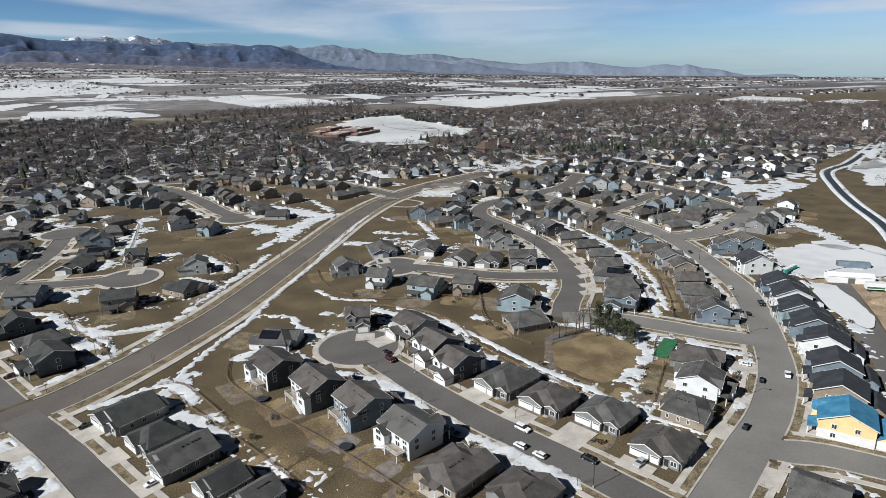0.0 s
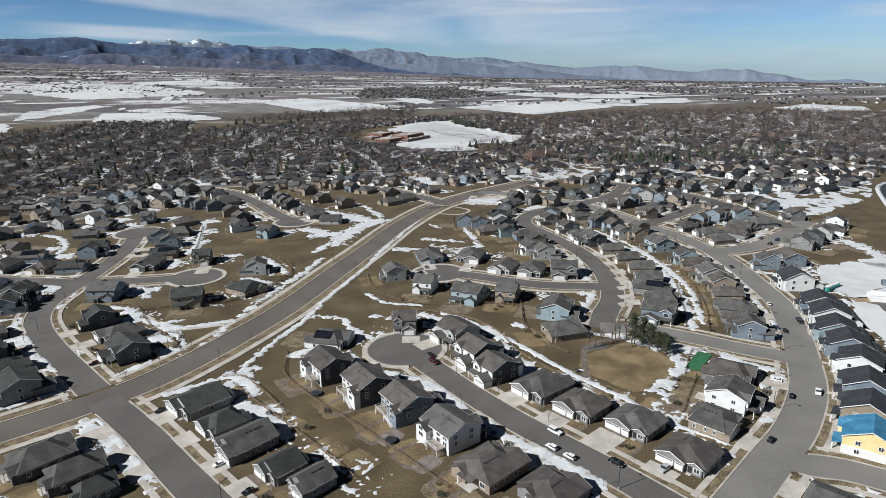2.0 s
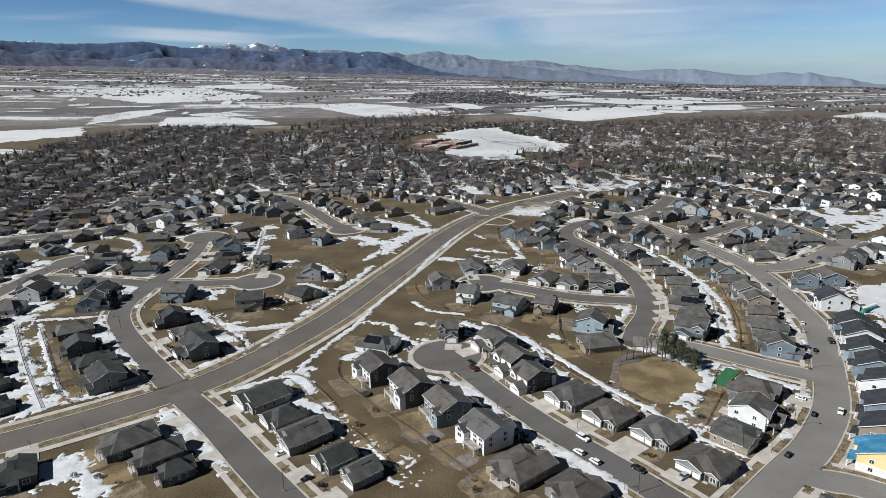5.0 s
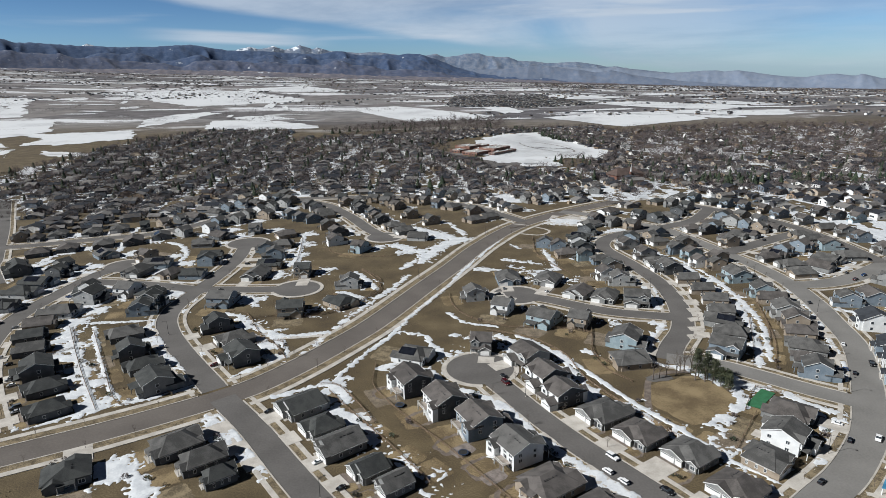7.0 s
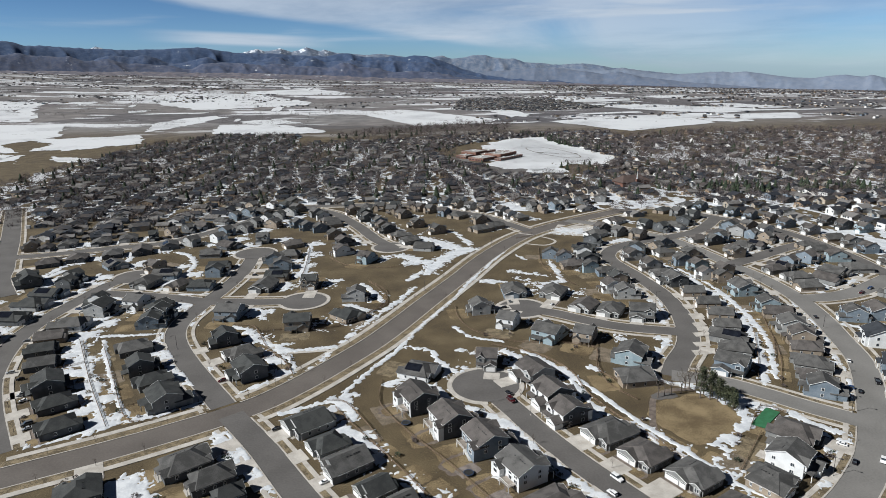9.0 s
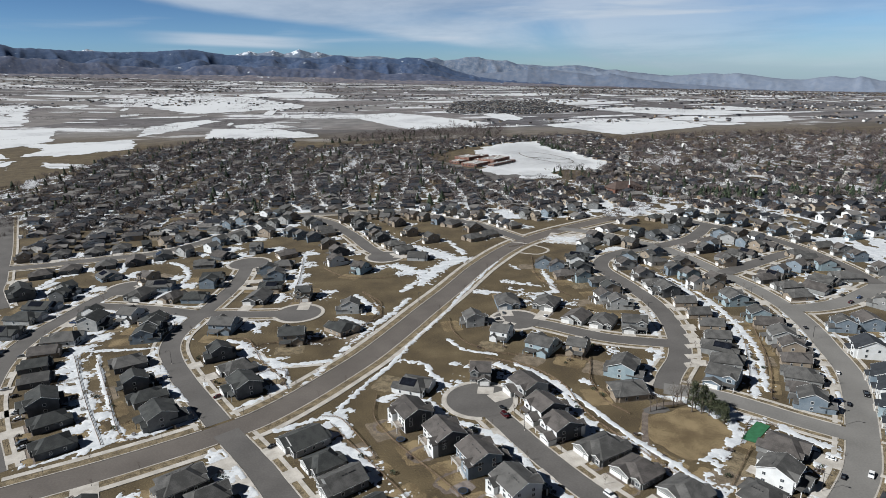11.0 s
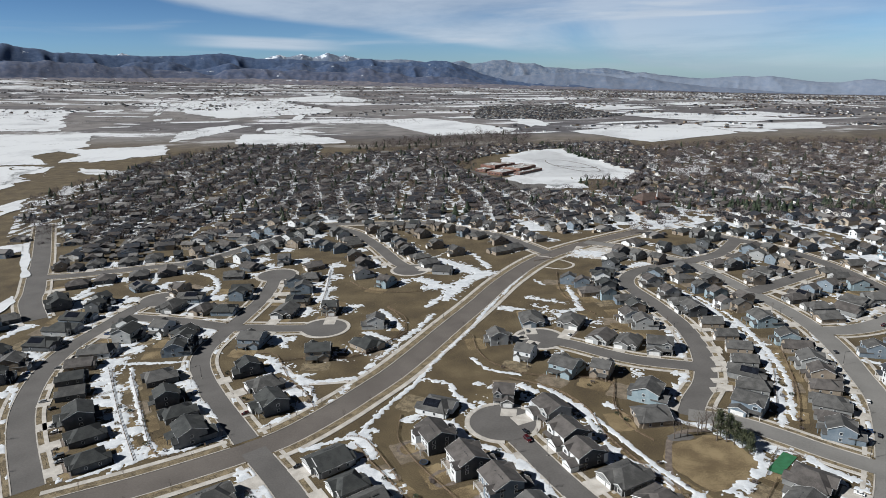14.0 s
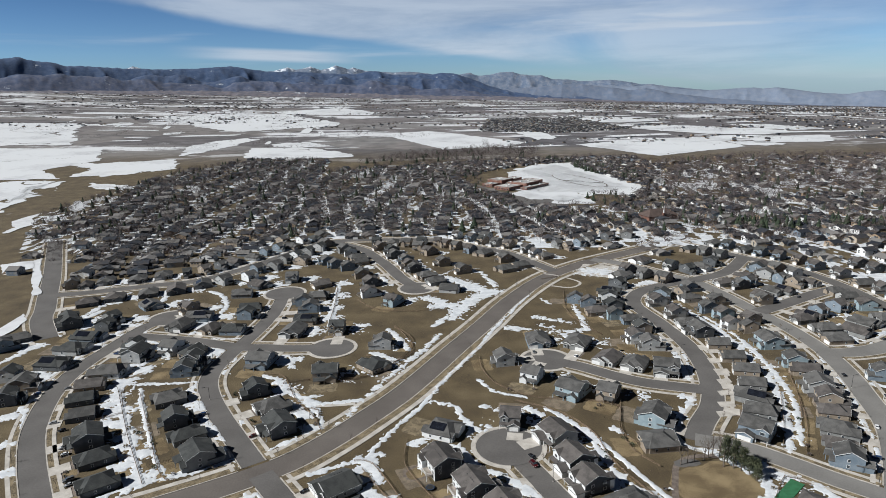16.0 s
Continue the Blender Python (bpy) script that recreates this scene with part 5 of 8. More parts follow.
home(99.4, 487.6, -54, "two_storey", "grey", "grey", 0.74, 0, gap=32.4, drive=False)
home(118.6, 503.0, -54, "two_storey", "charcoal", "brown", 1, 0, gap=33.4, drive=False)
home(135.8, 508.3, -18, "two_storey", "grey", "brown", 1, 1, gap=22.2, drive=False)
home(-253.2, 275.0, 49, "two_storey", "slate blue", "dark grey", 0.87, 0, gap=13.9)
home(-254.4, 287.3, 38, "ranch", "charcoal", "grey", 0.87, 0, gap=3.7)
home(-223.8, 239.8, 8, "two_storey", "pale grey", "dark grey", 1, 0, gap=23.7, drive=False)
home(-208.0, 216.6, 22, "two_storey", "charcoal", "dark grey", 1, 1, gap=12.4)

def fill_rows():
    """More houses of the same kinds wherever a plot along the outer streets still stands free."""
    rnd = random.Random(19)
    main = [r[2] for r in ROADS if r[0] == "main"][0]
    for name, low, high in (("far_e", 290, 480), ("far_e2", 380, 450), ("side_e", 320, 370), ("cross_b", 262, 320), ("east", 285, 420), ("curve", 290, 380), ("far_w", 365, 520), ("court_d", 435, 500), ("west", 215, 330), ("link", 268, 305), ("north", 285, 372)):
        index = [i for i, r in enumerate(ROADS) if r[0] == name][0]
        w, line = ROADS[index][1], ROADS[index][2]
        n = sides(line)
        for e in (1, -1):
            for k in range(3, len(line) - 2):
                gap = 10.5 + rnd.uniform(-0.6, 0.6)
                q = line[k] + n[k] * e * (w / 2 + gap)
                if not low < q[1] < high or road_gap(q[0], q[1]) < 9.6 or np.hypot(main[:, 0] - q[0], main[:, 1] - q[1]).min() < 26:
                    continue
                if min(math.hypot(q[0] - h[0], q[1] - h[1]) for h in HOMES) < 13.2:
                    continue
                turn = math.degrees(math.atan2(-e * n[k][1], -e * n[k][0]))
                kind = rnd.choice(("ranch", "two_storey", "two_storey"))
                home(round(float(q[0]), 1), round(float(q[1]), 1), turn, kind, rnd.choice(("tan", "grey", "pale grey", "slate blue", "charcoal", "tan", "white")), rnd.choice(("grey", "brown", "dark grey")), rnd.uniform(0.78, 0.9), rnd.randrange(2) if kind == "two_storey" else rnd.randrange(6), gap=gap)


fill_rows()

# ---- drives, lawns, paths ----
def flat_piece(name, points, z, material, label, category):
    s = Shape()
    s.v = [(x, y, z) for x, y in points]
    s.f = [tuple(range(len(points)))]
    a = sum(p[0] * q[1] - q[0] * p[1] for p, q in zip(points, points[1:] + points[:1]))
    if a < 0:
        s.f = [s.f[0][::-1]]
    return setting(name, s, material, label, category)


def blob(cx, cy, rx, ry, turn, seed, rough=0.14, n=22, square=4):
    rnd = random.Random(seed)
    c, s = math.cos(radians(turn)), math.sin(radians(turn))
    out = []
    for i in range(n):
        a = 2 * math.pi * i / n
        k = (abs(math.cos(a)) ** square + abs(math.sin(a)) ** square) ** (-1 / square) * (1 + rnd.uniform(-rough, rough))
        x, y = rx * k * math.cos(a), ry * k * math.sin(a)
        out.append((cx + c * x - s * y, cy + s * x + c * y))
    return out


def yards():
    for i, (x, y, turn, kind, wide, gap, near, flip, drive) in enumerate(HOMES):
        c, s = math.cos(radians(turn)), math.sin(radians(turn))
        f = -1 if flip else 1

        def at(u, v):
            return (x + c * u - s * v * wide, y + s * u + c * v * wide)
        back = at(-12.6 if kind == "ranch" else -11.4, 0.4)
        if kind != "row_house" and y < 345 and road_gap(*back) > 7.5:
            flat_piece("lawn", blob(*back, 4.6, 6.4 * wide, turn, i + 900, 0.06, 40, 9), 0.03 + 0.002 * (i % 9), (LAWN, LAWN, VERGE, DIRT_YARD, LAWN)[i % 5], "worn tan back garden plot", "lawn")
        if not drive:
            continue
        front = {"ranch": 6.5 if near else 7.2, "two_storey": 7.8, "row_house": 7.2}[kind]
        if gap > front + 1.0:
            d = Shape().box(0, 1, 0, 1, 0, 1)
            if kind == "row_house":
                a0, a1 = f * 1.2 - 0.7, f * 1.2 + 0.7
            else:
                mid = f * (-2.3 if kind == "ranch" else -2.5)
                half = 3.9 if near and kind == "ranch" else 3.1
                a0, a1 = mid - half, mid + half
            d.v = [(*at(front + p * (gap - front), a0 + q * (a1 - a0)), 0.0 if r == 0 else 0.196 + 0.0005 * (i % 9)) for p, q, r in d.v]
            setting("driveway", d, CONCRETE, "pale concrete drive from the road to the house", "driveway")
        depth = gap - 4.0 - front
        if depth > 1.5 and kind != "row_house":
            u = front + depth / 2 - 0.8
            flat_piece("garden_bed", blob(*at(u, 0), depth / 2 + 1.6, 6.3 * wide, turn, i, 0.05), 0.012 + 0.002 * (i % 7), GRAVEL, "brown gravel and mulch garden bed", "garden bed")
            flat_piece("lawn", blob(*at(u, f * 3.2), depth / 2 + 0.7, 2.3 * wide, turn, i + 500, 0.12), 0.035 + 0.002 * (i % 7), LAWN, "tan dormant front lawn", "lawn")
        if kind == "row_house":
            flat_piece("garden_bed", blob(*at(9.5, 0), 2.6, 5.4, turn, i, 0.05), 0.012 + 0.002 * (i % 7), DIRT, "bare raked earth in front of a new house", "garden bed")


yards()


def path(points, width, material, label, z=0.05, name="footpath"):
    line = smooth_line(points, 1.5)
    n = sides(line)
    s = Shape().sheet([[(*(line[k] + n[k] * width / 2 * e), z) for k in range(len(line))] for e in (1, -1)])
    return setting(name, s, material, label, name.replace("_", " "))


path([(-93.5, 234.9), (-83, 229.3), (-73.5, 216), (-65.8, 213.5), (-51.0, 215.2)], 2.4, CONCRETE, "concrete footpath through dead grass")
path([(89, 176), (80, 175.5), (73, 171), (69.3, 161.9), (66.3, 150.9), (67.5, 143)], 2.2, GRAVEL, "grey gravel path round the little park")
path([(52, 404), (62, 398), (74, 383), (66, 372), (52, 377)], 1.8, CONCRETE, "pale curved footpath")
flat_piece("lawn", blob(82.5, 157, 14.5, 13.0, 25, 5, 0.06, 30), 0.04, LAWN, "oval of tan dormant park grass", "lawn")
for k, (bx, by) in enumerate(((-19.5, 165.5), (-6.5, 148.8), (2.0, 133.9), (10.3, 122.1), (18.1, 110.0))):
    flat_piece("lawn", blob(bx, by, 4.6, 3.0, 36, 300 + k, 0.07, 26), 0.062 + 0.002 * k, LAWN, "curved tan back lawn with stone edging", "lawn")
    flat_piece("garden_bed", blob(bx, by, 5.6, 4.2, 36, 330 + k, 0.12, 26), 0.052 + 0.0015 * k, GRAVEL, "dark mulch bed round a back lawn", "garden bed")
for k, (bx, by) in enumerate(((-14.8, 171.3), (12.9, 117.6), (4.9, 130.3))):
    flat_piece("paved_patio", blob(bx, by, 3.6, 2.6, 36, 360 + k, 0.05, 18, 8), 0.075, PAVERS, "grey-brown paved garden patio", "patio")
flat_piece("asphalt_apron", blob(76.5, 171.5, 4.5, 2.2, 10, 6), 0.06, ASPHALT, "grey worn gravel apron beside the park path", "apron")
flat_piece("artificial_turf", [(108.1, 162.1), (111.3, 159.0), (101.3, 149.3), (98.0, 152.0)], 0.245, TURF, "bright green artificial turf court", "turf")
flat_piece("lane", [(127, 92), (141, 110), (158, 134), (176, 163), (190, 190), (206, 190), (185, 158), (166, 130), (150, 108), (136, 88)], 0.05, ASPHALT, "dusty asphalt lane behind the row houses", "lane")
flat_piece("building_plot", [(190, 190), (202, 226), (232, 236), (262, 216), (236, 176), (206, 150), (176, 116), (160, 122), (186, 158), (206, 190)], 0.02, DIRT, "bare graded earth of a building site", "building site")
flat_piece("turned_earth", [(109, 88), (122, 96), (131, 90), (118, 78)], 0.05, DIRT, "raked brown earth beside the side street", "earth")
for ax, ay, bx, by in ((117, 267.5, 124, 267.8), (115, 255.5, 122, 257.4), (113.5, 245.3, 120, 245.5), (111, 234.2, 117, 235.7), (107.2, 223.3, 114, 224.5), (103.5, 213.6, 110, 213.9), (100, 205.5, 107, 206.7)):
    flat_piece("driveway", [(ax, ay - 2.2), (bx, by - 2.2), (bx, by + 2.2), (ax, ay + 2.2)], 0.245, CONCRETE, "pale concrete drive beside the curving street", "driveway")
flat_piece("play_court", [(74, 402), (84, 428), (109, 420), (99, 391)], 0.05, CONCRETE, "paved pool yard", "court")


# ---- old snow lying on the shaded side of things ----
DRIFTS = []


def drift(width, k, *points):
    """A line of lying snow along a ditch, fence, kerb or house side; k: how thick it lies."""
    DRIFTS.append((width, k, points))


drift(2.0, 1.00, (-167, 232), (-155, 214), (-142.0, 195.1), (-131.2, 179.1), (-121.2, 164.2), (-115.9, 157.2))
drift(1.1, 0.95, (-154, 229), (-145.2, 214.2), (-133.9, 195.4), (-126.4, 184.3), (-118.6, 171.8), (-112.8, 166.1))
drift(1.2, 0.90, (-178, 230), (-168, 234), (-155, 234), (-130, 236))
drift(2.0, 0.90, (-136.0, 146.5), (-127.9, 152.5), (-117.2, 158.5), (-108.6, 161.9), (-100.5, 166.5))
drift(1.6, 0.80, (-99.4, 166.7), (-90.4, 173.0), (-86.8, 174.6))
drift(2.4, 1.00, (-174, 230), (-169, 232))
drift(3.2, 1.10, (-165, 213), (-157, 217))
drift(2.6, 1.10, (-154.8, 197.9), (-146.6, 198.4))
drift(3.2, 1.10, (-140.1, 180.5), (-135.3, 182.3))
drift(3.0, 1.10, (-131.2, 168.3), (-125.7, 170.1))
drift(2.0, 1.00, (-125.1, 159.7), (-120.7, 162.7))
drift(2.2, 1.00, (-130, 228), (-128, 234))
drift(2.6, 1.10, (-124.2, 215.1), (-116.0, 211.7))
drift(2.6, 1.10, (-110.4, 196.3), (-98.0, 188.5))
drift(2.4, 1.00, (-98.7, 179.0), (-91.1, 180.8))
drift(1.6, 1.00, (-98.2, 171.2), (-89.4, 176.1))
drift(1.2, 1.00, (-128, 236), (-118.5, 219.0), (-108.6, 206.8), (-97.5, 190.3), (-89.0, 176.3))
drift(1.9, 1.00, (-205, 221), (-185, 195), (-174.4, 179.0), (-162.1, 161.1), (-151.9, 148.5))
drift(3.0, 1.00, (-211, 219), (-207, 221))
drift(3.0, 1.00, (-199, 203), (-197, 205))
drift(3.0, 1.00, (-185, 183), (-181.9, 183.6))
drift(3.0, 1.00, (-170.1, 163.8), (-168.7, 165.4))
drift(1.8, 1.00, (-243, 259), (-238, 281), (-238, 307), (-234, 335))
drift(1.4, 0.90, (-254, 278), (-247, 286))
drift(2.6, 1.00, (-220, 240), (-209, 244))
drift(2.6, 1.00, (-218, 265), (-206, 272))
drift(2.2, 1.00, (-208, 301), (-206, 311))
drift(2.2, 1.00, (-210, 318), (-205, 321))
drift(1.5, 1.00, (-207, 236), (-206, 256), (-206, 276), (-203, 299), (-207, 326))
drift(1.3, 1.00, (-180, 286), (-160, 278), (-128, 275))
drift(2.2, 1.00, (-174, 250), (-170, 256))
drift(1.5, 1.00, (-170, 242), (-166, 258), (-160, 278))
drift(1.8, 1.00, (-180, 372), (-167, 362), (-157, 343), (-155, 328), (-155, 310), (-159, 296))
drift(1.0, 0.90, (-187, 297), (-188, 309), (-178, 317))
drift(1.1, 0.90, (-186, 295), (-165, 289), (-133, 288), (-125, 290))
drift(2.0, 1.00, (-135, 368), (-125, 350), (-122, 322), (-123, 309), (-125, 295))
drift(1.6, 1.00, (-203, 352), (-206, 368))
drift(1.8, 0.90, (-194, 350), (-185, 355))
drift(2.2, 1.00, (-166, 332), (-161, 343))
drift(1.4, 0.90, (-372, 471), (-333, 420), (-306, 378))
drift(2.0, 0.60, (-324, 372), (-312, 378))
drift(1.6, 0.50, (-298, 337), (-287, 343))
drift(1.2, 0.90, (-259, 358), (-247, 364), (-234, 370))
drift(2.0, 1.00, (-236, 330), (-238, 302))
drift(1.5, 1.00, (-100, 242), (-90.0, 237.1), (-81.1, 224.1), (-72.1, 218.9), (-66.3, 215.6), (-49.4, 218.0))
drift(2.4, 1.00, (-91.3, 235.0), (-88.9, 235.2))
drift(3.0, 1.10, (-78.1, 211.6), (-69.1, 204.9))
drift(2.2, 1.00, (-69.5, 196.3), (-61.6, 195.0))
drift(1.2, 1.00, (-71.7, 215.3), (-62.2, 200.1), (-66.4, 191.4))
drift(1.6, 0.80, (-77.6, 179.7), (-70.3, 186.3))
drift(1.6, 0.60, (-56.2, 196.9), (-52.0, 205.6), (-50.6, 210.9))
drift(1.5, 0.62, (-46.2, 221.7), (-39.8, 241.0), (-31, 260), (-23, 277), (-18, 292))
drift(1.2, 0.86, (-58.4, 163.8), (-47.5, 170.2), (-40.0, 175.1), (-36.5, 182.9), (-31.7, 194.4), (-21.7, 213.8), (-12.9, 238.1), (0, 267), (13, 301), (25, 330), (48, 387))
drift(2.0, 0.90, (-40.0, 175.0), (-35.1, 166.3), (-32.3, 159.1))
drift(2.4, 0.90, (-42.6, 172.0), (-36.0, 176.9))
drift(2.6, 1.00, (-43.4, 164.5), (-39.0, 169.0))
drift(2.0, 1.00, (-34.6, 153.4), (-29.3, 145.4))
drift(5.0, 0.90, (-11, 319), (1, 350), (15, 366))
drift(5.0, 0.95, (-15, 396), (8, 366))
drift(4.5, 0.90, (-29, 354), (-10, 334))
drift(4.0, 0.80, (-24, 336), (-10, 341))
drift(2.4, 0.80, (-21, 306), (-14, 319))
drift(1.4, 1.00, (-92, 382), (-89, 359), (-86, 330), (-87, 313))
drift(2.0, 1.00, (-106, 364), (-102, 370))
drift(2.0, 1.00, (-96, 322), (-94, 328))
drift(2.4, 1.00, (-70, 304), (-61, 307))
drift(1.6, 1.00, (-47, 300), (-38, 283), (-33, 272))
drift(2.0, 0.80, (-52, 269), (-39, 259))
drift(1.6, 0.80, (-51.4, 246.5), (-46.8, 242.6))
drift(1.6, 1.00, (-46, 345), (-37, 353))
drift(1.6, 0.80, (-69, 409), (-55, 380))
drift(2.6, 0.55, (17, 303), (47, 295), (63, 298))
drift(1.5, 0.50, (44, 349), (48, 341))
drift(2.2, 0.50, (37, 318), (56, 309))
drift(3.0, 0.45, (39, 304), (60, 280))
drift(1.3, 0.95, (2.9, 236.9), (10.3, 225.9), (22.5, 220.9))
drift(1.4, 0.55, (-18.3, 217.5), (-7.1, 212.7))
drift(1.5, 0.95, (-7.1, 211.0), (-2.3, 199.0), (4.9, 191.0))
drift(1.5, 0.80, (3.7, 213.0), (10.1, 209.7))
drift(2.0, 0.90, (6.1, 196.1), (3.4, 186.1))
drift(1.7, 1.05, (-6.5, 182.7), (-2.2, 175.0), (2.9, 167.7), (9.7, 163.6), (15.4, 159.7), (18.7, 154.1), (21.8, 147.5))
drift(2.0, 0.90, (23.9, 210.4), (28.6, 205.3))
drift(1.3, 1.00, (31.1, 210.6), (39.1, 200.7), (45.0, 189.6), (47.3, 177.1))
drift(2.0, 0.80, (36.6, 184.3), (43.6, 174.0))
drift(1.3, 1.00, (44.8, 194.3), (48.9, 181.8), (48.7, 171.1), (52.3, 161.0), (59.7, 153.0), (64.6, 145.3))
drift(1.8, 0.95, (117, 357), (126, 329), (133, 303), (136, 279), (135, 256), (135, 238), (132.2, 221.8), (127.9, 207.6), (122.8, 194.2), (115.6, 178.3))
drift(1.4, 0.90, (134, 315), (140, 290), (141, 264), (140, 241), (137, 222), (132.6, 207.8), (127.0, 194.3), (122.5, 183.2))
drift(2.6, 1.00, (134, 301), (137, 299))
drift(2.6, 1.00, (134, 246), (136, 242))
drift(2.6, 1.00, (131, 234), (134, 231))
drift(2.6, 1.00, (127.7, 225.1), (131.7, 221.6))
drift(2.8, 1.00, (119.8, 202.2), (122.7, 195.9))
drift(2.4, 1.00, (152, 216), (150.7, 206.8))
drift(2.4, 1.00, (143.6, 195.1), (145.2, 190.2))
drift(2.4, 1.00, (140.3, 185.3), (140.9, 179.2))
drift(2.2, 1.00, (136.2, 174.6), (136.7, 168.7))
drift(1.2, 0.95, (173, 278), (167, 242), (164, 226), (156.6, 205.5), (151.2, 189.0), (144.6, 173.5), (140.8, 166.2))
drift(1.6, 0.90, (110, 291), (106, 265), (102, 243))
drift(1.8, 0.90, (103, 271), (97.9, 237.0))
drift(2.0, 0.90, (91.2, 221.8), (93.3, 216.6), (83.1, 202.4), (81.1, 192.6))
drift(1.6, 0.80, (55.9, 194.7), (59.0, 191.5))
drift(1.7, 0.95, (94.1, 174.4), (103.0, 167.4), (113.2, 160.6), (119.2, 151.4), (126.1, 145.1))
drift(2.4, 0.85, (100.6, 162.9), (99.4, 154.6))
drift(1.8, 0.80, (79.1, 184.4), (89.5, 177.3))
drift(2.2, 0.80, (99.4, 177.7), (103.3, 170.4))
drift(3.4, 0.95, (88, 358), (106, 372), (124, 382))
drift(2.6, 1.00, (78, 418), (98, 404))
drift(1.8, 0.80, (75, 342), (76, 317))
drift(2.0, 0.90, (179, 336), (208, 360))
drift(3.0, 0.60, (194, 275), (221, 291))
drift(2.4, 0.90, (178, 233), (183, 227))
drift(2.4, 0.70, (218, 328), (208, 299))
drift(2.0, 0.80, (163, 386), (180, 398))
drift(2.6, 0.70, (192, 315), (191, 270))
drift(1.6, 0.70, (94.1, 151.6), (99.4, 154.6))
drift(1.6, 0.60, (-19, 408), (-11, 420))
drift(2.0, 0.60, (6, 412), (16, 377))
drift(2.0, 0.60, (31, 419), (45, 441))
drift(1.6, 0.70, (62, 342), (64, 303))
drift(2.6, 1.00, (-76.1, 151.0), (-70.8, 146.8))
drift(2.6, 1.00, (-69.3, 140.0), (-65.1, 137.2))
drift(2.6, 1.00, (-62.3, 129.6), (-58.0, 129.0))
drift(2.6, 1.00, (-58.0, 123.0), (-54.4, 123.5))
drift(1.3, 1.00, (-73.4, 152.7), (-66.7, 142.9), (-61.6, 136.7), (-56.3, 129.8), (-53.0, 123.2))
drift(2.6, 1.00, (-36.9, 154.5), (-29.5, 147.6))
drift(2.2, 1.00, (-25.6, 142.4), (-21.6, 135.2))
drift(2.6, 1.00, (-124.9, 217.2), (-118.7, 214.7))
drift(2.6, 1.00, (-118.8, 208.8), (-116.0, 212.7))
drift(2.6, 1.00, (-109.5, 194.7), (-104.5, 192.5))
drift(2.6, 1.00, (-101.1, 180.1), (-91.3, 173.5))
drift(2.2, 1.00, (-99.6, 168.5), (-90.8, 170.8))
drift(1.3, 1.00, (-105.5, 199.6), (-95.8, 185.8), (-89.0, 175.7), (-84.9, 168.8))
drift(1.2, 0.75, (79.2, 139.9), (85.2, 143.9), (90.0, 147.0), (97.5, 151.0))
drift(1.4, 0.60, (83.9, 138.1), (89.9, 144.4))
drift(1.8, 0.80, (104.4, 166.1), (106.8, 161.6))
drift(1.8, 0.50, (80.3, 104.8), (90.5, 111.3))
drift(2.4, 0.90, (115.4, 138.3), (123.4, 142.0))
drift(2.0, 0.80, (102.3, 123.7), (104.5, 121.1))
drift(1.0, 0.90, (80.1, 128.1), (86.5, 119.3), (91.3, 111.2))
drift(2.0, 0.90, (78.6, 126.0), (79.2, 122.6))
drift(2.0, 0.70, (-23.3, 183.5), (-18.8, 185.6))
drift(1.8, 0.90, (37.2, 115.1), (41.0, 111.4), (44.4, 105.2), (47.7, 99.9))
drift(2.4, 0.90, (38.4, 118.9), (41.6, 115.5))
drift(3.0, 0.70, (210, 227), (212, 220))
drift(2.0, 1.3, (14.2, 160.3), (20.2, 152), (25.6, 141.2), (30.6, 130.6), (36.8, 122.1), (43.5, 113.4), (50.3, 103))
drift(3.0, 0.8, (-90, 127), (-86, 120), (-80, 114))
drift(4.0, 0.8, (190, 190), (181, 170), (172, 152))
drift(3.5, 0.7, (251, 272), (252, 254), (242, 227), (236, 205))
drift(11.0, 0.8, (206, 222), (226, 216), (242, 206))
drift(7.0, 0.8, (196, 207), (214, 200))
drift(5.0, 0.5, (216, 186), (228, 192))
drift(9.0, 0.7, (84, 408), (98, 406))
drift(2.0, 0.8, (-70, 470), (-44, 410))
drift(2.0, 0.7, (10, 480), (60, 470))
drift(1.0, 1.3, (33.9, 207.7), (49.7, 182.9), (61.2, 157.5), (71.6, 139.1), (80.3, 123.3), (88.2, 112.9))
drift(3.4, 1.1, (93, 173), (99, 168.5), (106, 163))
drift(1.8, 0.9, (-89, 356), (-84, 326), (-82, 306))
drift(2.0, 0.8, (-247, 282), (-243, 292), (-240, 310), (-239.6, 337), (-238, 353))


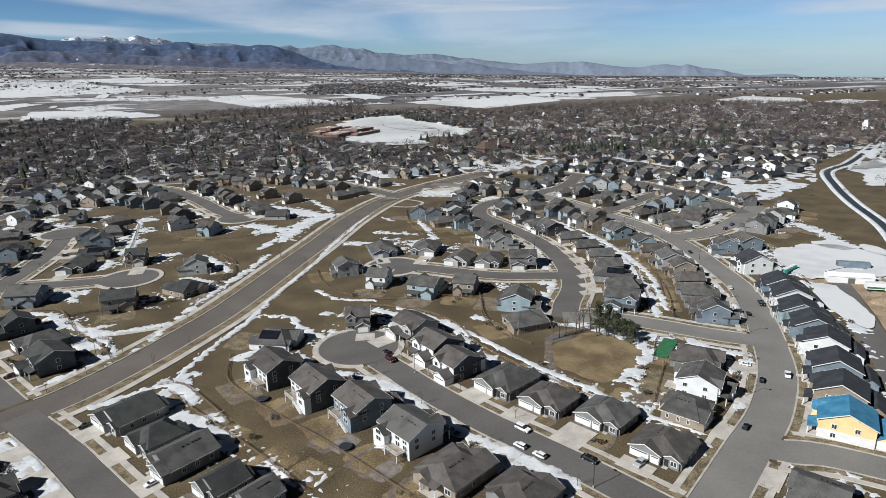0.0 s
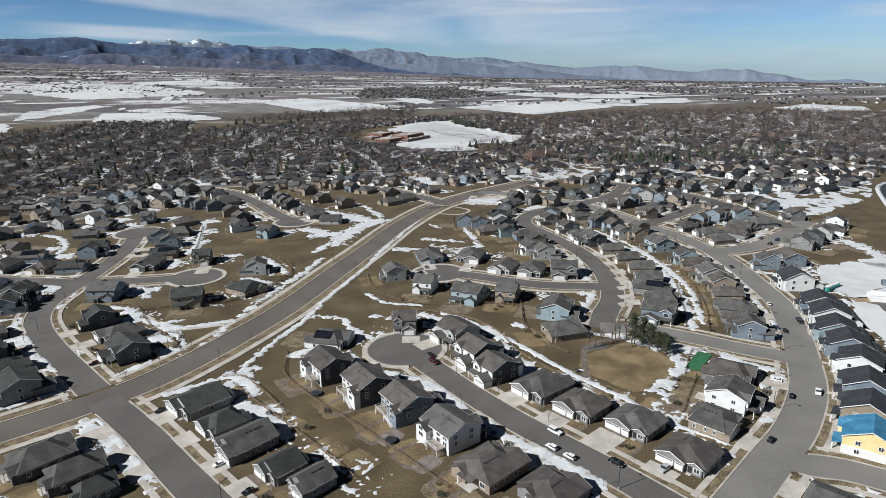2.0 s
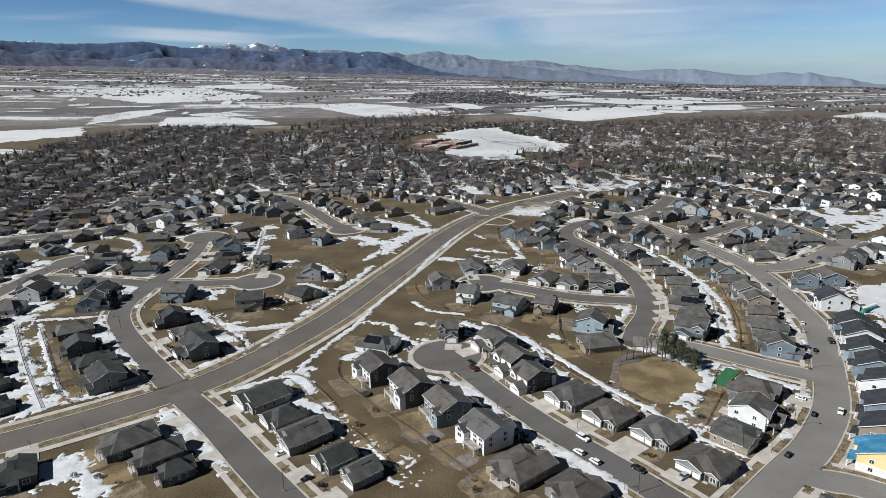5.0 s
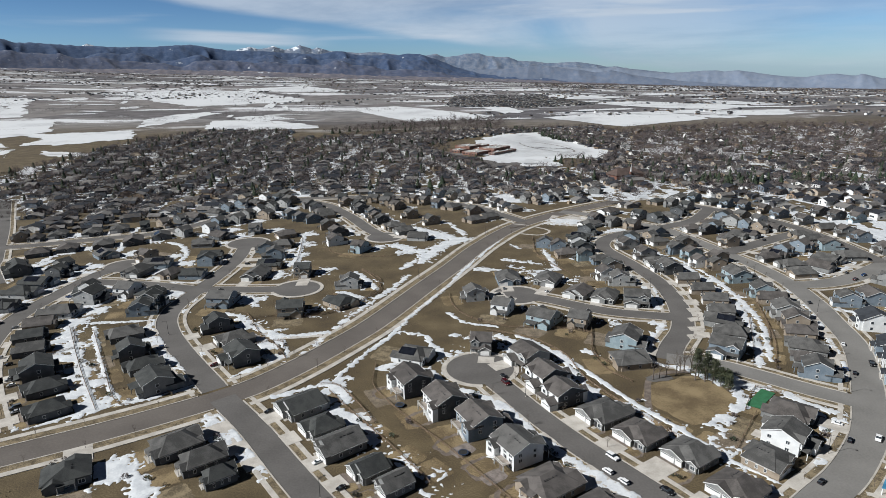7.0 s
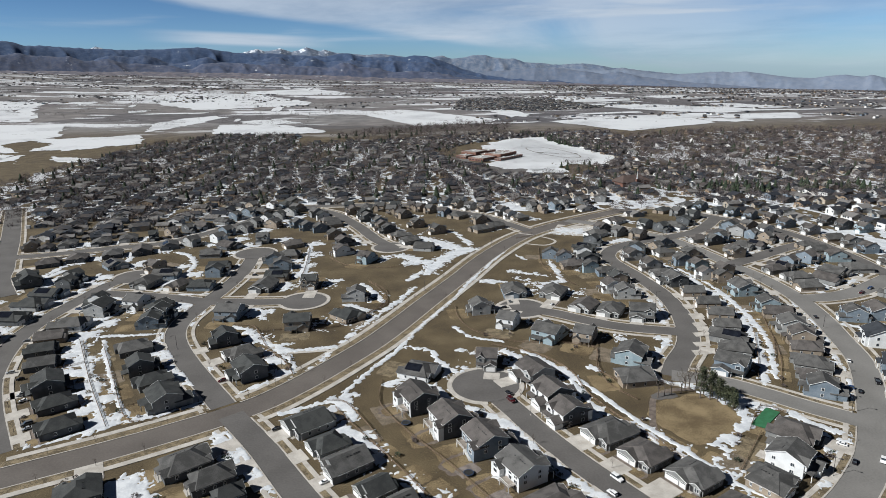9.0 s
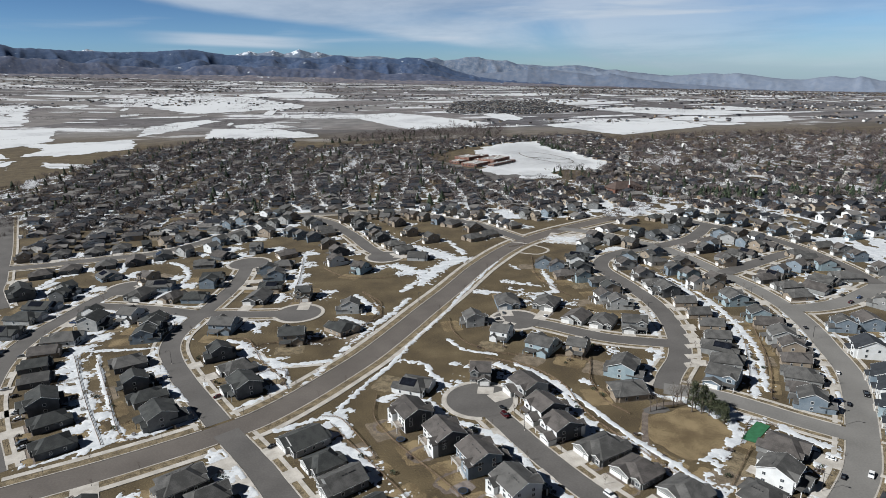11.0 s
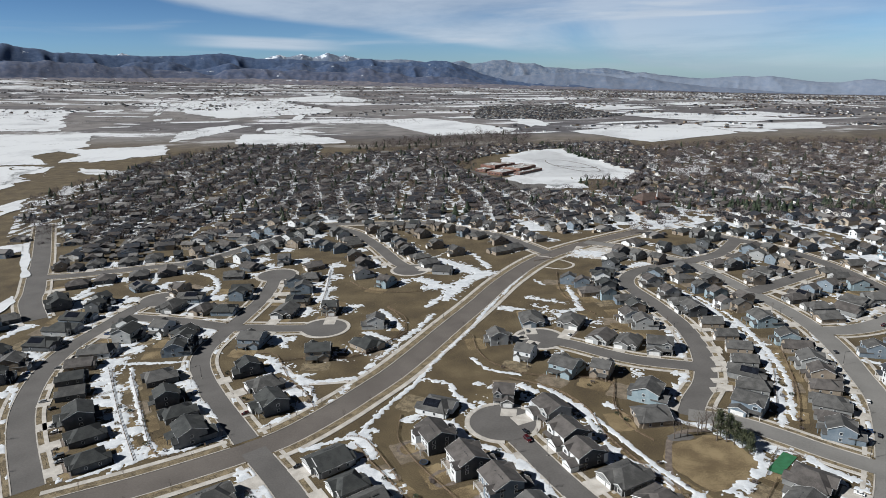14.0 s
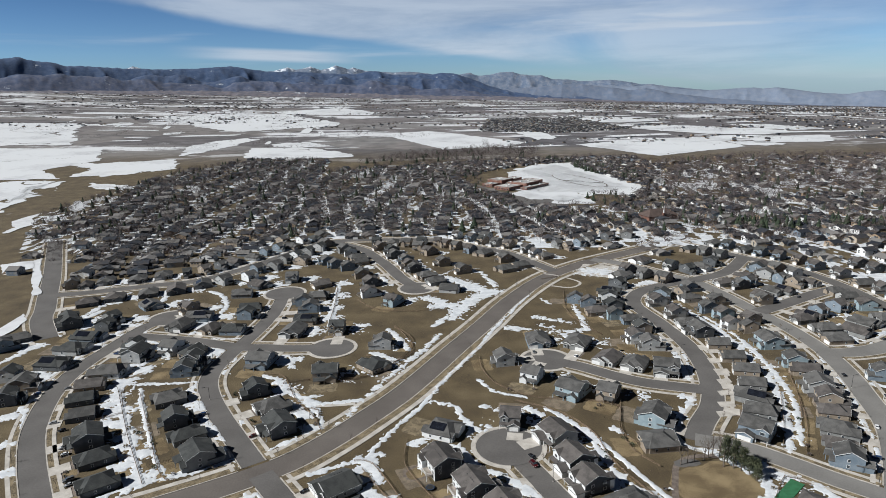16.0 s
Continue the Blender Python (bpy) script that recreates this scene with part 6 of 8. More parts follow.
def snow():
    x0, x1, y0, y1, cell = -275.0, 265.0, 72.0, 480.0, 0.5
    nx, ny = int((x1 - x0) / cell) + 1, int((y1 - y0) / cell) + 1
    gx, gy = np.meshgrid(x0 + cell * np.arange(nx), y0 + cell * np.arange(ny), indexing="ij")
    val = np.full((nx, ny), -1.0)
    gap = np.full((nx, ny), 50.0)

    def window_of(x, y, r):
        i0, i1 = max(0, int((x - r - x0) / cell)), min(nx, int((x + r - x0) / cell) + 2)
        j0, j1 = max(0, int((y - r - y0) / cell)), min(ny, int((y + r - y0) / cell) + 2)
        return slice(i0, max(i0, i1)), slice(j0, max(j0, j1))

    def box(cx, cy, turn, a, b, k=1.0):
        w = window_of(cx, cy, math.hypot(a, b) + 1)
        c, s = math.cos(turn), math.sin(turn)
        dx, dy = gx[w] - cx, gy[w] - cy
        u, v = np.abs(dx * c + dy * s) / a, np.abs(dy * c - dx * s) / b
        val[w] = np.maximum(val[w], k * (1 - np.maximum(u, v)))

    def line(points, width, k=0.8):
        for p in smooth_line(points, 0.6):
            w = window_of(p[0], p[1], width * 1.3)
            val[w] = np.maximum(val[w], k * (1 - np.hypot(gx[w] - p[0], gy[w] - p[1]) / (width * 1.3)))

    shade = math.atan2(0.316, 0.95)
    rnd = random.Random(8)
    for x, y, turn, kind, wide, gp, near, flip, drive in HOMES:
        k = 1.1 if x < -88 else 0.3 if x < 165 and y < 330 else 0.85
        reach = 6.8 if x < -85 else 3.6
        rel = radians(turn) - shade
        deep, across = ((7.6, 5.7) if kind == "ranch" else (6.6, 5.7))
        half = min(abs(deep / (math.cos(rel) + 1e-6)), abs(across / (math.sin(rel) + 1e-6)))
        box(x + math.cos(shade) * (half + reach - 1), y + math.sin(shade) * (half + reach - 1), radians(turn), reach + 1.0 if abs(math.cos(rel)) > 0.7 else 7.5, 5.8 if abs(math.cos(rel)) > 0.7 else reach + 1.0, k * rnd.uniform(0.75, 1.15))
    for width, k, pts in DRIFTS:
        line(pts, width, k)
    firm = np.zeros((nx, ny), bool)
    for width, k, pts in DRIFTS:
        if k > 1.04:
            for q in smooth_line(pts, 0.6):
                firm[window_of(q[0], q[1], width)] = True
    for p in ROAD_POINTS:
        w = window_of(p[0], p[1], p[2] + 5)
        gap[w] = np.minimum(gap[w], np.hypot(gx[w] - p[0], gy[w] - p[1]) - p[2])
    speck = cloudy(gx / 1.7, gy / 1.7, 5)
    clump = cloudy(gx / 5.0, gy / 5.0, 9)
    val = val - 0.22 - 1.4 * (speck - 0.5) - 1.0 * (clump - 0.5) - 0.55 * (vnoise(gx / 0.75, gy / 0.75, 77) - 0.5)
    val = np.where((gap < 0.35) & ~(firm & (gap > -0.7)), -0.5, val)
    keep_walk = (gap > 2.3) & (gap < 4.0)
    val = np.where(keep_walk, val - 0.12, val)
    for x, y, turn, kind, wide, gp, near, flip, drive in HOMES:
        w = window_of(x, y, max(12.0, gp + 2))
        c, s = math.cos(radians(turn)), math.sin(radians(turn))
        u, v = (gx[w] - x) * c + (gy[w] - y) * s, ((gy[w] - y) * c - (gx[w] - x) * s) / wide
        back, front = {"ranch": (-7.8, 7.8), "two_storey": (-6.0, 8.0), "row_house": (-10.4, 7.4)}[kind]
        under = (u > back) & (u < front) & (np.abs(v) < 6.1)
        f = -1 if flip else 1
        if drive:
            under |= (u > 0) & (u < gp) & (np.abs(v - f * -2.8) < 3.1) & ~firm[w]
        block = val[w]
        block[under] = -0.6
        val[w] = block
    s = patch(lambda a, b: val, x0, x1, y0, y1, cell)
    s.v = [(x, y, 0.06 + 0.17 * min(1.0, v / 0.2)) for x, y, v in s.v]
    ob = setting("lying_snow", s, SNOW, "thin ragged patches of old white snow lying in shade", "snow", False)
    ob["kind"] = "stuff"


snow()

# ---- far land: snow fields, the old town, woods ----
def polygon_value(points, gx, gy):
    """Metres inside (+) or outside (-) of an outline."""
    inside = np.zeros(gx.shape, bool)
    dist = np.full(gx.shape, 1e9)
    for (ax, ay), (bx, by) in zip(points, points[1:] + points[:1]):
        cross = (ay > gy) != (by > gy)
        with np.errstate(divide="ignore", invalid="ignore"):
            inside ^= cross & (gx < (bx - ax) * (gy - ay) / (by - ay + 1e-12) + ax)
        t = np.clip(((gx - ax) * (bx - ax) + (gy - ay) * (by - ay)) / ((bx - ax) ** 2 + (by - ay) ** 2), 0, 1)
        dist = np.minimum(dist, np.hypot(gx - ax - t * (bx - ax), gy - ay - t * (by - ay)))
    return np.where(inside, dist, -dist)


def snow_field(points, rough=0.35, label="broad white snow-covered field", hole=0.25):
    xs, ys = [p[0] for p in points], [p[1] for p in points]
    x0, x1, y0, y1 = min(xs) - 20, max(xs) + 20, min(ys) - 20, max(ys) + 20
    span = max(x1 - x0, y1 - y0)
    cell = max(2.5, span / 170)

    def value(gx, gy):
        wander = cloudy(gx / 34, gy / 60, 3) - 0.48 + 0.9 * (cloudy(gx / 12, gy / 22, 8) - 0.5)
        bare = np.clip(cloudy(gx / 45, gy / 80, 17) - 0.60, 0, 1) * 260 * hole
        rut = np.abs(cloudy(gx / 150, gy / 210, 29) - 0.5) * 300
        inner = polygon_value(points, gx, gy)
        return np.minimum(inner - rough * 70 * wander - bare, np.where(inner > 6, rut - 2.0 * (0.3 + hole), 50))
    s = patch(value, x0, x1, y0, y1, cell)
    s.v = [(x, y, lie(x, y) + 0.5 + 0.0001 * y) for x, y, v in s.v]
    return setting("snow_field", s, FIELD_SNOW, label, "snow field")


snow_field([(-1052, 1325), (-817, 1341), (-708, 1141), (-736, 1020), (-649, 929), (-743, 913)], 0.2, hole=0.05)
snow_field([(-747, 1093), (-564, 1153), (-506, 1028), (-587, 950), (-643, 942), (-664, 1037)])
snow_field([(-1453, 1863), (-1191, 1907), (-1104, 1703), (-980, 1521), (-921, 1394), (-1079, 1361)])
snow_field([(-1047, 2141), (-909, 2354), (-689, 2329), (-410, 1982), (-394, 1855), (-646, 1693), (-807, 1830)], 0.4, hole=0.12)
snow_field([(-579, 1201), (-632, 1365), (-607, 1471), (-556, 1533), (-520, 1494), (-538, 1359), (-548, 1278)])
snow_field([(-435, 1166), (-480, 1333), (-346, 1320), (-225, 1205), (-228, 1157), (-350, 1122)], 0.25)
snow_field([(-232, 1618), (-112, 1666), (-52, 1613), (120, 1363), (88, 1291), (-54, 1252), (-177, 1495)], 0.12, hole=0.05)
snow_field([(-775, 2437), (-559, 2731), (-342, 2433), (-369, 2293), (-689, 2329)])
snow_field([(-832, 1665), (-792, 1712), (-771, 1633), (-806, 1611)])
snow_field([(-478, 1389), (-386, 1449), (-296, 1340), (-426, 1335)], hole=0.4)
snow_field([(-1176, 1882), (-1060, 1936), (-1036, 1873), (-1138, 1833)])
snow_field([(184, 1988), (358, 2227), (586, 1900), (434, 1846)], 0.15)
snow_field([(409, 1662), (503, 1766), (660, 1638), (764, 1480), (658, 1419), (548, 1463)], 0.15)
snow_field([(219, 1296), (335, 1353), (460, 1366), (518, 1307), (531, 1200), (422, 1142), (327, 1086)], 0.15, hole=0.1)
snow_field([(108, 2512), (433, 2622), (469, 2411), (217, 2357)], 0.2)
snow_field([(677, 1749), (781, 1697), (871, 1533), (771, 1509), (715, 1619)], 0.15)
snow_field([(1033, 2264), (1214, 2299), (1305, 2173), (1073, 2124)], 0.2)
snow_field([(608, 1378), (778, 1376), (720, 1250), (568, 1257)], 0.2, hole=0.2)
snow_field([(653, 2124), (803, 2171), (871, 1986), (685, 2005)], 0.2)
snow_field([(521, 1281), (602, 1293), (609, 1227), (534, 1208)])
snow_field([(57, 928), (141, 1003), (166, 913), (203.4, 771.6), (160, 740), (90, 745), (57.5, 766.4)], 0.12, hole=0.08)
snow_field([(70.5, 733.9), (139.6, 717.2), (142.7, 665.1), (80.2, 666.6)], hole=0.5)
snow_field([(-729, 907), (-646, 905), (-603.5, 792.8), (-551.6, 669.7), (-640, 700)])
snow_field([(-480.9, 692.6), (-502.7, 802.9), (-483.2, 776.1), (-456, 669.4)], hole=0.5)
snow_field([(-218, 957), (-143, 1007), (-124, 929), (-188, 895)], hole=0.5)
snow_field([(-89, 976), (26, 1036), (36, 982), (-71, 925)], hole=0.4)
snow_field([(251.1, 778.6), (304, 808), (352.8, 767.8), (290.4, 749.4)], hole=0.6)
snow_field([(490.4, 464.7), (559, 501), (457.8, 407.1), (425.8, 391)], hole=0.4)
snow_field([(765, 1059), (888, 1131), (938, 1036), (888, 961), (788, 969)], 0.2, hole=0.1)
snow_field([(885, 954), (975, 972), (997, 922), (901, 885)])
snow_field([(328, 748), (379, 764), (375, 660), (349, 642)], hole=0.6)
snow_field([(411, 394), (493, 453), (531, 475), (437, 388)], hole=0.3)

snow_field([(-489.3, 697.0), (-509.6, 796.5), (-491.1, 786.1), (-457.1, 713.3)], 0.3, hole=0.5)
snow_field([(-569.0, 883.0), (-483.0, 850.0), (-476.4, 814.9), (-540.7, 835.4)], 0.3, hole=0.5)
snow_field([(-463.7, 562.5), (-500.7, 639.3), (-503.7, 672.1), (-464.1, 600.5)], 0.3, hole=0.5)
snow_field([(-593.4, 739.0), (-637.0, 856.0), (-623.0, 899.0), (-578.4, 799.5)], 0.3, hole=0.5)
snow_field([(208.8, 235.6), (228.9, 239.3), (240.0, 231.0), (246.3, 210.8), (225.2, 191.2), (209.9, 194.3), (193.7, 196.1), (193.9, 206.3), (196.4, 217.4)], 0.14, "old snow over the building site", 0.7)
snow_field([(189.8, 189.9), (196.4, 187.3), (189.3, 167.1), (181.5, 153.7), (172.1, 148.6), (173.5, 162.0), (180.4, 176.7)], 0.10, "old snow beside the lane", 0.6)
snow_field([(412.9, 393.8), (533.4, 477.4), (430, 372), (379.3, 334.3), (368.2, 338.1)], 0.2, "snow beyond the canal", 0.2)
snow_field([(64.1, 956.8), (119.5, 1019.0), (204.9, 1028.2), (227.2, 861.8), (224.6, 781.4), (193.2, 713.1), (154.4, 724.8), (106.4, 673.8), (77.9, 705.4), (46.5, 735.8), (87.4, 797.1), (105.3, 855.5)], 0.10, "trodden snow over the school grounds", 0.12)
snow_field([(-85.5, 992.1), (-31.2, 1035.0), (54.9, 1036.8), (66.3, 990.7), (-2.4, 953.1), (-75.8, 925.1)], 0.12, hole=0.2)
snow_field([(-208.6, 955.7), (-138.6, 972.3), (-128.4, 908.0), (-178.6, 891.2)], 0.15, hole=0.3)
snow_field([(259.4, 284.8), (268.3, 275.3), (266.0, 256.1), (257.3, 249.6), (250.1, 261.0), (245.9, 270.8)], 0.12, "ragged snow in a rough field", 0.6)
snow_field([(230.3, 240.9), (245.7, 240.3), (245.9, 224.4), (236.9, 221.6), (228.2, 231.7)], 0.12, "ragged snow in a rough field", 0.7)
snow_field([(256.4, 241.2), (268.1, 242.9), (255.4, 221.6), (246.3, 210.8), (244.9, 217.4)], 0.12, "ragged snow in a rough field", 0.7)
path([(247.4, 276.7), (243.9, 256.0), (247.2, 241.9), (244.5, 223.0), (238.9, 203.9)], 4.0, DIRT_YARD, "bare earth track across a rough field", 0.06, "dirt_track")
snow_field([(-382.7, 444.4), (-363.0, 457.0), (-346.7, 434.8), (-362.3, 417.1)], 0.08, "old snow beside the western road", 0.5)
snow_field([(-363.0, 457.0), (-359.4, 460.2), (-297.5, 368.4), (-299.5, 363.7)], 0.08, "old snow beside the western road", 0.5)
snow_field([(-278.4, 305.3), (-281.3, 330.7), (-271.4, 318.8), (-266.3, 289.0)], 0.08, "old snow beside the western road", 0.5)
path([(-532.9, 656.7), (-575.2, 777.4), (-615.0, 887.0), (-554.0, 934.0)], 4.0, GRAVEL, "pale dirt track across the fields", 0.6, "dirt_track")


def snow_strips():
    """Long thin snow lying in furrows, ditches and headlands all over the plain."""
    rnd = random.Random(77)
    s = Shape()
    for i in range(640):
        far = rnd.random() ** 0.8
        y = 1250 + 2950 * far
        x = rnd.uniform(-0.80, 0.86) * y + rnd.uniform(-80, 80)
        long = rnd.uniform(14, 70) * (0.6 + 1.0 * far) * (2.4 if rnd.random() < 0.08 + 0.42 * (x > 0) else 1.0)
        wide = long * rnd.uniform(0.08, 0.34)
        ring = blob(x, y, long, wide, rnd.choice((12, 12, 12, 102, -8)) + rnd.uniform(-6, 6), i, 0.22, 20, 5)
        n = len(s.v)
        s.v += [(a, b, lie(a, b) + 0.8 + 0.0001 * b + 0.001 * (i % 40)) for a, b in ring]
        s.f.append(tuple(range(n, n + len(ring))))
    setting("snow_strips", s, FIELD_SNOW, "thin strips of snow across the brown far plain", "snow")["kind"] = "stuff"


snow_strips()
path([(-470, 520), (-540, 640), (-640, 800), (-690, 950), (-620, 1090), (-480, 1210), (-300, 1270)], 3.5, GRAVEL, "pale dirt track across the fields", 0.6, "dirt_track")
path([(-560, 560), (-650, 690), (-760, 860), (-880, 1060)], 3.0, DIRT_YARD, "dark field lane beside a ditch", 0.6, "field_lane")
path([(-360, 1150), (-500, 1180), (-620, 1260), (-700, 1400), (-660, 1560)], 4.0, DIRT_YARD, "dark field lane beside a ditch", 0.9, "field_lane")
flat_piece("ploughed_field", [(-342, 1121), (-248, 1149), (-168, 1013), (-249, 975)], 0.6, mat("winter_crop", (0.10, 0.085, 0.04), (0.17, 0.14, 0.07), 0.02, 0.3, 1.0, streak=(1, 0.1, 1)), "dark olive ploughed field", "field")

TOWN_EAST = [(-352, 418), (-490, 653), (-485, 979), (-400, 1120), (-260, 1120), (-240, 975), (-170, 1005), (-110, 1000), (-25, 905), (0, 800), (65, 690), (70, 655),
             (195, 650), (245, 690), (420, 700), (560, 640), (510, 492), (400, 425), (345, 362), (262, 318), (262, 400), (160, 440), (120, 470), (60, 468), (-20, 500), (-60, 528), (-130, 520), (-165, 428), (-215, 390), (-290, 378)]
TOWN_NORTH = [(225, 660), (245, 800), (300, 1000), (420, 1040), (560, 1050), (680, 1020), (780, 960), (870, 830), (940, 690), (900, 600), (560, 480), (470, 480), (520, 640), (420, 700)]
SCHOOL_EDGE = [(-170, 1005), (-110, 1000), (-25, 905), (0, 800), (65, 690), (70, 655), (195, 650), (230, 690), (245, 800), (300, 1000), (280, 1090), (60, 1085), (-60, 1052)]
SCHOOL_GROUNDS = [(14, 745), (40, 680), (110, 625), (150, 650), (215, 765), (178, 915), (150, 1020), (50, 960), (-14, 870)]
WOOD_BAND = [(-200, 1040), (-120, 1170), (50, 1260), (140, 1240), (110, 1085), (-60, 1052)]


def scatter(outline, step, seed, turn=0.0, jitter=0.3):
    """Jittered grid points inside an outline."""
    rnd = random.Random(seed)
    xs, ys = [p[0] for p in outline], [p[1] for p in outline]
    cx, cy = sum(xs) / len(xs), sum(ys) / len(ys)
    r = max(max(xs) - min(xs), max(ys) - min(ys))
    c, s = math.cos(turn), math.sin(turn)
    pts = []
    for i in range(int(-r / step[0]), int(r / step[0]) + 1):
        for j in range(int(-r / step[1]), int(r / step[1]) + 1):
            u, v = i * step[0] + rnd.uniform(-jitter, jitter) * step[0], j * step[1] + rnd.uniform(-jitter, jitter) * step[1]
            pts.append((cx + c * u - s * v, cy + s * u + c * v))
    p = np.array(pts)
    return p[polygon_value(outline, p[:, 0], p[:, 1]) > 0]


def clear_of(p, centres, r):
    c = np.array(centres)
    return np.array([np.hypot(c[:, 0] - x, c[:, 1] - y).min() > r for x, y in p])


def merged(name, verts, faces, materials, index, label, category, kind="stuff"):
    me = bpy.data.meshes.new(name)
    me.from_pydata(verts, [], faces)
    for m in materials:
        me.materials.append(m)
    if index:
        me.polygons.foreach_set("material_index", index)
    return tagged(new(name, me), label, category, kind=kind)


FAR_WALL = stops(mat("far_siding", (0, 0, 0), (1, 1, 1), 0.05, 0.5, 0.85, island=1.5), (0.05, 0.05, 0.055), (0.22, 0.155, 0.10), (0.33, 0.285, 0.22), (0.10, 0.14, 0.19), (0.28, 0.26, 0.23), (0.56, 0.56, 0.55))
FAR_ROOF = stops(mat("far_shingles", (0, 0, 0), (1, 1, 1), 0.05, 0.5, 0.95, island=1.5), (0.010, 0.013, 0.020), (0.022, 0.023, 0.028), (0.054, 0.043, 0.037), (0.022, 0.027, 0.037), (0.056, 0.050, 0.046), (0.15, 0.142, 0.135))


def far_houses(points, seed, turns, small=1.0):
    rnd = random.Random(seed)
    verts, faces, index = [], [], []

    def add(s, k, m):
        n = len(verts)
        verts.extend(tuple(k @ Vector(v)) for v in s.v)
        faces.extend(tuple(n + i for i in f) for f in s.f)
        index.extend([m] * len(s.f))
    for i, (x, y) in enumerate(points):
        w, d = rnd.uniform(9, 13) * small, rnd.uniform(11, 16) * small
        eave = rnd.choice((2.9, 2.9, 5.4)) * small
        rise = rnd.uniform(1.8, 2.8) * small
        facing = turns[i] if len(turns) == len(points) else rnd.choice(turns) + rnd.choice((0, 90))
        k = pose(x, y, lie(x, y), 0, 0, facing + rnd.uniform(-5, 5))
        axis = rnd.choice("xy")
        add(gable_body(Shape(), -d / 2, d / 2, -w / 2, w / 2, eave, rise, axis), k, 0)
        add(gable_roof(Shape(), -d / 2, d / 2, -w / 2, w / 2, eave, rise, axis), k, 1)
        g = rnd.uniform(-w / 4, w / 4)
        add(gable_body(Shape(), d / 2 - 1, d / 2 + 2.4, g - 2.8, g + 2.8, min(eave, 2.9), 1.4, "x"), k, 0)
        add(gable_roof(Shape(), d / 2 - 3, d / 2 + 2.4, g - 2.8, g + 2.8, min(eave, 2.9), 1.4, "x"), k, 1)
        s = Shape()
        for _ in range(3):
            a, z = rnd.uniform(-w / 2 + 1, w / 2 - 1), rnd.choice((0.9, eave - 1.9)) if eave > 4 else 0.9
            s.box(-d / 2 - 0.05, -d / 2, a - 0.6, a + 0.6, z, z + 1.2)
            b = rnd.uniform(-d / 2 + 1, d / 2 - 1)
            s.box(b - 0.6, b + 0.6, -w / 2 - 0.05, -w / 2, z, z + 1.2)
        add(s, k, 2)
        if rnd.random() < 0.5:
            add(Shape().box(d / 2 + 2.0, d / 2 + 7.0 * small, g - 2.4, g + 2.4, 0, 0.14), k, 3)
        if rnd.random() < 0.45:
            add(Shape().box(-d / 2 - 6, -d / 2 - 3.4, -w / 2 + 0.5, -w / 2 + 3.5, 0, 2.2), k, 0)
        if rnd.random() < 0.6:
            u = rnd.uniform(d / 2 + 3, d / 2 + 5) * 1.0
            add(Shape().box(u, u + 3.0, g - 0.9, g + 0.9, 0.3, 1.4), k, 0)
    merged("far_houses", verts, faces, [FAR_WALL, FAR_ROOF, GLASS, CONCRETE], index, "crowded older houses with dark roofs under bare trees", "houses")


def plain_houses(points, seed):
    """Plain gabled houses and barns, far out on the plain."""
    rnd = random.Random(seed)
    verts, faces, index = [], [], []
    for x, y in points:
        w, d, eave = rnd.uniform(4, 7), rnd.uniform(5, 10), rnd.choice((1.8, 2.2, 3.2))
        k = pose(x, y, lie(x, y), 0, 0, rnd.choice((12, 102)) + rnd.uniform(-8, 8))
        for m, s in ((0, gable_body(Shape(), -d / 2, d / 2, -w / 2, w / 2, eave, w * 0.2, "x")), (1, gable_roof(Shape(), -d / 2, d / 2, -w / 2, w / 2, eave, w * 0.2, "x"))):
            n = len(verts)
            verts.extend(tuple(k @ Vector(v)) for v in s.v)
            faces.extend(tuple(n + i for i in f) for f in s.f)
            index.extend([m] * len(s.f))
    merged("far_houses", verts, faces, [FAR_WALL, FAR_ROOF], index, "tiny houses and barns scattered over the far plain", "houses")


def bare_tree(rnd, twigs=58, stout=1.0):
    """Fine twigs fanning out from a trunk into one rounded leafless crown, ten metres tall."""
    tri = []
    for a in range(3):
        b0, b1 = 2 * math.pi * a / 3, 2 * math.pi * (a + 1) / 3
        tri.append(((0.12 * math.cos(b0), 0.12 * math.sin(b0), 0), (0.12 * math.cos(b1), 0.12 * math.sin(b1), 0), (0, 0, 5.0)))
    squat = rnd.uniform(0.9, 1.25)
    for _ in range(twigs):
        a, u = rnd.uniform(0, 2 * math.pi), rnd.uniform(-0.8, 1.0)
        r = rnd.random() ** 0.45
        flat = math.sqrt(max(0.0, 1 - u * u))
        p = Vector((4.3 * squat * r * flat * math.cos(a), 4.3 * squat * r * flat * math.sin(a), 6.0 + 3.8 * r * u))
        d = (p - Vector((0, 0, 3.2))).normalized() * 0.8 + Vector((rnd.uniform(-1, 1), rnd.uniform(-1, 1), rnd.uniform(-0.7, 0.7)))
        d.normalize()
        w = d.cross(Vector((rnd.uniform(-1, 1), rnd.uniform(-1, 1), rnd.uniform(-1, 1)))).normalized() * rnd.uniform(0.16, 0.36) * stout
        length = rnd.uniform(0.9, 1.7)
        tri.append((p - d * length * 0.7 + w, p - d * length * 0.5 - w, p + d * length * 0.5))
    return np.array([[tuple(q) for q in t] for t in tri])


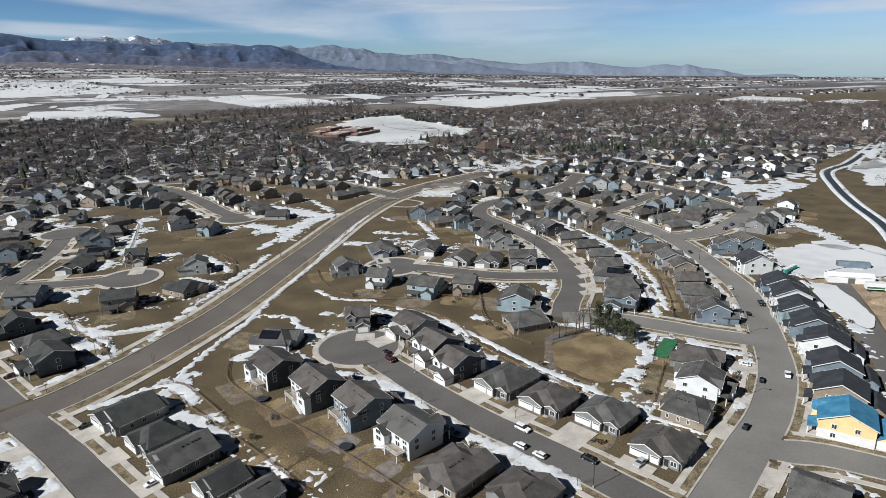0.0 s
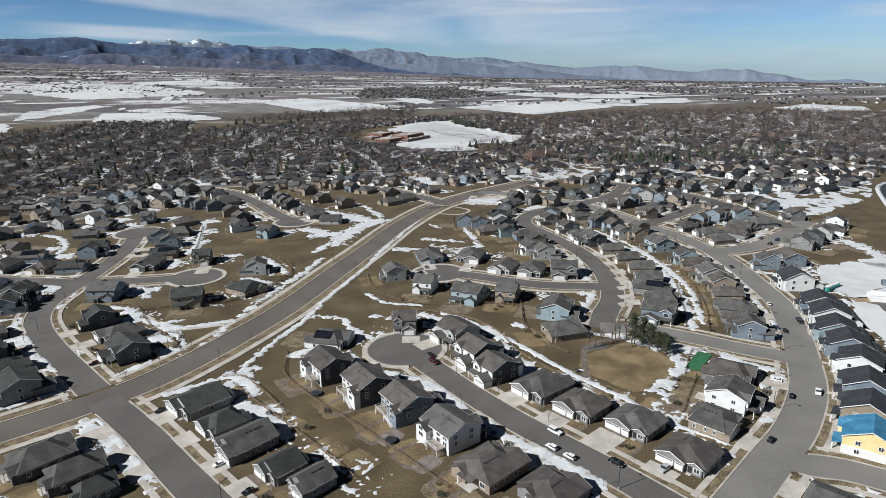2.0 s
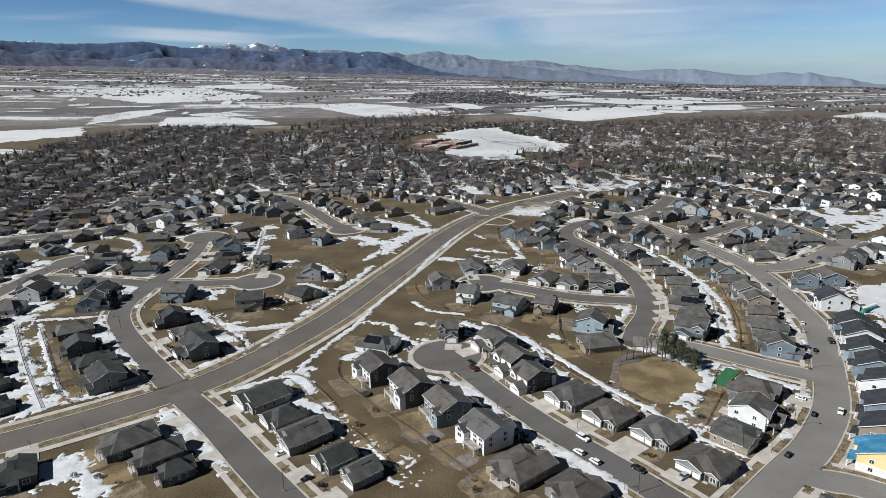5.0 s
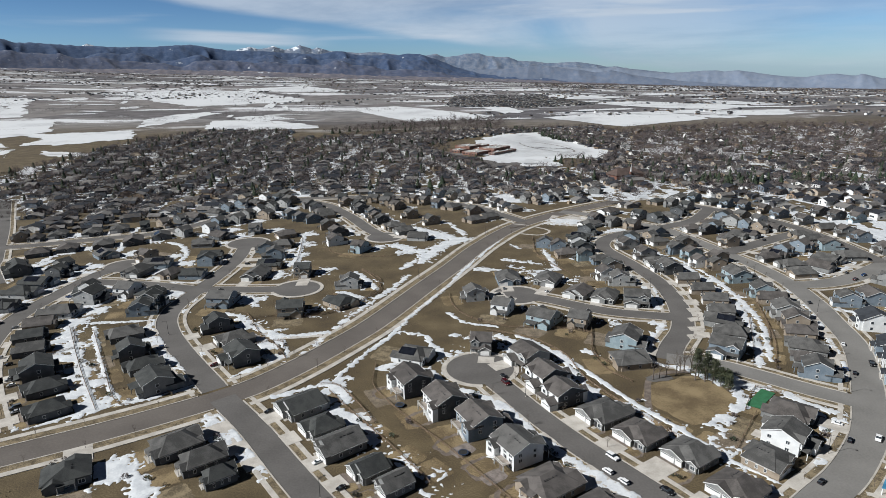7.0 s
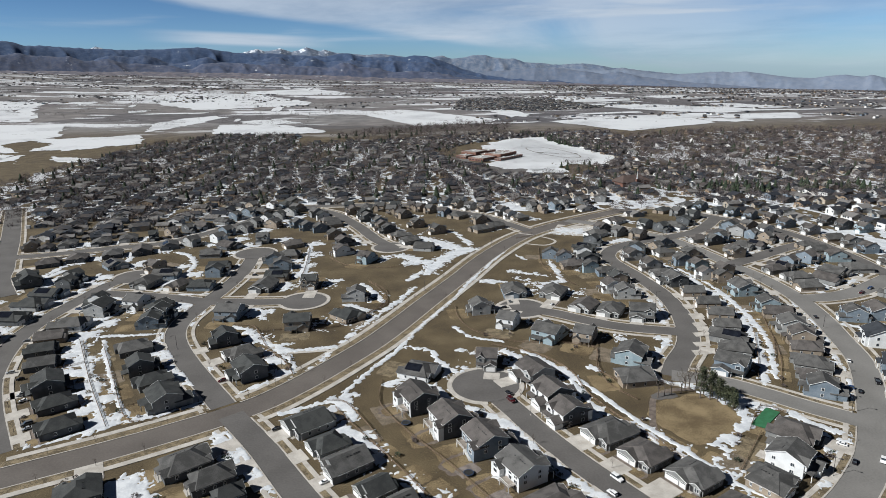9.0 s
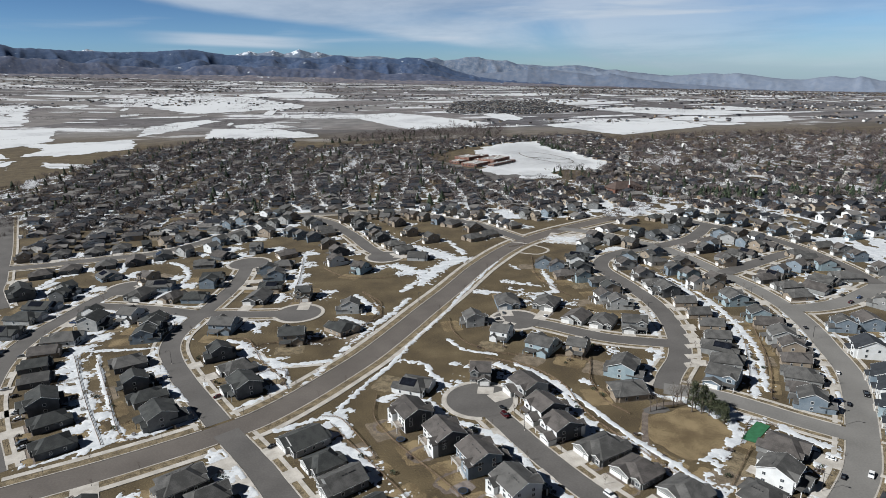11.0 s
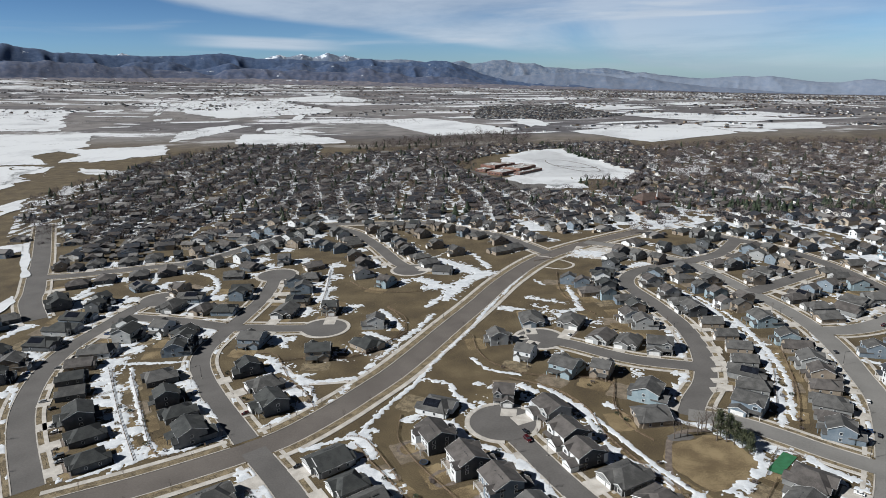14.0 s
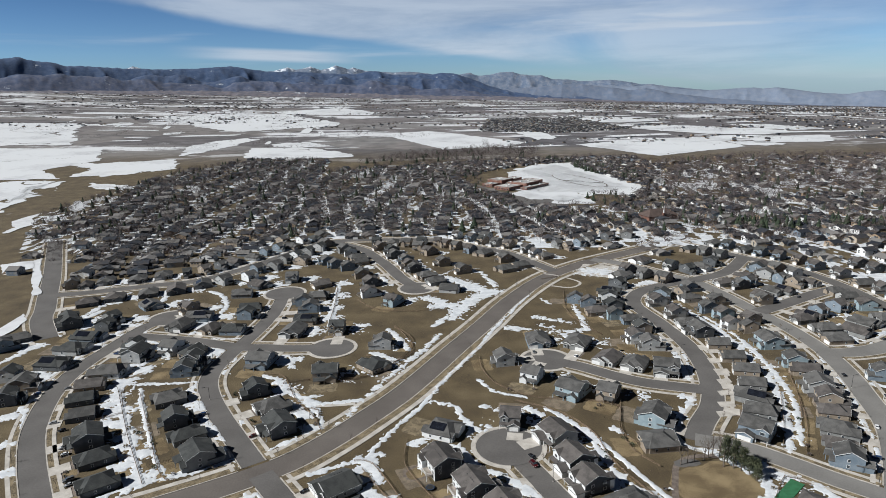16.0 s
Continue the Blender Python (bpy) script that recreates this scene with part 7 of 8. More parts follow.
def conifer(rnd, tiers=6, height=10.0, radius=3.1):
    """A full dark cone of drooping boughs, uneven in outline."""
    tri = []
    for k in range(tiers):
        z0, r = height * (0.04 + 0.80 * k / tiers), radius * (1 - 0.80 * k / tiers)
        n = 8
        for i in range(n):
            a = 2 * math.pi * (i + 0.5 * (k % 2) + rnd.uniform(-0.25, 0.25)) / n
            w = 0.95
            rr = r * rnd.uniform(0.8, 1.15)
            tri.append(((0, 0, z0 + height * 0.26), (rr * math.cos(a - w / 2), rr * math.sin(a - w / 2), z0 + rnd.uniform(-0.3, 0.3)), (rr * math.cos(a + w / 2), rr * math.sin(a + w / 2), z0 + rnd.uniform(-0.3, 0.3))))
    return np.array(tri)


def wood(name, points, shapes, sizes, material, label, seed):
    rnd = np.random.RandomState(seed)
    blocks = []
    for x, y in points:
        t = shapes[rnd.randint(len(shapes))]
        a, k = rnd.uniform(0, 2 * math.pi), rnd.uniform(*sizes) / 10
        c, s = math.cos(a), math.sin(a)
        wide = k * rnd.uniform(0.8, 1.25)
        q = np.empty_like(t)
        q[..., 0], q[..., 1], q[..., 2] = wide * (c * t[..., 0] - s * t[..., 1]) + x, wide * (s * t[..., 0] + c * t[..., 1]) + y, k * t[..., 2] + lie(x, y)
        blocks.append(q)
    v = np.concatenate(blocks).reshape(-1, 3)
    f = np.arange(len(v)).reshape(-1, 3)
    return merged(name, v.tolist(), f.tolist(), [material], None, label, "trees")


def old_town():
    rnd = random.Random(5)
    near = [(h[0], h[1]) for h in HOMES]
    def inside(x, y, margin):
        return (polygon_value(TOWN_EAST, x, y) > margin) & (road_gap(x, y) > 9 + margin)
    # winding streets between rows of houses
    plots, turns, drifts = [], [], []
    for i, x0 in enumerate(range(-420, 560, 44)):
        y = np.arange(385.0, 1130.0, 3.9)
        x = x0 - 0.10 * (y - 550) + 16 * np.sin(y / 85 + i * 1.3) + 0.09 * max(0, x0 + 150) * np.sin(y / 150)
        lane = np.column_stack([x, y])
        n = sides(lane)
        ok = inside(x, y, 6) & clear_of(lane, near, 22)
        run = []
        for k in range(len(y) + 1):
            if k < len(y) and ok[k]:
                run.append(k)
                continue
            if len(run) > 8:
                rows = [[(*(lane[j] + n[j] * e), lie(*lane[j]) + 0.1) for j in run] for e in (2.9, -2.9)]
                setting("town_street", Shape().sheet(rows), ASPHALT, "narrow grey asphalt street between old houses", "road")
            run = []
        for e in (1, -1):
            for k in range(i % 4, len(y) - 1, 4):
                q = lane[k] + n[k] * e * rnd.uniform(11.6, 13.6)
                plots.append(q)
                turns.append(math.degrees(math.atan2(n[k][1] * -e, n[k][0] * -e)))
            for k in range(len(y)):
                drifts.append((*(lane[k] + n[k] * e * 4.6), 2.2 if e < 0 else 1.2))
                drifts.append((*(lane[k] + n[k] * e * 19.5), 2.6))
    p = np.array(plots)
    ok = inside(p[:, 0], p[:, 1], 0) & clear_of(p, near, 14.5) & np.array([rnd.random() < 0.94 for _ in plots])
    far_houses(p[ok].tolist(), 3, [t for t, k in zip(turns, ok) if k], 0.78)
    drifts += [(q[0] + 6.0, q[1] + 2.0, 4.0) for q in p[ok]] * 2
    q = scatter(TOWN_NORTH, (18.0, 27.0), 4, radians(10), 0.3)
    q = q[np.array([rnd.random() < 0.45 for _ in q])]
    far_houses(q.tolist(), 6, (10, 15), 0.82)
    shapes = [bare_tree(rnd) for _ in range(5)]
    fine = [bare_tree(rnd, 84, 0.85) for _ in range(6)]
    firs = [conifer(rnd) for _ in range(3)]
    t = np.concatenate([scatter(TOWN_EAST, (10, 11.5), 7, radians(20), 0.5), scatter(TOWN_EAST, (31, 37), 17, radians(50), 0.5)])
    keep = (t[:, 1] > 455 + 0.05 * t[:, 0]) & clear_of(t, near, 20)
    t = t[keep & np.array([rnd.random() < min(1.0, 0.75 + (y - 480) / 420) for x, y in t])]
    wood("bare_trees", t.tolist(), fine, (5.5, 10.5), TWIG, "many leafless grey-brown trees among the houses", 1)
    edge = scatter(SCHOOL_EDGE, (9.5, 11), 61, 0.4, 0.5)
    edge = edge[polygon_value(SCHOOL_GROUNDS, edge[:, 0], edge[:, 1]) < 0]
    wood("bare_trees", edge.tolist(), shapes, (6, 11), TWIG, "leafless trees round the school grounds", 62)
    for seed, outline in ((65, [(-23.3, 997.7), (15.6, 1006.2), (24.0, 907.2), (12.1, 796.9), (-19.4, 801.2)]), (67, [(140.8, 733.5), (176.2, 737.6), (181.2, 695.3), (163.4, 652.6), (130.1, 656.4)])):
        wood("bare_trees", scatter(outline, (11, 13), seed, 0.3, 0.5).tolist(), fine, (6, 10), TWIG, "leafless trees beside the school", seed)
        wood("conifer_trees", scatter(outline, (19, 21), seed + 1, 0.5, 0.5).tolist(), firs, (5, 9), NEEDLE, "dark conifers beside the school", seed + 1)
    lots = scatter(SCHOOL_EDGE, (13, 19), 63, 0.7, 0.25)
    lots = lots[polygon_value(SCHOOL_GROUNDS, lots[:, 0], lots[:, 1]) < -6]
    far_houses(lots.tolist(), 64, (40, 44), 0.6)
    t = np.concatenate([scatter(TOWN_NORTH, (9.6, 11.2), 8, radians(5), 0.5), scatter(WOOD_BAND, (10, 12), 9, 0.3, 0.5)])
    wood("bare_trees", t.tolist(), shapes, (8, 14), TWIG, "dense leafless grey-brown trees of the old town", 2)
    t = np.concatenate([scatter(TOWN_EAST, (27, 31), 10, 0.4, 0.5), scatter(TOWN_NORTH, (40, 44), 11, 0.2, 0.5), scatter(WOOD_BAND, (40, 30), 12, 0.3, 0.5)])
    t = t[(t[:, 1] > 520) & clear_of(t, near, 22)]
    wood("conifer_trees", t.tolist(), firs, (5, 12), NEEDLE, "dark green conifers among the houses", 3)
    rows = []
    for (ax, ay), (bx, by), count in (((134, 1078), (207, 958), 34), ((207, 958), (243, 861), 26), ((161, 1002), (187, 900), 24), ((187, 900), (229, 837), 22), ((-76, 902), (7, 924), 7), ((13, 750), (17, 700), 6), ((205, 560), (275, 556), 14), ((280, 580), (300, 570), 7)):
        for k in range(count):
            u = rnd.random()
            rows.append((ax + u * (bx - ax) + rnd.gauss(0, 3), ay + u * (by - ay) + rnd.gauss(0, 3)))
    wood("conifer_trees", rows, firs, (4.5, 9.5), NEEDLE, "ragged rows of dark conifers round the school field", 4)
    belt = []
    for (ax, ay), (bx, by), count in (((236.7, 551.4), (293.4, 537.7), 26), ((310.5, 547.5), (392.2, 532.7), 16)):
        for k in range(count):
            u = rnd.random()
            belt.append((ax + u * (bx - ax) + rnd.gauss(0, 6), ay + u * (by - ay) + rnd.gauss(0, 9)))
    wood("conifer_trees", belt, firs, (7, 12.5), NEEDLE, "tall dark conifers before the old town", 33)
    # lying snow between the far houses
    for outline, seed, cell in ((TOWN_EAST, 41, 2.2), (TOWN_NORTH, 43, 3.0)):
        xs, ys = [a for a, b in outline], [b for a, b in outline]

        def value(gx, gy):
            v = 0.9 * cloudy(gx / 5.0, gy / 7.0, seed) + 0.5 * cloudy(gx / 60.0, gy / 60.0, seed + 5) - (0.757 if seed == 41 else 0.738)
            if seed == 41:
                for dx, dy, r in drifts:
                    i0, j0, m = int((dx - gx[0, 0]) / cell), int((dy - gy[0, 0]) / cell), int(r / cell) + 2
                    if m < i0 < gx.shape[0] - m and m < j0 < gx.shape[1] - m:
                        w = slice(i0 - m, i0 + m), slice(j0 - m, j0 + m)
                        v[w] += 0.20 * np.clip(1.4 - np.hypot(gx[w] - dx, gy[w] - dy) / r, 0, 1)
            v = np.where(polygon_value(outline, gx, gy) > -5, v, -1.0)
            return np.where((gy < 475) & (gx < 255), -1.0, v)
        s = patch(value, min(xs), max(xs), min(ys), max(ys), cell)
        s.v = [(x, y, lie(x, y) + 0.12) for x, y, v in s.v]
        setting("lying_snow", s, SNOW, "scraps of old snow between the far houses", "snow")["kind"] = "stuff"
    # scattered farms, hedges and a newer estate on the plain
    estate = [(20, 1640), (60, 2080), (330, 2060), (420, 1640), (230, 1560)]
    e = scatter(estate, (12, 17), 13, 0.2, 0.2)
    far_houses(e.tolist(), 14, (12,), 0.55)
    line_trees = []
    for _ in range(330):
        x, y, a = rnd.uniform(-2300, 2900), rnd.uniform(1250, 4000), rnd.choice((0.1, 1.67)) + rnd.uniform(-0.1, 0.1)
        for k in range(rnd.randrange(6, 30)):
            line_trees.append((x + k * 7 * math.cos(a) + rnd.uniform(-5, 5), y + k * 7 * math.sin(a) + rnd.uniform(-7, 7)))
    for _ in range(95):
        x, y = rnd.uniform(-2400, 3000), rnd.uniform(1500, 4150)
        for k in range(rnd.randrange(20, 55)):
            line_trees.append((x + rnd.gauss(0, 110), y + rnd.gauss(0, 45)))
    light = [bare_tree(rnd, 24) for _ in range(4)]
    wood("bare_trees", line_trees, light, (5, 10), TWIG, "hedgerows and farm trees scattered over the plain", 5)
    farms, orchard = [], []
    for _ in range(330):
        far = rnd.random() ** 0.7
        y = 1750 + 2450 * far
        x = rnd.uniform(-0.78, 0.86) * y
        spread = rnd.choice((18, 40, 90))
        for k in range(rnd.randrange(2, 12 if spread < 50 else 30)):
            farms.append((x + rnd.gauss(0, spread), y + rnd.gauss(0, spread * 0.5)))
            for _ in range(2):
                orchard.append((x + rnd.gauss(0, spread * 1.2), y + rnd.gauss(0, spread * 0.6)))
    for _ in range(120):
        r, a, spread = 1350 + 2900 * rnd.random() ** 0.8, radians(rnd.uniform(8, 50)), rnd.choice((25, 60, 120))
        x, y = r * math.sin(a), r * math.cos(a)
        for k in range(rnd.randrange(6, 34)):
            farms.append((x + rnd.gauss(0, spread), y + rnd.gauss(0, spread * 0.4)))
            orchard.append((x + rnd.gauss(0, spread * 1.4), y + rnd.gauss(0, spread * 0.6)))
            orchard.append((x + rnd.gauss(0, spread * 1.4), y + rnd.gauss(0, spread * 0.6)))
    plain_houses(farms, 15)
    bank = smooth_line([(330, 300), (372, 352), (440, 410), (560, 500), (720, 620)], 6)
    side = sides(bank)
    wood("bare_trees", [tuple(bank[k] + side[k] * rnd.choice((-1, -1, 1)) * rnd.uniform(9, 40)) for k in range(len(bank)) if rnd.random() < 0.8], shapes, (5, 9), TWIG, "leafless trees along the canal", 71)
    wood("bare_trees", orchard, light, (4, 8), TWIG, "small bare trees round far farmsteads", 25)


old_town()


def school():
    root = tagged(new("school"), "long low red-brick school with grey flat roofs", "school")
    root.matrix_basis = pose(60, 800, 0.3, 0, 0, 48) @ Matrix.Scale(0.78, 4)
    wings = ((-46, -10, -22, 10, 5.2), (-10, 22, -30, 2, 8.5), (22, 52, -18, 14, 6.2), (-26, 36, -42, -30, 4.2), (-6, 26, 26, 58, 7.8), (26, 58, 32, 52, 5.2), (-34, -12, 24, 46, 4.6), (4, 16, 2, 26, 4.4))
    for k, (x0, x1, y0, y1, h) in enumerate(wings):
        wing = part("wing", Shape().box(x0, x1, y0, y1, 0, h), BRICK, root)
        part("roof", Shape().box(x0 + 0.6, x1 - 0.6, y0 + 0.6, y1 - 0.6, h - 0.3, h + 0.08), FLAT_ROOF, wing, "grey flat roof")
        s = Shape()
        for a, b, c, d in ((x0 - 0.15, x1 + 0.15, y0 - 0.15, y0 + 0.5), (x0 - 0.15, x1 + 0.15, y1 - 0.5, y1 + 0.15), (x0 - 0.15, x0 + 0.5, y0 + 0.5, y1 - 0.5), (x1 - 0.5, x1 + 0.15, y0 + 0.5, y1 - 0.5)):
            s.box(a, b, c, d, h, h + 0.5)
        part("parapet", s, BRICK, wing)
        s = Shape().box(x0 - 0.05, x1 + 0.05, y0 - 0.08, y0, 0.9, 1.1).box(x0 - 0.08, x0, y0, y1, h - 0.9, h - 0.6)
        part("stone_band", s, CONCRETE, wing, "pale stone band")
        s = Shape()
        for n in range(int((x1 - x0) / 5)):
            s.box(x0 + 1.5 + 5 * n, x0 + 4.2 + 5 * n, y0 - 0.06, y0, 1.2, 3.2)
        for n in range(int((y1 - y0) / 6)):
            s.box(x0 - 0.06, x0, y0 + 1.5 + 6 * n, y0 + 4.4 + 6 * n, 1.2, 3.0)
        part("window_band", s, GLASS, wing, "row of dark classroom windows")
        for n in range(2):
            cx, cy = x0 + (x1 - x0) * (0.3 + 0.4 * n), y0 + (y1 - y0) * (0.4 + 0.2 * ((k + n) % 2))
            part("roof_unit", Shape().box(cx - 1.6, cx + 1.6, cy - 1.1, cy + 1.1, h, h + 1.5), TRIM, wing, "pale metal roof unit")
    return root


school()
flat_piece("car_park", [(39, 684), (105, 632), (114, 715), (88, 742), (52, 738), (30, 760), (16, 745)], 0.45, ASPHALT, "grey school car park", "car park")
track = [(148 + 26 * math.cos(a) - 14 * math.sin(a), 838 + 60 * math.sin(a) - 16 * math.cos(a)) for a in (2 * math.pi * i / 16 for i in range(17))]
path(track, 1.3, GRAVEL, "worn running track showing through the snow", 1.25, "running_track")


def church():
    root = tagged(new("church"), "brown-roofed brick church with a white spire", "church")
    root.matrix_basis = pose(184, 585, 0, 0, 0, 20)
    part("wall", Shape().box(-16, 16, -9, 9, 0, 4.5), BRICK, root)
    part("roof", hip_roof(Shape(), -16, 16, -9, 9, 4.4, 5.5, 8, 8, 1.0), mat("rust_brown_roof", (0.055, 0.038, 0.032), (0.088, 0.062, 0.052), 0.3, 3, 0.9), root)
    part("tower", Shape().box(-1.0, 1.0, -10.2, -8.2, 0, 7.5), BRICK, root)
    part("spire", Shape().rod((0, -9.2, 7.5), (0, -9.2, 15), 0.7, 0.04, 8), TRIM, root, "slim white spire")


church()


def canal():
    pts = [(240, 190), (287, 248), (319, 300), (350, 345), (388, 392), (430, 416), (493, 461), (590, 534), (760, 660)]
    path(pts, 4.2, WATER, "narrow irrigation canal of dark water", 0.10, "water_canal")
    line = smooth_line(pts, 3)
    n = sides(line)
    for e in (1, -1):
        rows = [[(*(line[k] + n[k] * e * o), z) for k in range(len(line))] for o, z in ((2.0, 0.05), (2.9, 0.6), (3.9, 0.6), (5.0, 0.0))]
        setting("canal_bank", Shape().sheet(rows), SNOW, "snow-covered raised bank along the canal", "bank", False)


canal()
path([(259, 862), (267, 800), (270, 742), (256, 665), (243, 620), (248, 587), (248, 551)], 5.0, ASPHALT, "winding grey lane through the old town", 0.5, "town_lane")
path([(264, 862), (272, 800), (275, 742), (261, 665), (248, 622)], 3.5, SNOW, "snow-filled ditch along a winding lane", 0.5, "snow_ditch")
path([(-111, 951), (-55, 903), (4, 817), (51, 724), (91, 663)], 7.0, ASPHALT, "street past the school", 0.5, "town_street")


def grain_elevator():
    root = tagged(new("grain_elevator"), "tall white concrete grain elevator beside the canal road", "grain elevator")
    root.matrix_basis = pose(611, 576, 0, 0, 0, 30) @ Matrix.Scale(0.72, 4)
    part("silo_block", Shape().box(-5, 5, -4, 4, 0, 16), TRIM, root)
    part("head_house", Shape().box(-3, 3, -2.5, 2.5, 16, 20), TRIM, root)
    part("roof", gable_roof(Shape(), -3, 3, -2.5, 2.5, 20, 1.2, "x"), FLAT_ROOF, root)


grain_elevator()

# ---- vehicles ----
CARS = {}


def car(x, y, turn, kind, colour):
    """A parked vehicle; its nose points along turn."""
    m = pose(x, y, 0.2, 0, 0, turn) @ Matrix.Scale(0.8, 4)
    key = (kind, colour)
    if key in CARS:
        thing = copy_thing(CARS[key], m)
        thing.name = "car"
        return thing
    root = CARS[key] = tagged(new("car"), f"{colour} {'pickup truck' if kind == 'pickup' else kind} parked on dry asphalt", "car", "parked cars")
    paint = PAINTS[colour]
    tall = {"sedan": 1.46, "suv": 1.75, "pickup": 1.82}[kind]
    length = {"sedan": 2.35, "suv": 2.42, "pickup": 2.8}[kind]
    w = 0.93
    hood = 0.95 if kind == "sedan" else 1.08
    part("body", Shape().prism([(-length, 0.35), (length - 0.1, 0.3), (length, 0.5), (length - 0.05, hood - 0.22), (length - 1.3, hood), (-length + 0.1, hood), (-length, 0.7)], -w, w, "y"), paint, root)
    back, front = {"sedan": (-1.75, 1.1), "suv": (-2.3, 1.15), "pickup": (-0.55, 1.35)}[kind]
    part("cabin_glass", Shape().prism([(back, hood), (front, hood), (front - 0.75, tall - 0.06), (back + (0.65 if kind == "sedan" else 0.2), tall - 0.06)], -w + 0.1, w - 0.1, "y"), GLASS, root, "dark tinted glass")
    part("roof", Shape().box(back + (0.6 if kind == "sedan" else 0.18), front - 0.7, -w + 0.12, w - 0.12, tall - 0.07, tall), paint, root)
    if kind == "pickup":
        part("cargo_bed", Shape().box(-length + 0.12, -0.7, -w + 0.12, w - 0.12, hood - 0.02, hood + 0.012), RUBBER, root, "black open cargo bed")
    for e in (-1, 1):
        for u in (-length + 0.85, length - 0.9):
            tyre = part("tyre", Shape().rod((u, e * (w - 0.2), 0.33), (u, e * (w + 0.02), 0.33), 0.33, sides=12), RUBBER, root)
            part("rim", Shape().rod((u, e * (w + 0.005), 0.33), (u, e * (w + 0.035), 0.33), 0.2, sides=10), PAINTS["silver"], tyre)
        part("headlight", Shape().box(length - 0.12, length + 0.005, e * 0.7 - 0.18, e * 0.7 + 0.18, hood - 0.34, hood - 0.2), TRIM, root)
        part("tail_light", Shape().box(-length - 0.01, -length + 0.06, e * 0.75 - 0.12, e * 0.75 + 0.12, 0.72, 0.9), PAINTS["dark red"], root)
    root.matrix_basis = m
    return root


car(47.2, 124.9, 303, "suv", "white")
car(44.2, 118.5, 123, "suv", "white")
car(47.2, 114.0, 123, "suv", "white")
car(57.3, 109.7, 303, "sedan", "black")
car(67.4, 105.7, 211, "sedan", "silver")
car(118.5, 130.6, 50, "sedan", "black")
car(127.2, 131.1, 230, "sedan", "white")
car(99.1, 112.1, 37, "sedan", "black")
car(157.0, 195.4, 64, "sedan", "white")
car(156.8, 178.2, 244, "pickup", "black")
car(146.3, 171.6, 59, "sedan", "black")
car(-57.6, 153.9, 219, "sedan", "black")
car(-36.6, 125.6, 217, "sedan", "white")
car(37.7, 152.5, 209, "sedan", "black")
car(29.0, 185.3, 207, "sedan", "grey")
car(21.4, 174.9, 297, "sedan", "black")
car(21.7, 169.8, 297, "suv", "dark red")
car(140.3, 113.2, 230, "suv", "white")
car(-167.8, 192.8, 213, "sedan", "black")
car(-158.8, 180.2, 213, "suv", "silver")
car(-155.8, 175.7, 218, "sedan", "white")
car(-144.0, 159.7, 218, "suv", "grey")
car(-142.2, 157.0, 218, "sedan", "silver")
car(-101.6, 218.5, 212, "sedan", "black")
car(169.5, 240.2, 78, "sedan", "black")
car(212.6, 281.0, 33, "sedan", "black")
car(210.2, 270.5, 213, "sedan", "dark red")
car(218.7, 276.8, 213, "sedan", "dark blue")
car(202.8, 347.4, 33, "sedan", "black")
car(138.2, 387.9, 131, "sedan", "black")
car(135.0, 399.3, 131, "sedan", "grey")
car(93.1, 239.9, 255, "suv", "black")
car(95.7, 239.8, 255, "sedan", "black")
car(142.6, 326.8, 103, "suv", "black")
car(-28.1, 113.9, 217, "sedan", "black")


def drive_cars():
    """Cars standing on some of the house drives."""
    rnd = random.Random(31)
    free = [h for h in HOMES if h[8] and not h[6] and h[3] != "row_house" and h[5] > 10 and 150 < math.hypot(h[0], h[1]) < 330]
    for x, y, turn, kind, wide, gap, near, flip, drive in rnd.sample(free, 14):
        c, s = math.cos(radians(turn)), math.sin(radians(turn))
        u, v = (7.4 + gap) / 2 + 0.6, (-1 if flip else 1) * rnd.choice((-3.8, -1.4)) * wide
        car(x + c * u - s * v, y + s * u + c * v, turn + rnd.choice((0, 180)), rnd.choice(("sedan", "suv", "suv", "pickup")), rnd.choice(("white", "black", "silver", "grey", "dark blue", "dark red")))


drive_cars()

# ---- street lamps ----
LAMP = []


def street_lamp(x, y, turn):
    m = pose(x, y, 0.1, 0, 0, turn)
    if LAMP:
        thing = copy_thing(LAMP[0], m)
        thing.name = "street_lamp"
        return thing
    root = tagged(new("street_lamp"), "slim black street lamp beside the kerb", "street lamp", "street lamps")
    LAMP.append(root)
    part("base", Shape().rod((0, 0, 0), (0, 0, 0.5), 0.17, 0.12, 10), CONCRETE, root)
    part("pole", Shape().rod((0, 0, 0.5), (0, 0, 6.2), 0.085, 0.06, 8), DARK, root)
    part("arm", Shape().rod((0, 0, 6.1), (1.5, 0, 6.35), 0.05, 0.04, 6), DARK, root)
    part("lamp_head", Shape().box(1.3, 2.0, -0.17, 0.17, 6.28, 6.42), DARK, root)
    root.matrix_basis = m
    return root


for lamp_x, lamp_y, lamp_turn in ((54.1, 101.2, 120), (43.3, 155.8, 210), (134.9, 158.3, -40), (108.5, 124.7, -50), (163.6, 280.7, 0), (203, 329.6, 60), (27.4, 160.3, 30), (-33, 110, 40),
                                  (-117, 219, -150), (-133, 262, 0), (-201, 246, 0), (103, 262, 0), (166, 228, 0), (-66, 196, -60), (-12, 286, -60), (30, 372, -50)):
    street_lamp(lamp_x, lamp_y, lamp_turn)


# ---- fences ----
POST = Shape().box(-0.07, 0.07, -0.07, 0.07, 0, 1.1).mesh("post", WOOD)


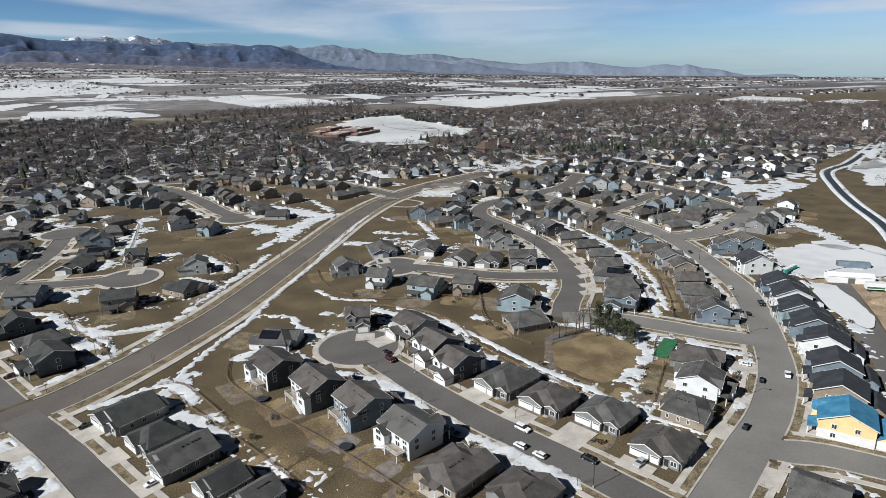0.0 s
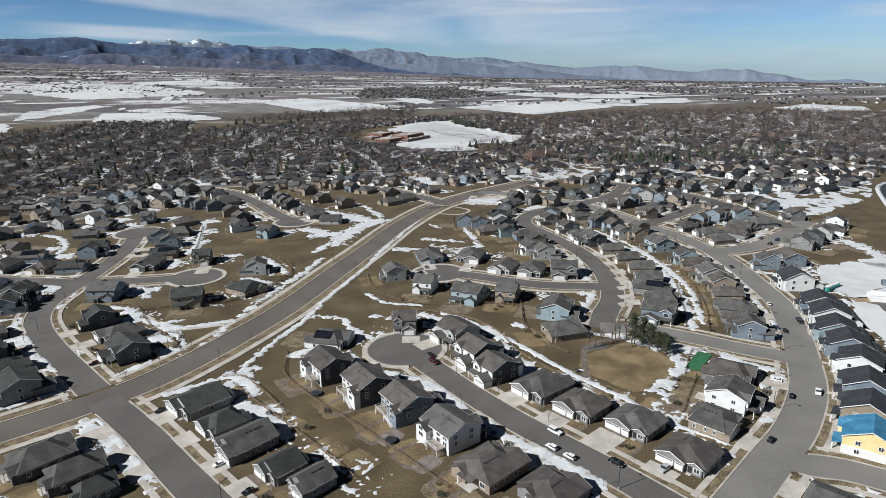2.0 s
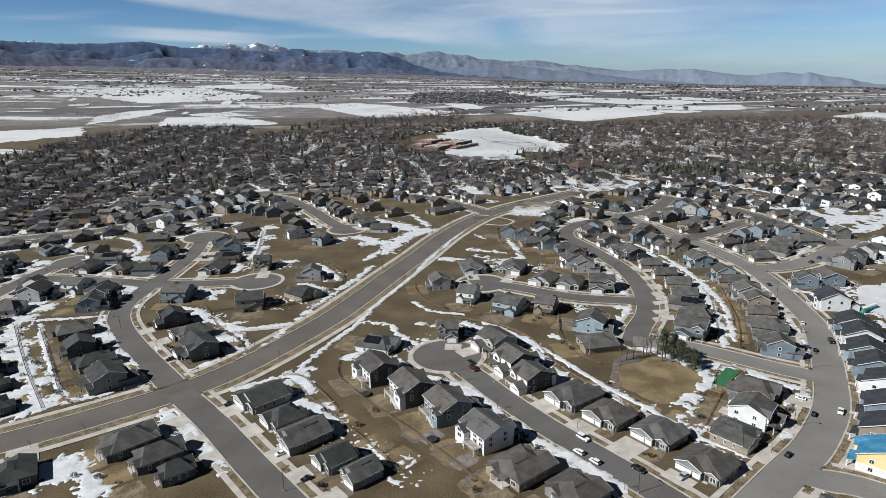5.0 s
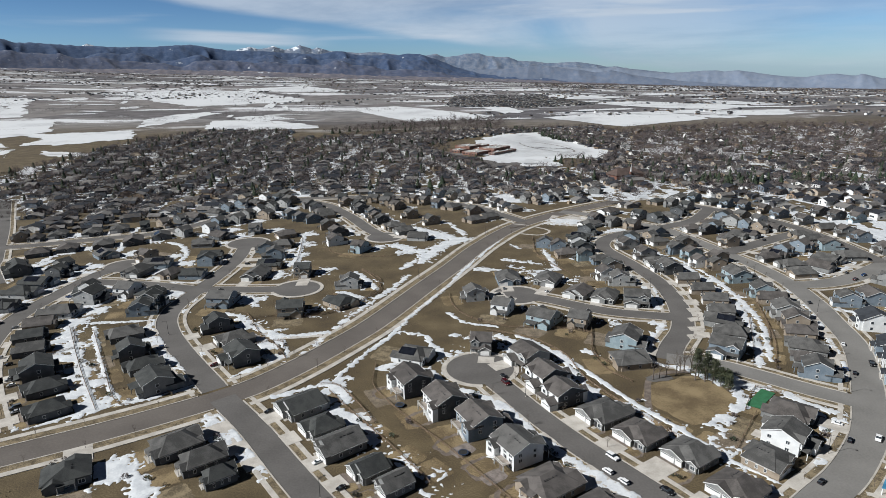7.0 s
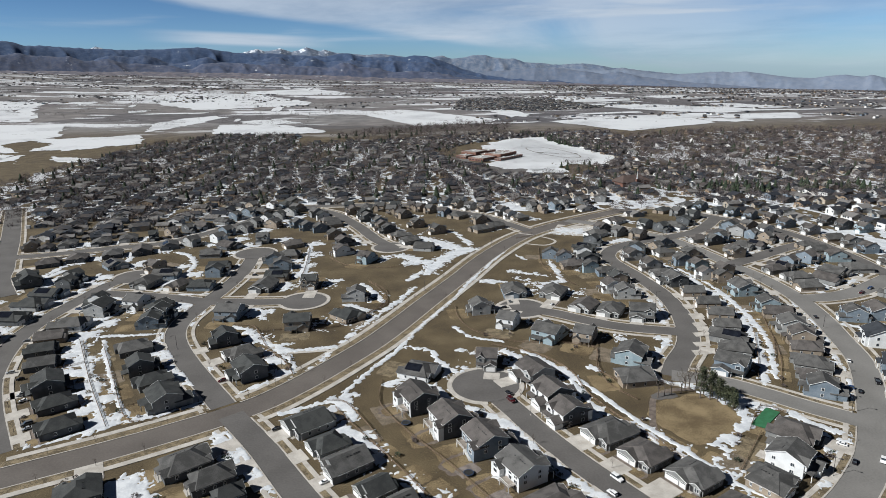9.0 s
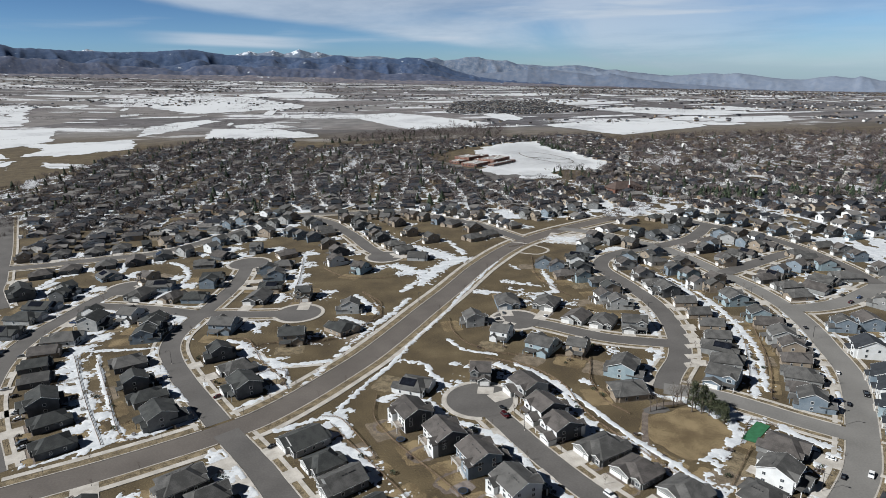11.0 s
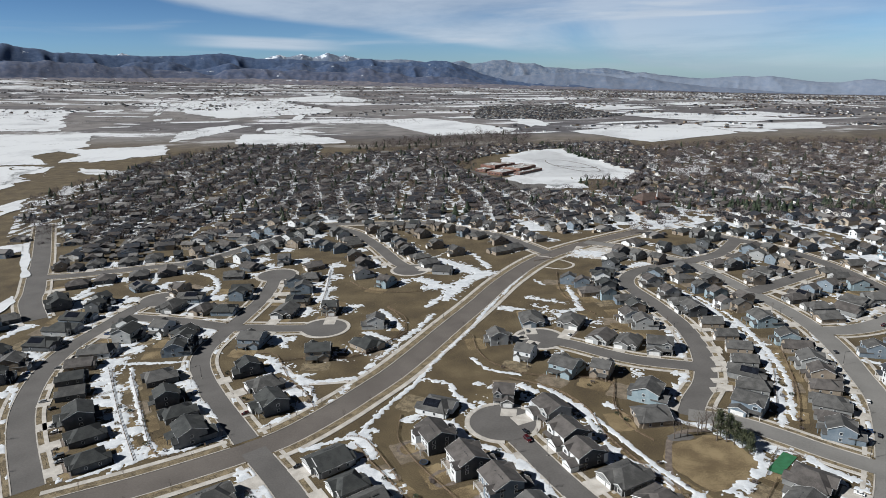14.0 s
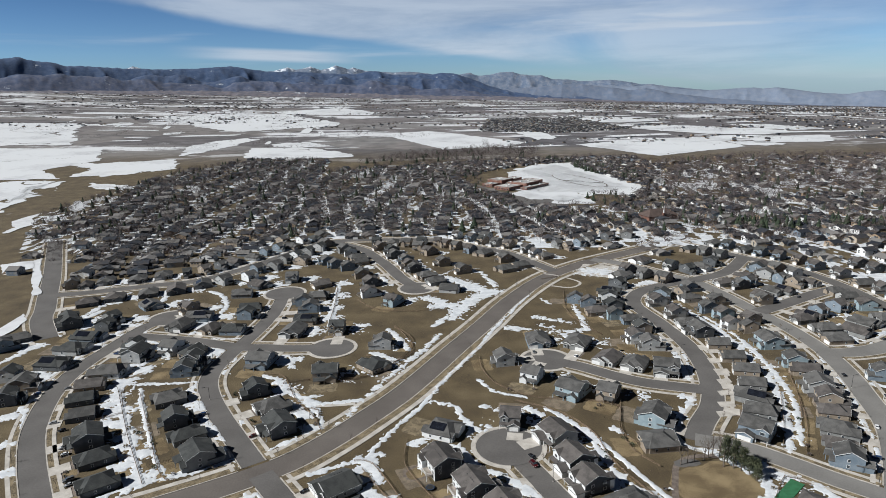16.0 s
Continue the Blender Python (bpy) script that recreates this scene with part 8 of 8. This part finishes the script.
def fence(points, label="brown timber post-and-rail fence", every=3.8):
    root = tagged(new("fence"), label, "fence", "garden fences")
    line = smooth_line(points, 0.5)
    run = np.concatenate([[0], np.cumsum(np.hypot(*np.diff(line, axis=0).T))])
    n = max(2, int(run[-1] / every))
    spots = [(np.interp(run[-1] * i / n, run, line[:, 0]), np.interp(run[-1] * i / n, run, line[:, 1])) for i in range(n + 1)]
    root.location = (*spots[0], 0)
    ox, oy = spots[0]
    for i, (x, y) in enumerate(spots):
        post = part("post", POST, None, root)
        post.location = (x - ox, y - oy, 0)
    for z in (0.35, 0.65, 0.95):
        n, s = sides(np.array(spots)), Shape()
        ring = [[(x - ox + n[i][0] * u, y - oy + n[i][1] * u, z + v) for i, (x, y) in enumerate(spots)] for u, v in ((0.025, 0.05), (-0.025, 0.05), (-0.025, -0.05), (0.025, -0.05), (0.025, 0.05))]
        part("rail", s.sheet(ring), WOOD, root)


fence([(-25.7, 187), (-25.3, 171.5), (-20.2, 160.8), (-12.4, 148.9), (-1.5, 134.7), (7.9, 120.8), (16.4, 108)])
fence([(-40, 167), (-33, 156.5), (-22.8, 142.5), (-13, 128.5), (-4.5, 115.4)])
fence([(18.4, 217.2), (36.2, 207), (46.9, 191.5), (49.7, 175), (54.5, 162.5), (64.5, 143.5), (74, 127)])
fence([(3.5, 262.9), (5.1, 247), (11.9, 231.7), (26, 220.8), (40.7, 218), (49.6, 217), (61.5, 212), (58, 195.4), (59.4, 179.6), (66.2, 169)])
fence([(-164.6, 229), (-138.7, 189.5), (-116.3, 157.8)])
fence([(-152.3, 225.3), (-131.6, 192.9), (-111.7, 162.4), (-101.8, 160.9)])
fence([(-82, 197), (-75.5, 208.3), (-66.2, 209.5), (-63.7, 197)])
fence([(-88, 233.5), (-71.7, 238.5), (-53.3, 239), (-40.4, 251.6), (-31.5, 282), (-44.1, 304.7)])
fence([(-91.7, 375.4), (-86.2, 338.1), (-83, 306.4)])
fence([(-73.5, 350), (-58.8, 333), (-34.1, 328.4), (-22.8, 333.4)])
fence([(60, 365), (57, 328.8), (63, 305), (70, 290)])
fence([(139.5, 219.5), (131.4, 197.3), (121.5, 178)])
fence([(134, 224.9), (122.5, 197.3), (114.5, 181)])
fence([(96.5, 149), (107, 163.5), (113, 158.5)])
fence([(84, 128), (91, 137), (99, 147)])
fence([(-158.7, 201.2), (-150.3, 206.8)])
fence([(-148.3, 184.9), (-139.8, 190.1)])
fence([(-142.0, 169.4), (-129.4, 174.5)])
fence([(-162.6, 228.3), (-152.9, 212.1)])
fence([(-54.3, 264.8), (-39.0, 257.0), (-30.7, 272.0), (-38.5, 293.9), (-44.3, 302.9)])
fence([(-76.7, 237.5), (-57.3, 236.5), (-40.7, 252.8), (-30.3, 267.9)])
fence([(-100.5, 244.5), (-89.8, 240.8), (-78.3, 218.7), (-67.4, 204.9), (-61.2, 193.3)])
fence([(146.8, 244.6), (138.1, 216.7), (128.1, 194.4)])
fence([(-116.2, 169.0), (-106.4, 175.4), (-94.3, 166.8)])
fence([(63.3, 217.2), (58.5, 191.7), (63.7, 182.3)])
fence([(-43.7, 171.8), (-37.2, 170.7), (-27.1, 155.0), (-22.3, 145.6)])
fence([(48.4, 389.9), (63.0, 396.3)])


# ---- trees and shrubs ----
def branch(s, rnd, p, d, length, r, depth):
    q = p + d * length
    s.rod(p, q, r, r * 0.62, 5 if depth > 2 else 3)
    if depth == 0:
        return
    for k in range(3 if depth > 1 else 4):
        axis = Vector((rnd.uniform(-1, 1), rnd.uniform(-1, 1), rnd.uniform(-0.3, 0.5))).normalized()
        branch(s, rnd, p + d * length * rnd.uniform(0.55, 1.0), (d + axis * rnd.uniform(0.5, 0.95)).normalized(), length * rnd.uniform(0.55, 0.8), r * 0.5, depth - 1)


def leafless_tree(x, y, height, seed):
    rnd = random.Random(seed)
    root = tagged(new("bare_tree"), "slender leafless grey tree in dead grass", "tree", "bare trees of the park")
    root.location = (x, y, lie(x, y))
    s = Shape()
    s.rod((0, 0, 0), (0.1, 0, height * 0.4), height * 0.022, height * 0.016, 7)
    part("trunk", s, BARK, root)
    s = Shape()
    for k in range(4):
        a = 2 * math.pi * k / 4 + rnd.uniform(-0.4, 0.4)
        branch(s, rnd, Vector((0.1, 0, height * rnd.uniform(0.3, 0.4))), Vector((0.45 * math.cos(a), 0.45 * math.sin(a), 1)).normalized(), height * 0.26, height * 0.010, 3)
    part("crown", s, BARK, root, "fine bare twigs")


def pine(x, y, height, spread, seed):
    rnd = random.Random(seed)
    root = tagged(new("pine_tree"), "dark green pine with open uneven crown", "tree", "pines of the park")
    root.location = (x, y, lie(x, y))
    s = Shape().rod((0, 0, 0), (0, 0, height * 0.92), height * 0.024, height * 0.006, 8)
    for k in range(12):
        a, z = rnd.uniform(0, 6.28), height * rnd.uniform(0.25, 0.85)
        s.rod((0, 0, z), (spread * 0.7 * math.cos(a), spread * 0.7 * math.sin(a), z + rnd.uniform(-0.3, 0.9)), 0.06, 0.02, 4)
    part("trunk", s, BARK, root)
    s = Shape()
    for k in range(44):
        z = rnd.uniform(0.24, 1.0)
        r = spread * (1.12 - z) ** 0.6 * rnd.uniform(0.25, 1.05)
        a = rnd.uniform(0, 6.28)
        c = Vector((r * math.cos(a), r * math.sin(a), z * height))
        for _ in range(26):
            o = Vector((rnd.gauss(0, 0.42), rnd.gauss(0, 0.42), rnd.gauss(0, 0.26)))
            d = Vector((rnd.uniform(-1, 1), rnd.uniform(-1, 1), rnd.uniform(-0.3, 0.9))).normalized()
            w = d.cross(Vector((rnd.uniform(-1, 1), rnd.uniform(-1, 1), 1))).normalized() * 0.10
            n = len(s.v)
            s.v += [tuple(c + o - w), tuple(c + o + w), tuple(c + o + d * 0.62)]
            s.f.append((n, n + 1, n + 2))
    me = bpy.data.meshes.new("crown")
    me.from_pydata(s.v, [], s.f)
    me.materials.append(PINE)
    part("crown", me, None, root, "clumps of dark needles")


for k, (px, py, ph, ps) in enumerate(((88.5, 169.5, 12.5, 2.6), (90.5, 171.5, 11.0, 2.4), (91.5, 168.5, 11.5, 2.6), (93.0, 170.0, 10.0, 2.6), (93.5, 166.8, 9.5, 2.5), (95.0, 168.0, 8.0, 2.5), (95.5, 165.0, 7.0, 2.6), (97.5, 164.5, 6.5, 2.4), (96.5, 161.5, 6.0, 2.2))):
    pine(px, py, ph * 0.95, ps * 0.72, 60 + k)
for k, (px, py, ph) in enumerate(((73.9, 170.5, 8.5), (83.0, 173.0, 9.5), (85.0, 174.8, 10), (87.2, 176.5, 10), (90.5, 178.1, 10.5), (79.0, 172.0, 7.5), (88.8, 174.5, 9), (76.5, 171.5, 8))):
    leafless_tree(px, py, ph, 80 + k)

SAPLING = []


def sapling(x, y, height, turn):
    m = pose(x, y, 0.05, 0, 0, turn) @ Matrix.Scale(height / 4.0, 4)
    if SAPLING:
        thing = copy_thing(SAPLING[0], m)
        thing.name = "sapling"
        return
    rnd = random.Random(4)
    root = tagged(new("sapling"), "young leafless street tree on the verge", "tree", "young street trees")
    SAPLING.append(root)
    part("trunk", Shape().rod((0, 0, 0), (0, 0, 2.2), 0.07, 0.04, 6), BARK, root)
    s = Shape()
    for k in range(5):
        a = 2 * math.pi * k / 5
        branch(s, rnd, Vector((0, 0, 1.4 + 0.15 * k)), Vector((0.5 * math.cos(a), 0.5 * math.sin(a), 1)).normalized(), 1.1, 0.03, 2)
    part("crown", s, BARK, root, "bare twigs")
    root.matrix_basis = m


def street_trees():
    rnd = random.Random(12)
    for name, every in (("main", 17.0), ("east", 19.0), ("curve", 21.0), ("court_b", 22.0), ("north", 24.0), ("west", 24.0)):
        w, line = [(r[1], r[2]) for r in ROADS if r[0] == name][0]
        n = sides(line)
        run = np.concatenate([[0], np.cumsum(np.hypot(*np.diff(line, axis=0).T))])
        for e in (1, -1):
            d = rnd.uniform(4, every)
            while d < run[-1]:
                i = int(np.searchsorted(run, d))
                p = line[min(i, len(line) - 1)] + n[min(i, len(line) - 1)] * e * (w / 2 + 1.6)
                if road_gap(p[0], p[1]) > 1.0 and p[1] < 400:
                    sapling(float(p[0]), float(p[1]), rnd.uniform(2.6, 4.6), rnd.uniform(0, 360))
                d += every * rnd.uniform(0.7, 1.4)


street_trees()
SHRUBS = []


def shrub(x, y, size, turn, kind):
    m = pose(x, y, 0.03, 0, 0, turn) @ Matrix.Scale(size, 4)
    if len(SHRUBS) > kind:
        thing = copy_thing(SHRUBS[kind], m)
        thing.name = "shrub"
        return
    rnd = random.Random(30 + kind)
    s = Shape()
    for _ in range(150):
        a, z = rnd.uniform(0, 6.28), rnd.uniform(0.05, 0.85)
        r = 0.62 * math.sqrt(max(0.05, 1 - (z - 0.4) ** 2 / 0.3)) * rnd.uniform(0.4, 1.1)
        c = Vector((r * math.cos(a), r * math.sin(a), z))
        d = Vector((math.cos(a), math.sin(a), rnd.uniform(0.1, 1.2))).normalized()
        w = d.cross(Vector((rnd.uniform(-1, 1), rnd.uniform(-1, 1), 1))).normalized() * 0.07
        n = len(s.v)
        s.v += [tuple(c - w), tuple(c + w), tuple(c + d * 0.3)]
        s.f.append((n, n + 1, n + 2))
    me = bpy.data.meshes.new("shrub")
    me.from_pydata(s.v, [], s.f)
    me.materials.append((NEEDLE, TWIG, VERGE)[kind])
    ob = new("shrub", me)
    ob.matrix_basis = m
    SHRUBS.append(tagged(ob, ("dark evergreen shrub in a garden bed", "leafless brown shrub in a garden bed", "clump of dry ornamental grass")[kind], "shrub", "garden shrubs"))


def garden_shrubs():
    rnd = random.Random(21)
    for k in range(3):
        shrub(60.0 + k * 1.5, 130.5 - k * 2.2, 1.0, 0, k)
    for x, y, turn, kind, wide, gap, near, flip, drive in HOMES:
        if math.hypot(x, y) > 260 or not drive:
            continue
        c, s = math.cos(radians(turn)), math.sin(radians(turn))
        f = -1 if flip else 1
        front = {"ranch": 9.0, "two_storey": 7.6, "row_house": 8.2}[kind]
        for _ in range(rnd.randrange(3, 7)):
            u, v = front + rnd.uniform(0, max(0.6, gap - front - 4.5)), f * rnd.uniform(1.0, 5.8) * wide
            px, py = x + c * u - s * v, y + s * u + c * v
            if road_gap(px, py) > 4.2:
                shrub(px, py, rnd.uniform(0.5, 1.25), rnd.uniform(0, 360), rnd.randrange(3))
        for _ in range(rnd.randrange(0, 3)):
            u, v = rnd.uniform(-17, -10), rnd.uniform(-5.5, 5.5) * wide
            px, py = x + c * u - s * v, y + s * u + c * v
            if road_gap(px, py) > 4.2 and min(math.hypot(px - h[0], py - h[1]) for h in HOMES) > 8:
                shrub(px, py, rnd.uniform(0.7, 1.5), rnd.uniform(0, 360), rnd.randrange(3))


garden_shrubs()


def dry_tufts():
    """Tussocks of dead grass standing in the rough meadows."""
    rng = np.random.RandomState(44)
    n = 90000
    x, y = rng.uniform(-230, 255, n), rng.uniform(78, 400, n)
    keep = (cloudy(x / 14, y / 14, 61) > 0.47) & (road_gap(x, y) > 5.2)
    c = np.array([(h[0], h[1]) for h in HOMES])
    keep &= np.array([np.min((c[:, 0] - a) ** 2 + (c[:, 1] - b) ** 2) > 150 for a, b in zip(x, y)])
    x, y = x[keep], y[keep]
    count = len(x)
    size = rng.uniform(0.06, 0.24, count)
    verts = np.empty((count, 2, 3, 3))
    for k in range(2):
        a = rng.uniform(0, math.pi, count)
        dx, dy = np.cos(a) * size, np.sin(a) * size
        lean = rng.uniform(-0.3, 0.3, (2, count)) * size
        verts[:, k, 0] = np.stack([x - dx, y - dy, np.zeros(count)], 1)
        verts[:, k, 1] = np.stack([x + dx, y + dy, np.zeros(count)], 1)
        verts[:, k, 2] = np.stack([x + lean[0], y + lean[1], size * rng.uniform(0.35, 0.75, count)], 1)
    v = verts.reshape(-1, 3)
    merged("dry_grass_tufts", v.tolist(), np.arange(len(v)).reshape(-1, 3).tolist(), [TUFT], None, "dry brown tussocks of dead grass", "grass")


TUFT = stops(mat("dead_tussocks", (0, 0, 0), (1, 1, 1), 0.3, 2.0, 1.0, island=1.4), (0.050, 0.038, 0.021), (0.085, 0.066, 0.036), (0.125, 0.10, 0.058), (0.21, 0.175, 0.115))
dry_tufts()


# ---- back-garden things and the building site ----
def trampoline(x, y):
    root = tagged(new("trampoline"), "round trampoline with blue edge pad on back lawn", "trampoline", "trampolines")
    root.matrix_basis = pose(x, y, 0) @ Matrix.Scale(0.78, 4)
    ring = [2 * math.pi * i / 24 for i in range(25)]
    part("edge_pad", Shape().sheet([[(r * math.cos(a), r * math.sin(a), z) for a in ring] for r, z in ((1.66, 0.84), (1.7, 0.9), (1.95, 0.9), (2.0, 0.8))]), mat("blue_pad", (0.015, 0.03, 0.07), (0.025, 0.05, 0.10), 1, 5, 0.6), root, "blue padded edge")
    part("jumping_mat", Shape().rod((0, 0, 0.80), (0, 0, 0.84), 1.68, sides=24), RUBBER, root)
    for i in range(6):
        a = math.pi * i / 3
        part("leg", Shape().rod((1.8 * math.cos(a), 1.8 * math.sin(a), 0), (1.8 * math.cos(a), 1.8 * math.sin(a), 0.82), 0.05, sides=6), DARK, root)


trampoline(-14.8, 156.1)
trampoline(5.0, 128.6)


def site_things():
    white = PAINTS["white"]
    shed = tagged(new("storage_tent"), "long white storage shed on bare earth", "shed")
    shed.matrix_basis = pose(206, 190, 0, 0, 0, -28)
    part("wall", Shape().box(-8, 8, -3, 3, 0, 2.6), white, shed)
    part("roof", gable_roof(Shape(), -8, 8, -3, 3, 2.6, 0.9, "x", 0.2, 0.1), white, shed)
    part("door", Shape().box(-1.2, 1.2, -3.06, -3.0, 0, 2.2), PAINTS["grey"], shed)
    truck = tagged(new("box_truck"), "white box truck with green stripe on bare earth", "truck")
    truck.matrix_basis = pose(207, 178, 0.05, 0, 0, -28)
    part("cargo_box", Shape().box(-4.2, 2.0, -1.2, 1.2, 0.9, 3.4), white, truck)
    part("stripe", Shape().box(-4.0, 1.8, -1.23, -1.2, 1.2, 1.9), TURF, truck, "green painted stripe")
    part("cab", Shape().prism([(2.1, 0.6), (4.2, 0.6), (4.2, 1.6), (3.6, 2.6), (2.1, 2.6)], -1.1, 1.1, "y"), white, truck)
    for u in (-3, 3.2):
        for e in (-1, 1):
            part("tyre", Shape().rod((u, e * 0.9, 0.48), (u, e * 1.18, 0.48), 0.48, sides=12), RUBBER, truck)
    box = tagged(new("shipping_container"), "grey metal container with snow around it", "container")
    box.matrix_basis = pose(221, 203, 0, 0, 0, -30)
    s = Shape()
    for i in range(24):
        s.box(-6 + i * 0.5, -5.75 + i * 0.5, -1.25, 1.25, 0.1, 2.6)
    s.box(-6, 6, -1.2, 1.2, 0.15, 2.62)
    part("shell", s, SIDING["slate blue"], box)
    part("door", Shape().box(6.0, 6.06, -1.15, 1.15, 0.2, 2.5), PAINTS["grey"], box)
    for k, (x, y, r, h) in enumerate(((200, 168, 5.5, 2.4), (216, 162, 4.5, 2.0), (124, 90, 3.0, 1.0))):
        rnd = random.Random(k)
        rows = []
        for i in range(8):
            q = i / 7
            rows.append([(x + r * (1 - q) * (1 + 0.12 * math.sin(3 * a + k)) * math.cos(a), y + 0.8 * r * (1 - q) * math.sin(a), h * (1 - (1 - q) ** 2) + rnd.uniform(-0.05, 0.05)) for a in (2 * math.pi * j / 24 for j in range(25))])
        ob = new("earth_mound", Shape().sheet(rows).mesh("earth_mound", DIRT, True))
        tagged(ob, "mound of loose brown earth", "earth mound", "earth mounds")
    for k in range(5):
        ob = tagged(new("portable_toilet"), "teal plastic portable toilet at the building site", "toilet", "portable toilets")
        ob.location = (189 + k * 1.9, 204 + 0.9 * k, 0)
        part("cabin", Shape().box(-0.6, 0.6, -0.6, 0.6, 0, 2.1), mat("teal_plastic", (0.03, 0.22, 0.19), (0.05, 0.28, 0.24), 1, 5, 0.5), ob)
        part("roof", Shape().box(-0.65, 0.65, -0.65, 0.65, 2.1, 2.3), white, ob)


site_things()
